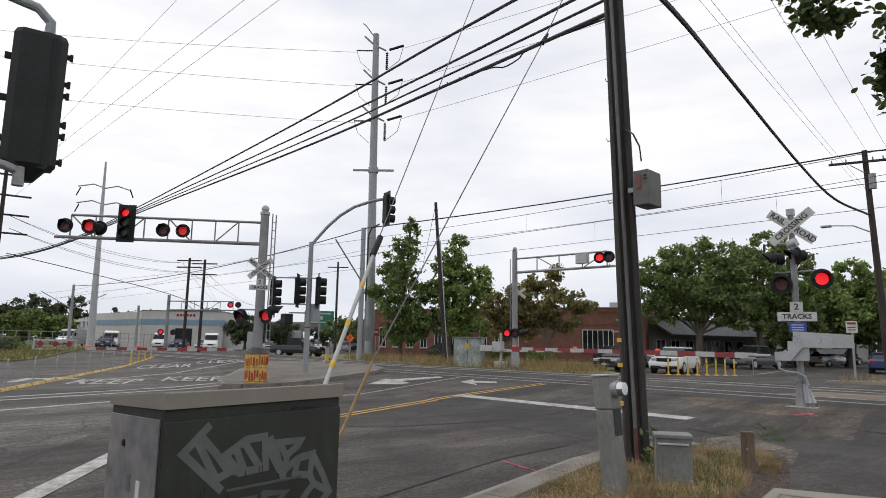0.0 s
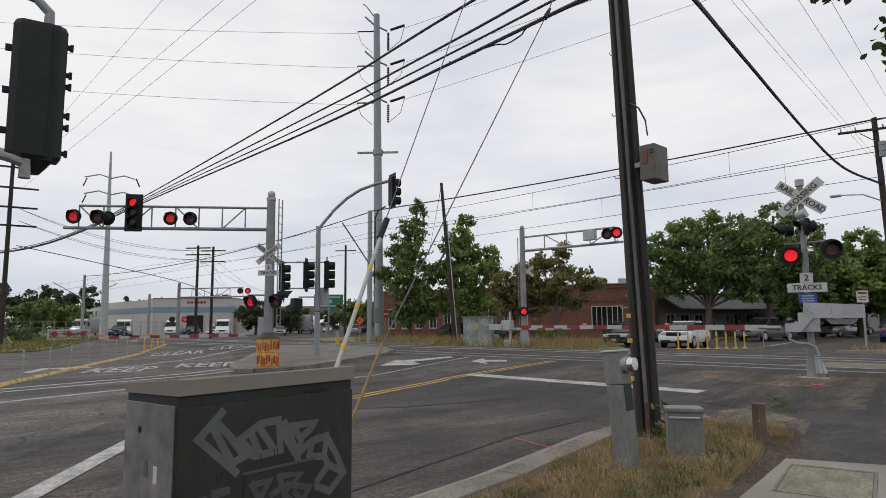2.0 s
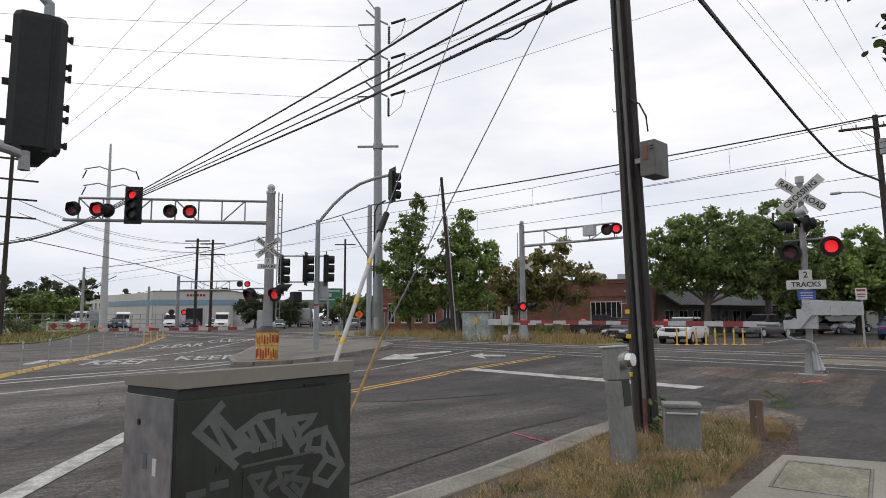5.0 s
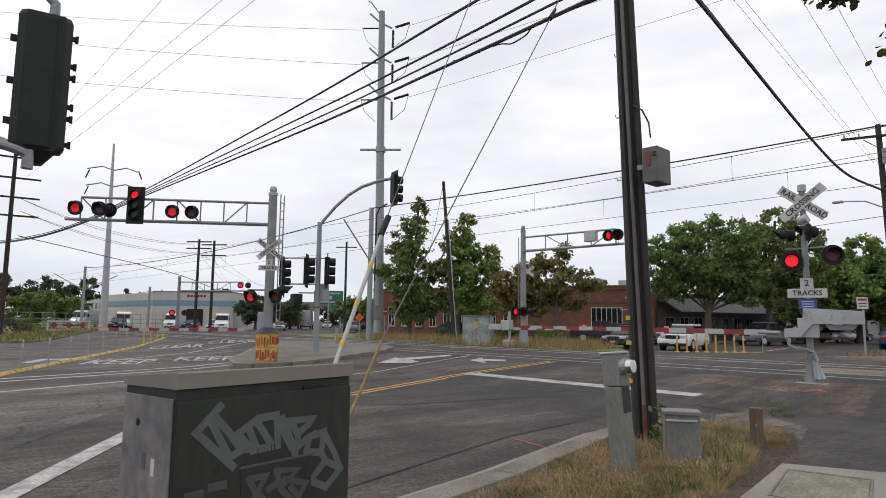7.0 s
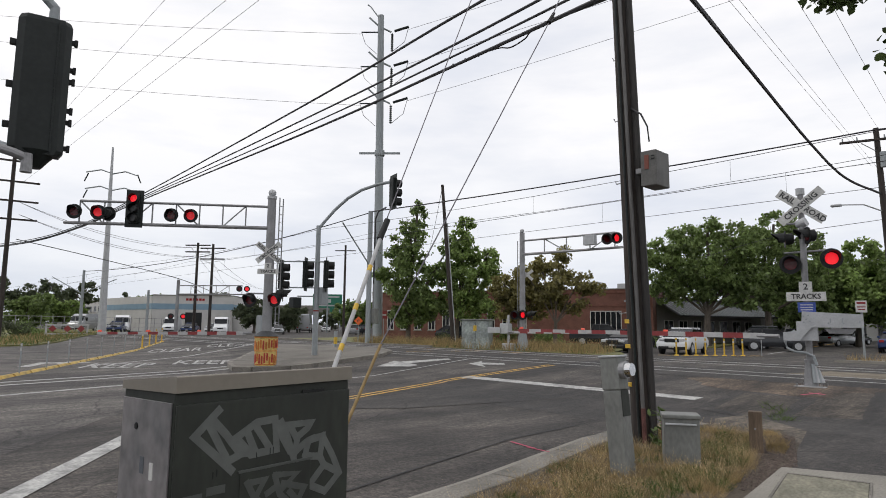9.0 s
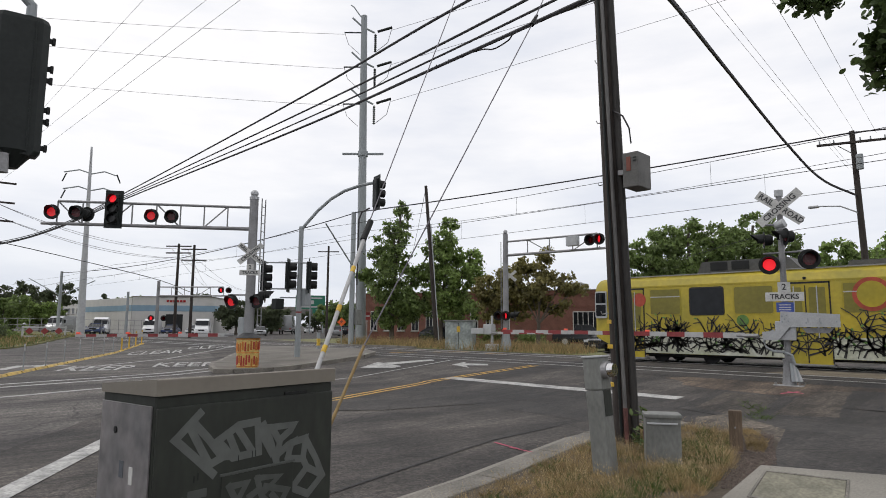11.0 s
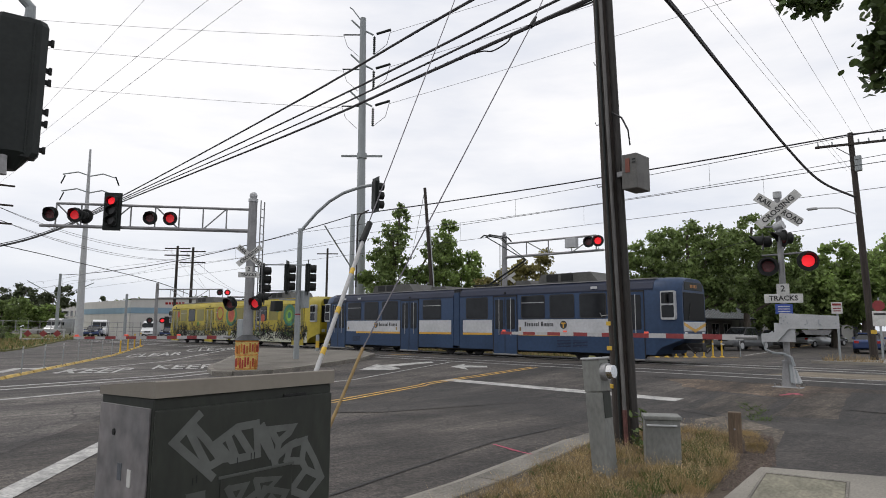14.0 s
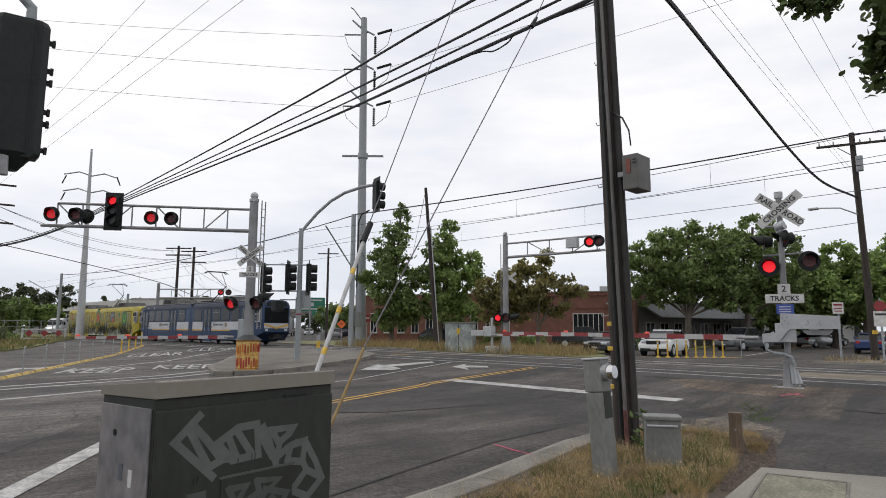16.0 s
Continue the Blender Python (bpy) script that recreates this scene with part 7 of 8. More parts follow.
for x in (0.19, 1.43, 2.57):
    part("diamond_plate", box(BM(), (-0.24, -0.24, 0), (0.24, 0.24, 0.02)), RED, br).matrix_local = facing((x, -0.05, 0.82), (0, -1, 0)) @ Matrix.Rotation(radians(45), 4, "Z")
fe = thing("chain_link_fence", "grey chain-link fence behind the verge", "fence")
for k in range(24):
    p = Vector((-78, 6, 0.1)).lerp(Vector((-104, 40, 0.1)), k / 23)
    part("post", cyl(BM(), p, p + Vector((0, 0, 2.2)), 0.045, n=6), GALV, fe)
for z in (0.2, 0.9, 1.5, 2.2):
    part("wire_rail", cyl(BM(), (-78, 6, z), (-104, 40, z), 0.03, n=5), GALV, fe)

# flexible delineator posts
dm = thing("delineator_post", "yellow flexible delineator post on the median edge", "delineator", Matrix.Translation((-16.8, 34.3, gz(34.3))), group="median delineators")
part("base", cyl(BM(), (0, 0, 0), (0, 0, 0.06), 0.14, 0.11, 10), YBAND, dm)
part("post", cyl(BM(), (0, 0, 0.05), (0, 0, 0.98), 0.045, 0.045, 10), YBAND, dm)
part("reflector", cyl(BM(), (0, 0, 0.75), (0, 0, 0.85), 0.047, 0.047, 10), SIGNW, dm)
for k in range(1, 8):
    y = 34.3 + 4.3 * k / 7
    copy_thing(dm, Matrix.Translation((-16.8 + 1.95 * k / 7, y, gz(y))))
dw = thing("delineator_post", "white flexible delineator post along the yellow line", "delineator", Matrix.Translation((-14.3, 40.0, gz(40))), group="lane delineators")
part("post", cyl(BM(), (0, 0, 0), (0, 0, 0.95), 0.02, 0.02, 10), STEELG, dw)
part("upper_band", cyl(BM(), (0, 0, 0.86), (0, 0, 0.93), 0.024, 0.024, 10), WHITE, dw)
part("band", cyl(BM(), (0, 0, 0.72), (0, 0, 0.82), 0.024, 0.024, 10), WHITE, dw)
sep = thing("lane_separator", "low yellow modular lane separator kerb with gaps", "lane separator")
for k in range(24):
    a = Vector((-17.4, 1.35, 0)).lerp(Vector((-46.2, 16.9, 0)), k / 24)
    b = Vector((-17.4, 1.35, 0)).lerp(Vector((-46.2, 16.9, 0)), (k + 0.88) / 24)
    q = part("separator_block", loft(BM(), [[(x, s * w, z) for s, w, z in ((-1, 0.11, 0), (-1, 0.05, 0.075), (1, 0.05, 0.075), (1, 0.11, 0))] for x in (0.0, (b - a).length)]), YKERB, sep)
    q.matrix_local = Matrix.Translation((a.x, a.y, gz(a.y))) @ Matrix.Rotation(math.atan2(b.y - a.y, b.x - a.x), 4, "Z")
for k in range(12):
    f = k / 11
    x, y = -22.5 + (-46.2 + 22.5) * f, 4.16 + 12.74 * f
    if k < 8:
        copy_thing(dw, Matrix.Translation((x, y, gz(y))))
    else:
        copy_thing(dm, Matrix.Translation((x, y, gz(y))))


# ---- trees ----
def tree(label, xy, trunk_h, blobs, leaf_m, n, size=0.30, trunk_r=0.22, seed=1, name="tree", core=0.35, group="trees"):
    """A tapered trunk with limbs and loose leaf clumps; blobs are (x, y, z, rx, rz)."""
    r = np.random.default_rng(seed)
    g = gz(xy[1])
    t = thing(name, label, "tree", Matrix.Translation((*xy, g)), group=group)
    bm = BM()
    cyl(bm, (0, 0, -0.1), (0.1, 0, trunk_h), trunk_r, trunk_r * 0.65, 10)
    part("trunk", bm, BARK, t)
    for bx, by, bz, rx, rz in blobs:
        mid = Vector((bx * 0.4 + 0.1, by * 0.4, trunk_h + (bz - trunk_h) * 0.45))
        part("limb", tube(BM(), [(0.08, 0, trunk_h * 0.9), mid, (bx, by, bz + rz * 0.4)], trunk_r * 0.32, 6), BARK, t)
    vol = np.array([(b[3] ** 2 * b[4]) ** 0.75 for b in blobs])
    cnt = np.maximum(1, (n * vol / vol.sum()).astype(int))
    P = []
    for (bx, by, bz, rx, rz), c in zip(blobs, cnt):
        k = max(6, c // 58)
        d = r.normal(size=(k, 3))
        d /= np.linalg.norm(d, axis=1)[:, None]
        cl = d * (r.random(k) ** core)[:, None] * (rx, rx, rz) + (bx, by, bz)
        i = r.integers(0, k, c)
        P.append(cl[i] + r.normal(size=(c, 3)) * (0.25, 0.25, 0.17) * (0.5 + 0.25 * rx))
    P = np.concatenate(P)
    m = len(P)
    u = r.normal(size=(m, 3))
    u /= np.linalg.norm(u, axis=1)[:, None]
    v = np.cross(u, r.normal(size=(m, 3)))
    v /= np.linalg.norm(v, axis=1)[:, None]
    s = 0.82 * size * r.uniform(0.5, 1.25, m)[:, None]
    V = np.concatenate([P - u * s * 0.6, P - v * s * 0.38 + u * s * 0.05, P + u * s * 0.6, P + v * s * 0.38 + u * s * 0.05])
    i = np.arange(m)
    me = bpy.data.meshes.new("crown")
    me.from_pydata(V.tolist(), [], np.column_stack([i, i + m, i + 2 * m, i + 3 * m]).tolist())
    me.materials.append(leaf_m)
    o = new("crown", me)
    o.parent = t
    tagged(o, "", kind="stuff")
    return t


tree("tall deep green street tree beside the steel pole", (-42.2, 36.3), 2.6, [(0.2, 0.2, 4.8, 2.4, 2.1), (-0.4, -0.3, 7.0, 2.0, 1.9), (0.1, 0.1, 9.0, 1.6, 1.7), (0.5, 0.4, 10.9, 0.8, 1.2), (0.6, 0.5, 12.2, 0.5, 0.8), (0.2, 0.2, 2.6, 2.0, 1.2), (1.8, 1.9, 6.2, 1.5, 1.3), (2.6, 2.7, 8.4, 0.9, 1.0), (1.3, 1.4, 3.4, 1.9, 1.2), (-1.6, -1.4, 5.6, 1.0, 1.2)], LEAF_A, 15000, 0.34, 0.25, 1)
tree("deep green street tree with loose open crown", (-39.3, 39.4), 2.6, [(0.5, 0.4, 5.2, 2.3, 2.1), (0.4, 0.3, 7.6, 1.7, 1.7), (0.4, 0.3, 9.2, 1.2, 1.3), (0.7, 0.6, 10.6, 0.6, 0.9), (1.8, 1.6, 6.4, 1.5, 1.6), (2.2, 2.0, 8.0, 0.9, 0.9), (-1.1, -0.9, 5.8, 1.0, 1.2), (0.9, 0.9, 3.0, 2.2, 1.3)], LEAF_B, 12500, 0.34, 0.22, 2)
tree("bronze-green leafy tree by the far signal", (-31.0, 37.8), 2.0, [(0, 0, 4.0, 1.7, 1.7), (0.5, 0.4, 5.6, 1.2, 1.1), (-0.9, -0.7, 4.4, 1.1, 1.1), (0.9, 0.8, 3.0, 1.3, 0.9), (-0.6, -0.4, 2.6, 1.3, 0.9)], LEAF_C, 6500, 0.30, 0.18, 3)
tree("bronze-green broadleaf tree before the brick building", (-27.9, 38.1), 2.0, [(0, 0, 4.5, 1.7, 1.4), (0.3, 0.2, 6.3, 1.1, 1.1), (1.5, 1.2, 4.8, 1.0, 0.9), (2.3, 1.8, 4.3, 0.7, 0.6), (-1.4, -1.1, 4.6, 1.1, 1.2), (0.9, 0.8, 3.2, 1.2, 0.7), (-0.8, -0.6, 5.9, 0.8, 0.8)], LEAF_C, 6200, 0.30, 0.18, 4)
tree("broad green plane tree beside the side road", (-23.3, 53.2), 3.0, [(0, 0, 7.0, 3.0, 2.2), (-2.9, -0.9, 6.6, 2.2, 1.9), (-1.6, -0.5, 9.0, 2.0, 1.4), (2.2, 0.9, 8.4, 2.0, 2.0), (3.1, 1.1, 5.4, 1.9, 1.6), (-3.9, -1.2, 8.0, 1.4, 1.3), (-2.8, -0.8, 4.6, 1.7, 1.1), (1.2, 0.4, 4.5, 1.8, 1.0), (0.4, 0.0, 9.9, 1.4, 1.0), (-0.9, -0.3, 5.0, 1.8, 1.0), (3.6, 1.3, 3.9, 1.6, 1.0)], LEAF_A, 22000, 0.34, 0.36, 5)
tree("broad green plane tree beside the side road", (-20.2, 58.2), 3.2, [(0, 0, 7.4, 3.0, 2.5), (0.8, 0.3, 10.0, 2.0, 1.6), (2.6, 1.0, 6.4, 2.1, 1.9), (-1.6, -0.4, 9.2, 1.8, 1.4), (1.0, 0.5, 4.5, 2.1, 1.2), (3.4, 1.2, 8.8, 1.4, 1.2), (-1.8, -0.6, 5.0, 1.8, 1.2), (3.2, 1.2, 4.3, 1.7, 1.1)], LEAF_A, 19000, 0.34, 0.36, 6)
for k, (x, y, h, m) in enumerate(((-21.5, 72, 8.0, LEAF_A), (-19.2, 67.0, 7.2, LEAF_A), (-16.3, 70, 7.6, LEAF_B), (-13.2, 67.0, 8.6, LEAF_B), (-9.3, 70, 9.0, LEAF_B), (-23.0, 84, 9.4, LEAF_A), (-10.5, 92, 10.5, LEAF_B), (-16.0, 100, 10, LEAF_A), (-28, 106, 9, LEAF_A), (-3, 76, 9.5, LEAF_B))):
    s = h / 8
    tree("green street tree lining the side road", (x, y), 2.8 * s, [(0, 0, 5.6 * s, 3.2 * s, 2.4 * s), (-1.4, 0.3, 7.6 * s, 2.0 * s, 1.7 * s), (1.5, 0.5, 7.0 * s, 2.2 * s, 1.8 * s), (0.6, -0.4, 4.2 * s, 2.9 * s, 1.7 * s), (-0.8, 0.2, 3.0 * s, 2.6 * s, 1.3 * s)], m, 11000, 0.44, 0.3, 20 + k)
for k, (x, y, h, w, m) in enumerate(((-118, 23.5, 8.2, 4.2, LEAF_D), (-126, 31, 8.8, 3.4, LEAF_D), (-109, 20.5, 5.4, 3.4, LEAF_A), (-112, 26.0, 4.8, 3.0, LEAF_B), (-120, 17, 8.6, 4.2, LEAF_D), (-162, 50, 8.8, 2.2, LEAF_D), (-152, 53, 8.4, 4.0, LEAF_A),
                                     (-102.5, 53.0, 5.8, 3.6, LEAF_D), (-99.5, 57.0, 5.2, 3.4, LEAF_D), (-108, 63, 5.2, 3.2, LEAF_D), (-98, 70, 6.2, 3.0, LEAF_A), (-86, 63.5, 6.0, 2.8, LEAF_A), (-112, 84, 6, 3.5, LEAF_D), (-140, 62, 8.5, 5, LEAF_D), (-147, 99, 5.6, 3.6, LEAF_D), (-144, 103, 4.8, 3.6, LEAF_A), (-141, 106, 5.2, 3.6, LEAF_D), (-138, 109, 5.6, 3.6, LEAF_D), (-135, 112, 5.0, 3.6, LEAF_A))):
    s = h / 8
    tree("dark rounded tree in the distance", (x, y), 2.2 * s, [(0, 0, 5.2 * s, w, 2.5 * s), (w * 0.5, w * 0.3, 5.8 * s, w * 0.6, 2.0 * s), (-w * 0.5, -w * 0.35, 4.6 * s, w * 0.65, 2.2 * s), (0, 0, 2.6 * s, w * 0.9, 1.8 * s)], m, 3200, 0.6, 0.28, 50 + k)


def shrub(xy, rx, rz, n, m, label, seed, z=0.1):
    return tree(label, xy, 0.3, [(0, 0, rz * 0.8, rx, rz)], m, n, 0.22, 0.05, seed, "shrub", 0.5, "shrubs")


for k, (x, y, rx, rz) in enumerate(((-44.2, 43.2, 1.3, 0.7), (-39.0, 45.5, 1.3, 0.8), (-35.6, 46.8, 1.2, 0.6), (-33.0, 43.9, 1.6, 0.8), (-25.5, 47.5, 1.6, 0.7), (-24.5, 44.0, 1.2, 0.5), (-72.5, 12.6, 1.8, 0.9), (-75.5, 14.6, 1.8, 0.8), (-27.0, 50.0, 1.4, 0.6))):
    shrub((x, y), rx, rz, 1300, LEAF_A if k % 2 else LEAF_D, "low dark green shrub by the building", 90 + k)

# overhanging branch near the camera
bt = thing("street_tree", "leafy street tree with branches hanging over the footpath", "tree", Matrix.Translation((-1.5, 8.0, 0)))
part("trunk", cyl(BM(), (5.2, 4.6, 0), (3.2, 3.0, 7.6), 0.22, 0.12, 12), BARK, bt)
part("bough", tube(BM(), [(3.2, 3.0, 7.6), (1.6, 0.2, 6.2), (0.7, -1.0, 5.2), (0.47, -1.2, 4.5), (0.36, -1.1, 3.95)], 0.022, 8), BARK, bt)
part("bough", tube(BM(), [(1.6, 0.2, 6.2), (0.4, -1.2, 5.4), (-0.05, -1.28, 4.95), (-0.22, -1.32, 4.82)], 0.014, 6), BARK, bt)
lr = np.random.default_rng(8)
oval = [(0, -0.5), (0.24, -0.44), (0.42, -0.2), (0.44, 0.08), (0.3, 0.34), (0.1, 0.5), (0, 0.66), (-0.1, 0.5), (-0.3, 0.34), (-0.44, 0.08), (-0.42, -0.2), (-0.24, -0.44)]
VV, FF = [], []
for c, rad, cnt in (((-0.19, -1.33, 4.86), (0.10, 0.12, 0.10), 90), ((-0.03, -1.27, 4.79), (0.12, 0.12, 0.09), 90), ((0.13, -1.22, 4.80), (0.10, 0.10, 0.06), 45), ((-0.05, -1.3, 5.08), (0.28, 0.2, 0.14), 170), ((0.42, -1.43, 5.2), (0.35, 0.25, 0.2), 200),
                    ((0.50, -1.27, 4.52), (0.11, 0.14, 0.16), 130), ((0.47, -1.19, 4.27), (0.13, 0.14, 0.10), 120), ((0.40, -1.13, 4.08), (0.12, 0.12, 0.08), 90), ((0.42, -1.05, 3.92), (0.10, 0.12, 0.07), 70), ((0.60, -1.02, 4.15), (0.14, 0.14, 0.22), 190)):
    for _ in range(cnt):
        p = Vector(c) + Vector([float(q) for q in lr.normal(size=3) * rad * 0.62])
        e = Euler([float(q) for q in lr.uniform(-1.2, 1.2, 2)] + [float(lr.uniform(0, 6.28))]).to_matrix()
        s = float(lr.uniform(0.055, 0.095))
        i = len(VV)
        VV += [tuple(p + e @ Vector((x * s, y * s, 0.25 * s * abs(x)))) for x, y in oval]
        FF.append(list(range(i, i + len(oval))))
me = bpy.data.meshes.new("leaves")
me.from_pydata(VV, [], FF)
me.materials.append(LEAF_NEAR)
lv = new("foliage", me)
lv.parent = bt
tagged(lv, kind="stuff")
# weed by the wooden pole
wd = thing("broadleaf_weed", "green broadleaf weed at the pole's foot", "weed", Matrix.Translation((-3.82, 7.33, 0.1)))
part("stem", tube(BM(), [(0, 0, 0), (0.03, 0.02, 0.3), (-0.02, 0.0, 0.55)], 0.008, 5), WEED, wd)
VV, FF = [], []
for k in range(46):
    p = Vector((float(lr.normal()) * 0.06, float(lr.normal()) * 0.06, float(lr.uniform(0.06, 0.52))))
    e = Euler((float(lr.uniform(-0.8, 0.8)), float(lr.uniform(-0.8, 0.8)), float(lr.uniform(0, 6.28)))).to_matrix()
    i = len(VV)
    VV += [tuple(p + e @ Vector((x * 0.075, y * 0.11, 0))) for x, y in ((0, -0.5), (0.3, -0.1), (0.2, 0.3), (0, 0.6), (-0.2, 0.3), (-0.3, -0.1))]
    FF.append(list(range(i, i + 6)))
me = bpy.data.meshes.new("leaves")
me.from_pydata(VV, [], FF)
me.materials.append(WEED)
o = new("foliage", me)
o.parent = wd
tagged(o, kind="stuff")


# ---- vehicles ----
def vehicle(label, xy, heading, paint, kind="sedan", name="car", category="car"):
    """A road vehicle: x to its front, z up."""
    ang = math.atan2(heading[1], heading[0])
    z = gz(xy[1]) + (0.0)
    v = thing(name, label, category, Matrix.Translation((*xy, z)) @ Matrix.Rotation(ang, 4, "Z"), group="vehicles")
    spec = {"sedan": (4.6, 0.90, 0.22, [(-2.3, 0.62, 0.86), (-2.15, 0.50, 0.98), (-1.5, 0.45, 1.0), (0.75, 0.45, 0.98), (1.6, 0.45, 0.86), (2.1, 0.48, 0.74), (2.3, 0.52, 0.62)], [(-1.75, 0.98, 0.98), (-1.0, 1.0, 1.38), (0.1, 1.0, 1.44), (1.15, 0.96, 0.96)], 0.33),
            "suv": (4.65, 0.94, 0.25, [(-2.32, 0.70, 1.0), (-2.2, 0.55, 1.06), (-1.5, 0.5, 1.08), (0.85, 0.5, 1.06), (1.7, 0.5, 0.99), (2.2, 0.52, 0.88), (2.32, 0.58, 0.72)], [(-2.1, 1.06, 1.06), (-1.45, 1.06, 1.50), (0.1, 1.06, 1.58), (1.25, 1.04, 1.04)], 0.38),
            "pickup": (5.5, 0.97, 0.28, [(-2.75, 0.6, 1.05), (-2.7, 0.5, 1.10), (-1.0, 0.5, 1.12), (0.9, 0.5, 1.14), (1.9, 0.5, 1.10), (2.6, 0.54, 1.0), (2.75, 0.6, 0.8)], [(-0.95, 1.12, 1.12), (-0.75, 1.12, 1.75), (0.5, 1.12, 1.80), (1.35, 1.12, 1.12)], 0.40),
            "van": (5.6, 1.0, 0.3, [(-2.8, 0.6, 2.4), (-2.7, 0.5, 2.5), (0.6, 0.5, 2.5), (1.2, 0.5, 2.35), (1.95, 0.5, 1.35), (2.6, 0.52, 1.1), (2.8, 0.58, 0.85)], [], 0.37),
            "truck": (8.0, 1.2, 0.4, [(-4.0, 0.9, 3.3), (-3.9, 0.9, 3.4), (1.6, 0.9, 3.4), (1.7, 0.9, 3.3)], [], 0.48)}[kind]
    L, hw, zb, st_, cabin, wr = spec
    def sec(x, a, top, w, tuck=0.12):
        return [(x, -w + 0.06, a - 0.22 + zb * 0.2), (x, -w, a), (x, -w, a + (top - a) * 0.55), (x, -w + tuck, top), (x, w - tuck, top), (x, w, a + (top - a) * 0.55), (x, w, a), (x, w - 0.06, a - 0.22 + zb * 0.2)]
    part("body", loft(BM(), [sec(x, a, t, hw * (0.86 if i in (0, len(st_) - 1) else 1.0)) for i, (x, a, t) in enumerate(st_)]), paint, v, smooth=True)
    if cabin:
        ww = hw - 0.13
        def cs(x, a, t, lim):
            k = 0.18 if t > a + 0.1 else 0.0
            return [(x, -ww, a - 0.03), (x, -ww + k, max(t, a)), (x, ww - k, max(t, a)), (x, ww, a - 0.03)]
        part("glasshouse", loft(BM(), [cs(x, a, t, 0) for x, a, t in cabin]), GLASSD, v)
        (x1, _, t1), (x2, _, t2) = cabin[1], cabin[2]
        part("roof", box(BM(), (x1 - 0.05, -ww + 0.16, min(t1, t2) - 0.01), (x2 + 0.1, ww - 0.16, max(t1, t2) + 0.035), 0.03), paint, v)
        for s in (-1, 1):
            for (xa, za), (xb, zbb) in (((cabin[0][0], cabin[0][1]), (x1, t1)), ((cabin[3][0], cabin[3][1]), (x2, t2)), (((x1 + x2) / 2 - 0.1, cabin[1][1]), ((x1 + x2) / 2 - 0.1, (t1 + t2) / 2))):
                part("pillar", cyl(BM(), (xa, s * ww, za), (xb, s * (ww - 0.17), zbb), 0.035, n=6), RUBBER, v)
            part("mirror", box(BM(), (cabin[3][0] - 0.35, s * hw - 0.02 if s > 0 else -hw - 0.18, 1.0), (cabin[3][0] - 0.2, s * hw + 0.18 if s > 0 else -hw + 0.02, 1.16), 0.03), paint, v)
    elif kind == "van":
        part("windscreen", box(BM(), (-0.42, -hw + 0.15, -0.02), (0.42, hw - 0.15, 0.02), 0.01), GLASSD, v).matrix_local = Matrix.Translation((1.60, 0, 1.87)) @ Matrix.Rotation(radians(53), 4, "Y")
        for s in (-1, 1):
            part("side_window", box(BM(), (0.75, s * hw - 0.01, 1.5), (1.5, s * hw + 0.01, 2.05)), GLASSD, v)
    elif kind == "truck":
        part("cab", loft(BM(), [sec(1.8, 0.9, 2.5, 1.05), sec(2.9, 0.9, 2.5, 1.05), sec(3.4, 0.9, 1.7, 1.05), sec(4.0, 0.9, 1.4, 1.0)]), C_WHITE, v)
    front, rear = L / 2, -L / 2
    zl = 0.74 if kind == "sedan" else 0.9
    for s in (-1, 1):
        part("headlight", box(BM(), (front - 0.28, s * hw * 0.62 - 0.18, zl - 0.08), (front - 0.01, s * hw * 0.62 + 0.18, zl + 0.08), 0.03), HEADL, v)
        part("tail_light", box(BM(), (rear - 0.01, s * hw * 0.72 - 0.14, zl), (rear + 0.15, s * hw * 0.72 + 0.14, zl + 0.18), 0.02), C_RED, v)
    part("grille", box(BM(), (front - 0.12, -0.42, zl - 0.16), (front + 0.015, 0.42, zl + 0.06), 0.03), BLACK, v)
    part("bumper", box(BM(), (front - 0.2, -hw * 0.85, 0.32), (front + 0.04, hw * 0.85, 0.5), 0.05), BLACK if kind != "sedan" else paint, v)
    part("number_plate_bar", box(BM(), (front + 0.03, -0.16, 0.44), (front + 0.05, 0.16, 0.54)), SIGNW, v)
    for x in (-L * 0.30, L * 0.31):
        for s in (-1, 1):
            w = part("wheel", cyl(BM(), (x, s * (hw - 0.2), wr), (x, s * (hw + 0.012), wr), wr, n=20), RUBBER, v)
            part("rim", cyl(BM(), (x, s * (hw - 0.1), wr), (x, s * (hw + 0.02), wr), wr * 0.62, n=14), ALUGREY, w)
    return v


QD = (0.10, -0.99)
vehicle("charcoal sedan waiting at the lowered gate", (-21.3, 36.9), QD, C_DARK, "sedan")
vehicle("white compact SUV waiting beside yellow posts", (-18.3, 38.3), (0.16, -0.98), C_WHITE, "suv")
vehicle("grey pickup parked beyond the crossing", (-18.9, 53.5), (-0.2, -0.98), mat("car_mid_grey", (0.11, 0.115, 0.12), 0.25, 0.3, var=0.05, bump=0), "pickup", "pickup_truck", "pickup truck")
vehicle("silver sedan parked along the side road", (-18.0, 70), (0.3, 0.95), C_SILV, "sedan")
vehicle("charcoal sedan parked along the side road", (-19.0, 79), (0.3, 0.95), C_DARK, "sedan")
vehicle("dark grey SUV parked nose out on the side road", (-19.6, 63.0), (0.2, -0.98), C_DARK, "suv")
vehicle("dark blue sedan stopped on the side road", (-10.5, 54.6), (-0.15, 0.99), C_BLUE, "sedan")
vehicle("dark SUV parked behind dry grass", (-43.6, 44.2), (0.9, 0.4), C_DARK, "suv")
vehicle("white delivery van waiting beyond the tracks", (-90.5, 41.6), (0.83, -0.45), C_WHITE, "van", "van", "van")
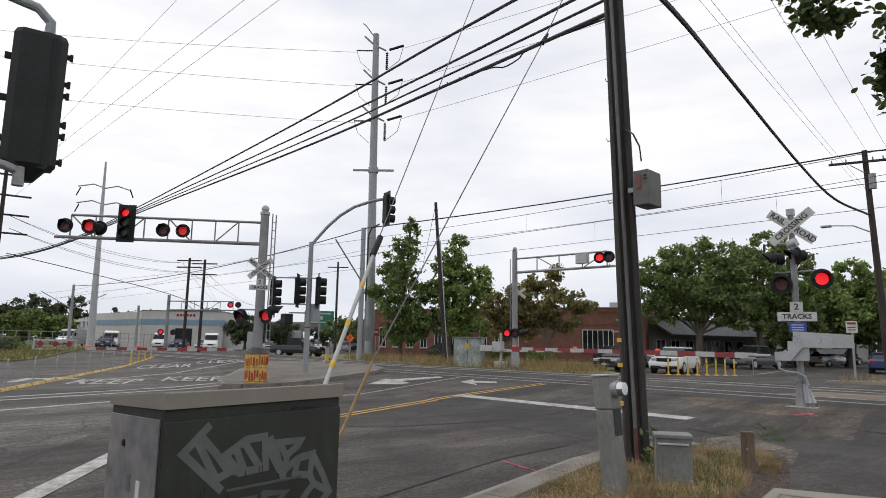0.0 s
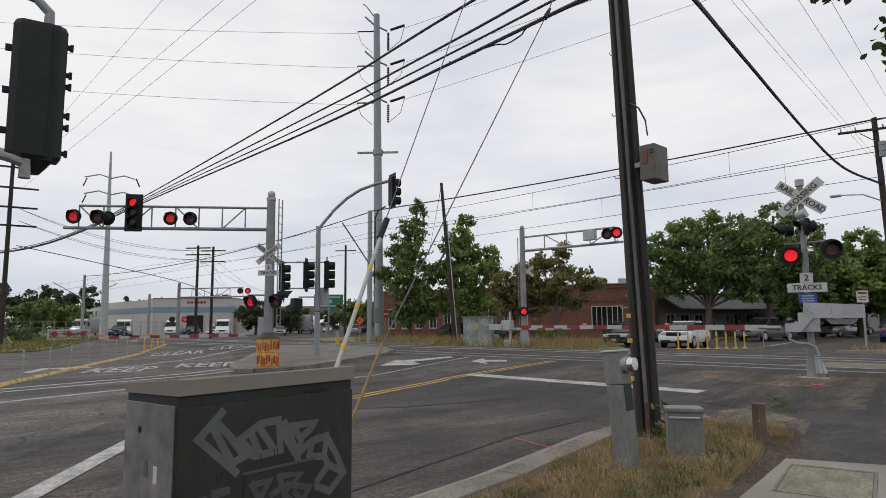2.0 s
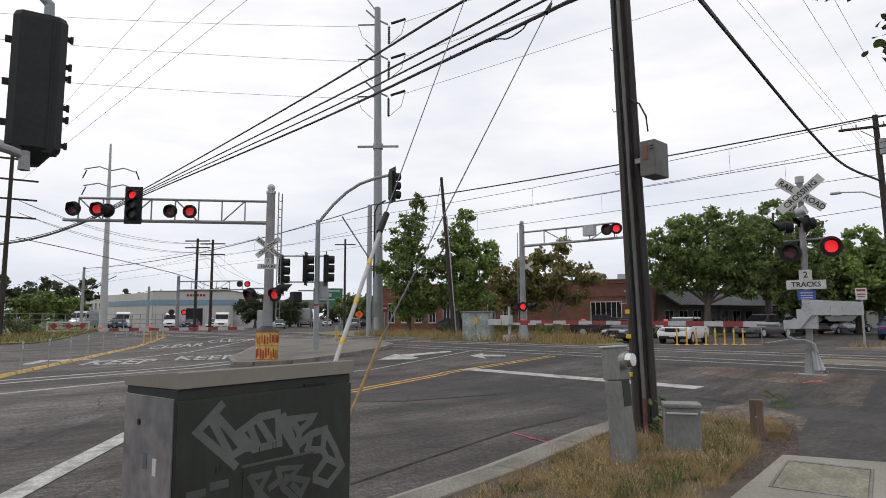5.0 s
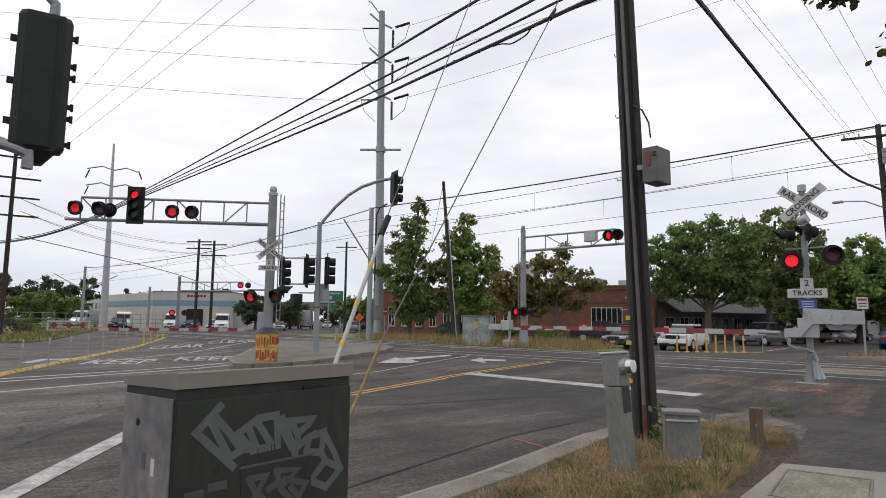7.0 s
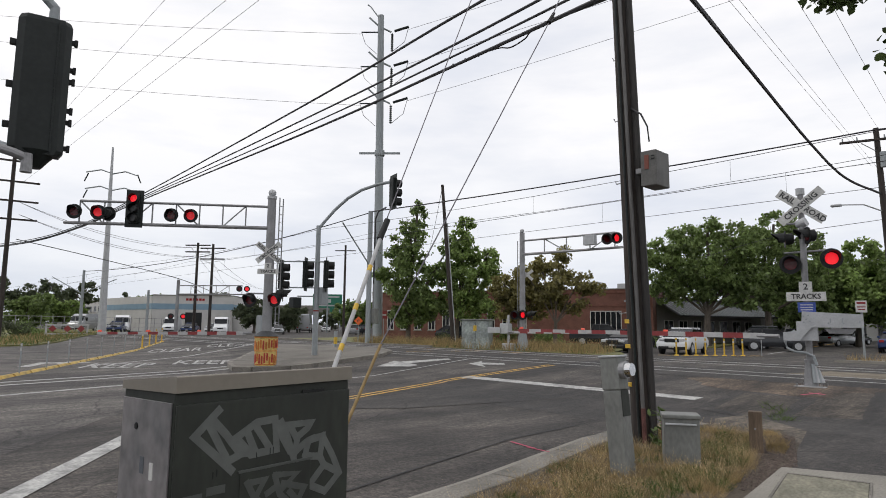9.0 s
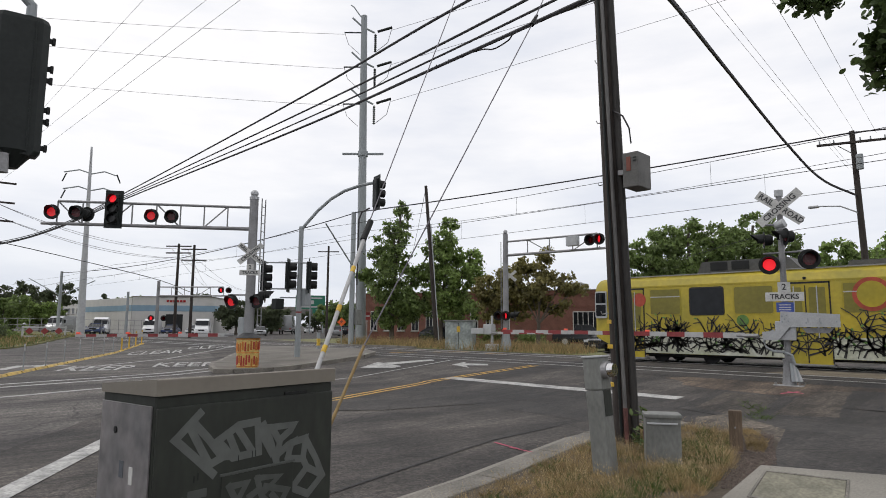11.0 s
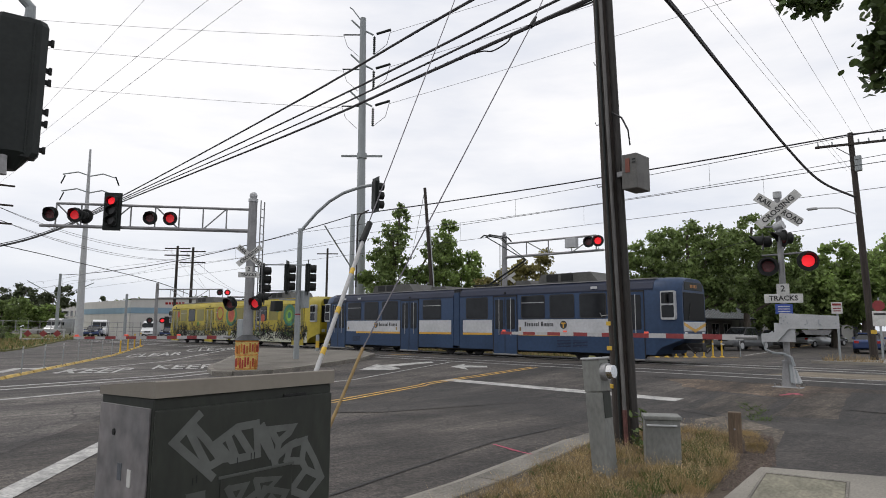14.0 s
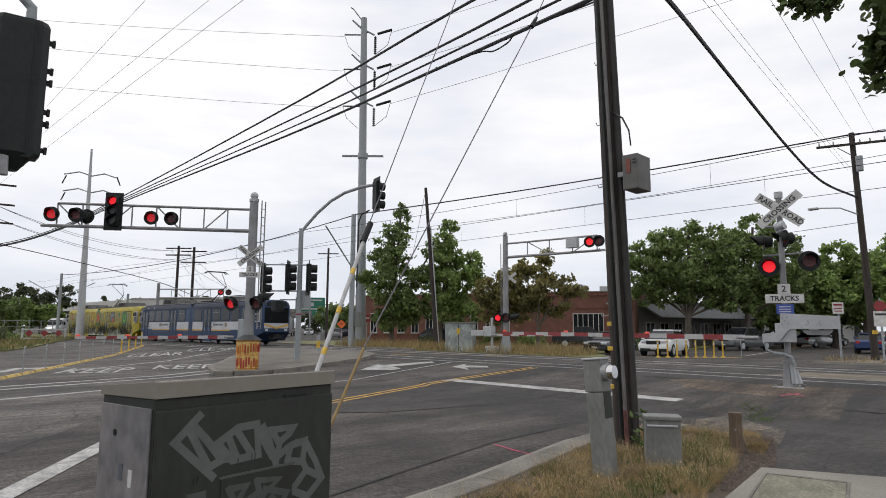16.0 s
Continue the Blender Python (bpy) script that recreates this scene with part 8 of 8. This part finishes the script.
vehicle("white SUV waiting beyond the tracks", (-79.5, 42.8), (0.83, -0.5), C_WHITE, "suv")
vehicle("silver sedan in the queue beyond the tracks", (-88, 49.5), (0.83, -0.5), C_SILV, "sedan")
vehicle("silver SUV waiting in the far lane", (-73.5, 53.0), (-0.8, 0.6), C_SILV, "suv")
vehicle("dark SUV waiting in the far lane", (-83, 61.5), (-0.8, 0.6), C_DARK, "suv")
vehicle("dark sedan waiting in the far lane", (-92, 67.5), (-0.8, 0.6), C_DARK, "sedan")
vehicle("white sedan driving under the overpass", (-118, 78), (0.8, -0.6), C_WHITE, "sedan")
vehicle("pale grey box truck beyond the tracks", (-104, 64), (-0.8, 0.6), C_SILV, "truck", "box_truck", "truck")
for k, (x, y, kd, m) in enumerate(((-100.5, 31.0, "van", C_WHITE), (-97, 29.2, "suv", C_BLUE), (-104.0, 39.5, "van", C_WHITE), (-101.5, 41.5, "suv", C_BLUE), (-103.5, 26.5, "van", C_SILV), (-98.0, 44.0, "suv", C_WHITE))):
    vehicle("vehicle parked before the off-white warehouse", (x, y), (0.9, -0.35 - 0.1 * k), m, kd, "van" if kd == "van" else "car", "van" if kd == "van" else "car")
turning_pickup = vehicle("dark pickup turning through the junction", (-60, 33), (0.5, 0.85), C_DARK, "pickup", "pickup_truck", "pickup truck")
black_suv = vehicle("black SUV driving off along the side road", (-23, 44), (0.41, 0.91), C_DARK, "suv")


def motions():
    """Two cars drive; the coupled light rail cars run along the far track; the crossing lamps wink in turn."""
    for disc, beat, first in TURNING:
        half, start = BEATS[beat]
        ang = 0.0 if (math.floor(-start / half) % 2 == 0) == first else 180.0
        rows, k = [(0.0, ang)], 0
        while start + k * half < 15.92:
            f = round((start + k * half) * FPS)
            k += 1
            if f < 3:
                continue
            rows += [((f - 1 + i) / FPS, ang + 60 * i) for i in range(4)]
            ang += 180
        rows.append((16.0, ang))
        walk(disc, [(t, pose(0, 0, 0, 0, a, 0)) for t, a in rows])
    times = ((0.0, 138.3), (9.2, 12.4), (11.4, -19.4), (12.0, -27.4), (12.5, -34.6), (13.0, -41.7), (13.6, -50.1), (14.0, -56.2), (14.4, -62.3), (15.0, -71.2), (16.0, -86.6))
    walk(yellow, [(t, Matrix.Translation((x, 22.8, 0.318))) for t, x in times])
    walk(blue, [(t, Matrix.Translation((x + 23.35, 22.8, 0.318))) for t, x in times])
    walk(turning_pickup, [(t, Matrix.Translation((x, y, gz(y))) @ Matrix.Rotation(radians(a), 4, "Z")) for t, x, y, a in
                          ((0.0, -55.5, 34.5, 24), (0.5, -51.6, 36.2, 25), (1.0, -47.5, 38.2, 27), (1.5, -50.0 + 6.6, 40.3, 28), (3.0, -33, 46.2, 30), (4.0, -30.0, 47.8, 30), (16.0, -30.0, 47.8, 30))])
    walk(black_suv, [(t, Matrix.Translation((x, y, gz(y))) @ Matrix.Rotation(radians(a), 4, "Z")) for t, x, y, a in
                     ((0.0, -26.5, 46.6, 10), (7.4, -26.5, 46.6, 10), (8.0, -23.0, 47.2, 12), (8.4, -20.4, 47.8, 20), (8.8, -18.0, 48.6, 25), (9.2, -15.6, 49.9, 35), (10.2, -11.4, 56, 70), (11.2, -10.6, 66, 95), (13.0, -13.0, 86, 100), (16.0, -21.0, 124, 102))])


motions()
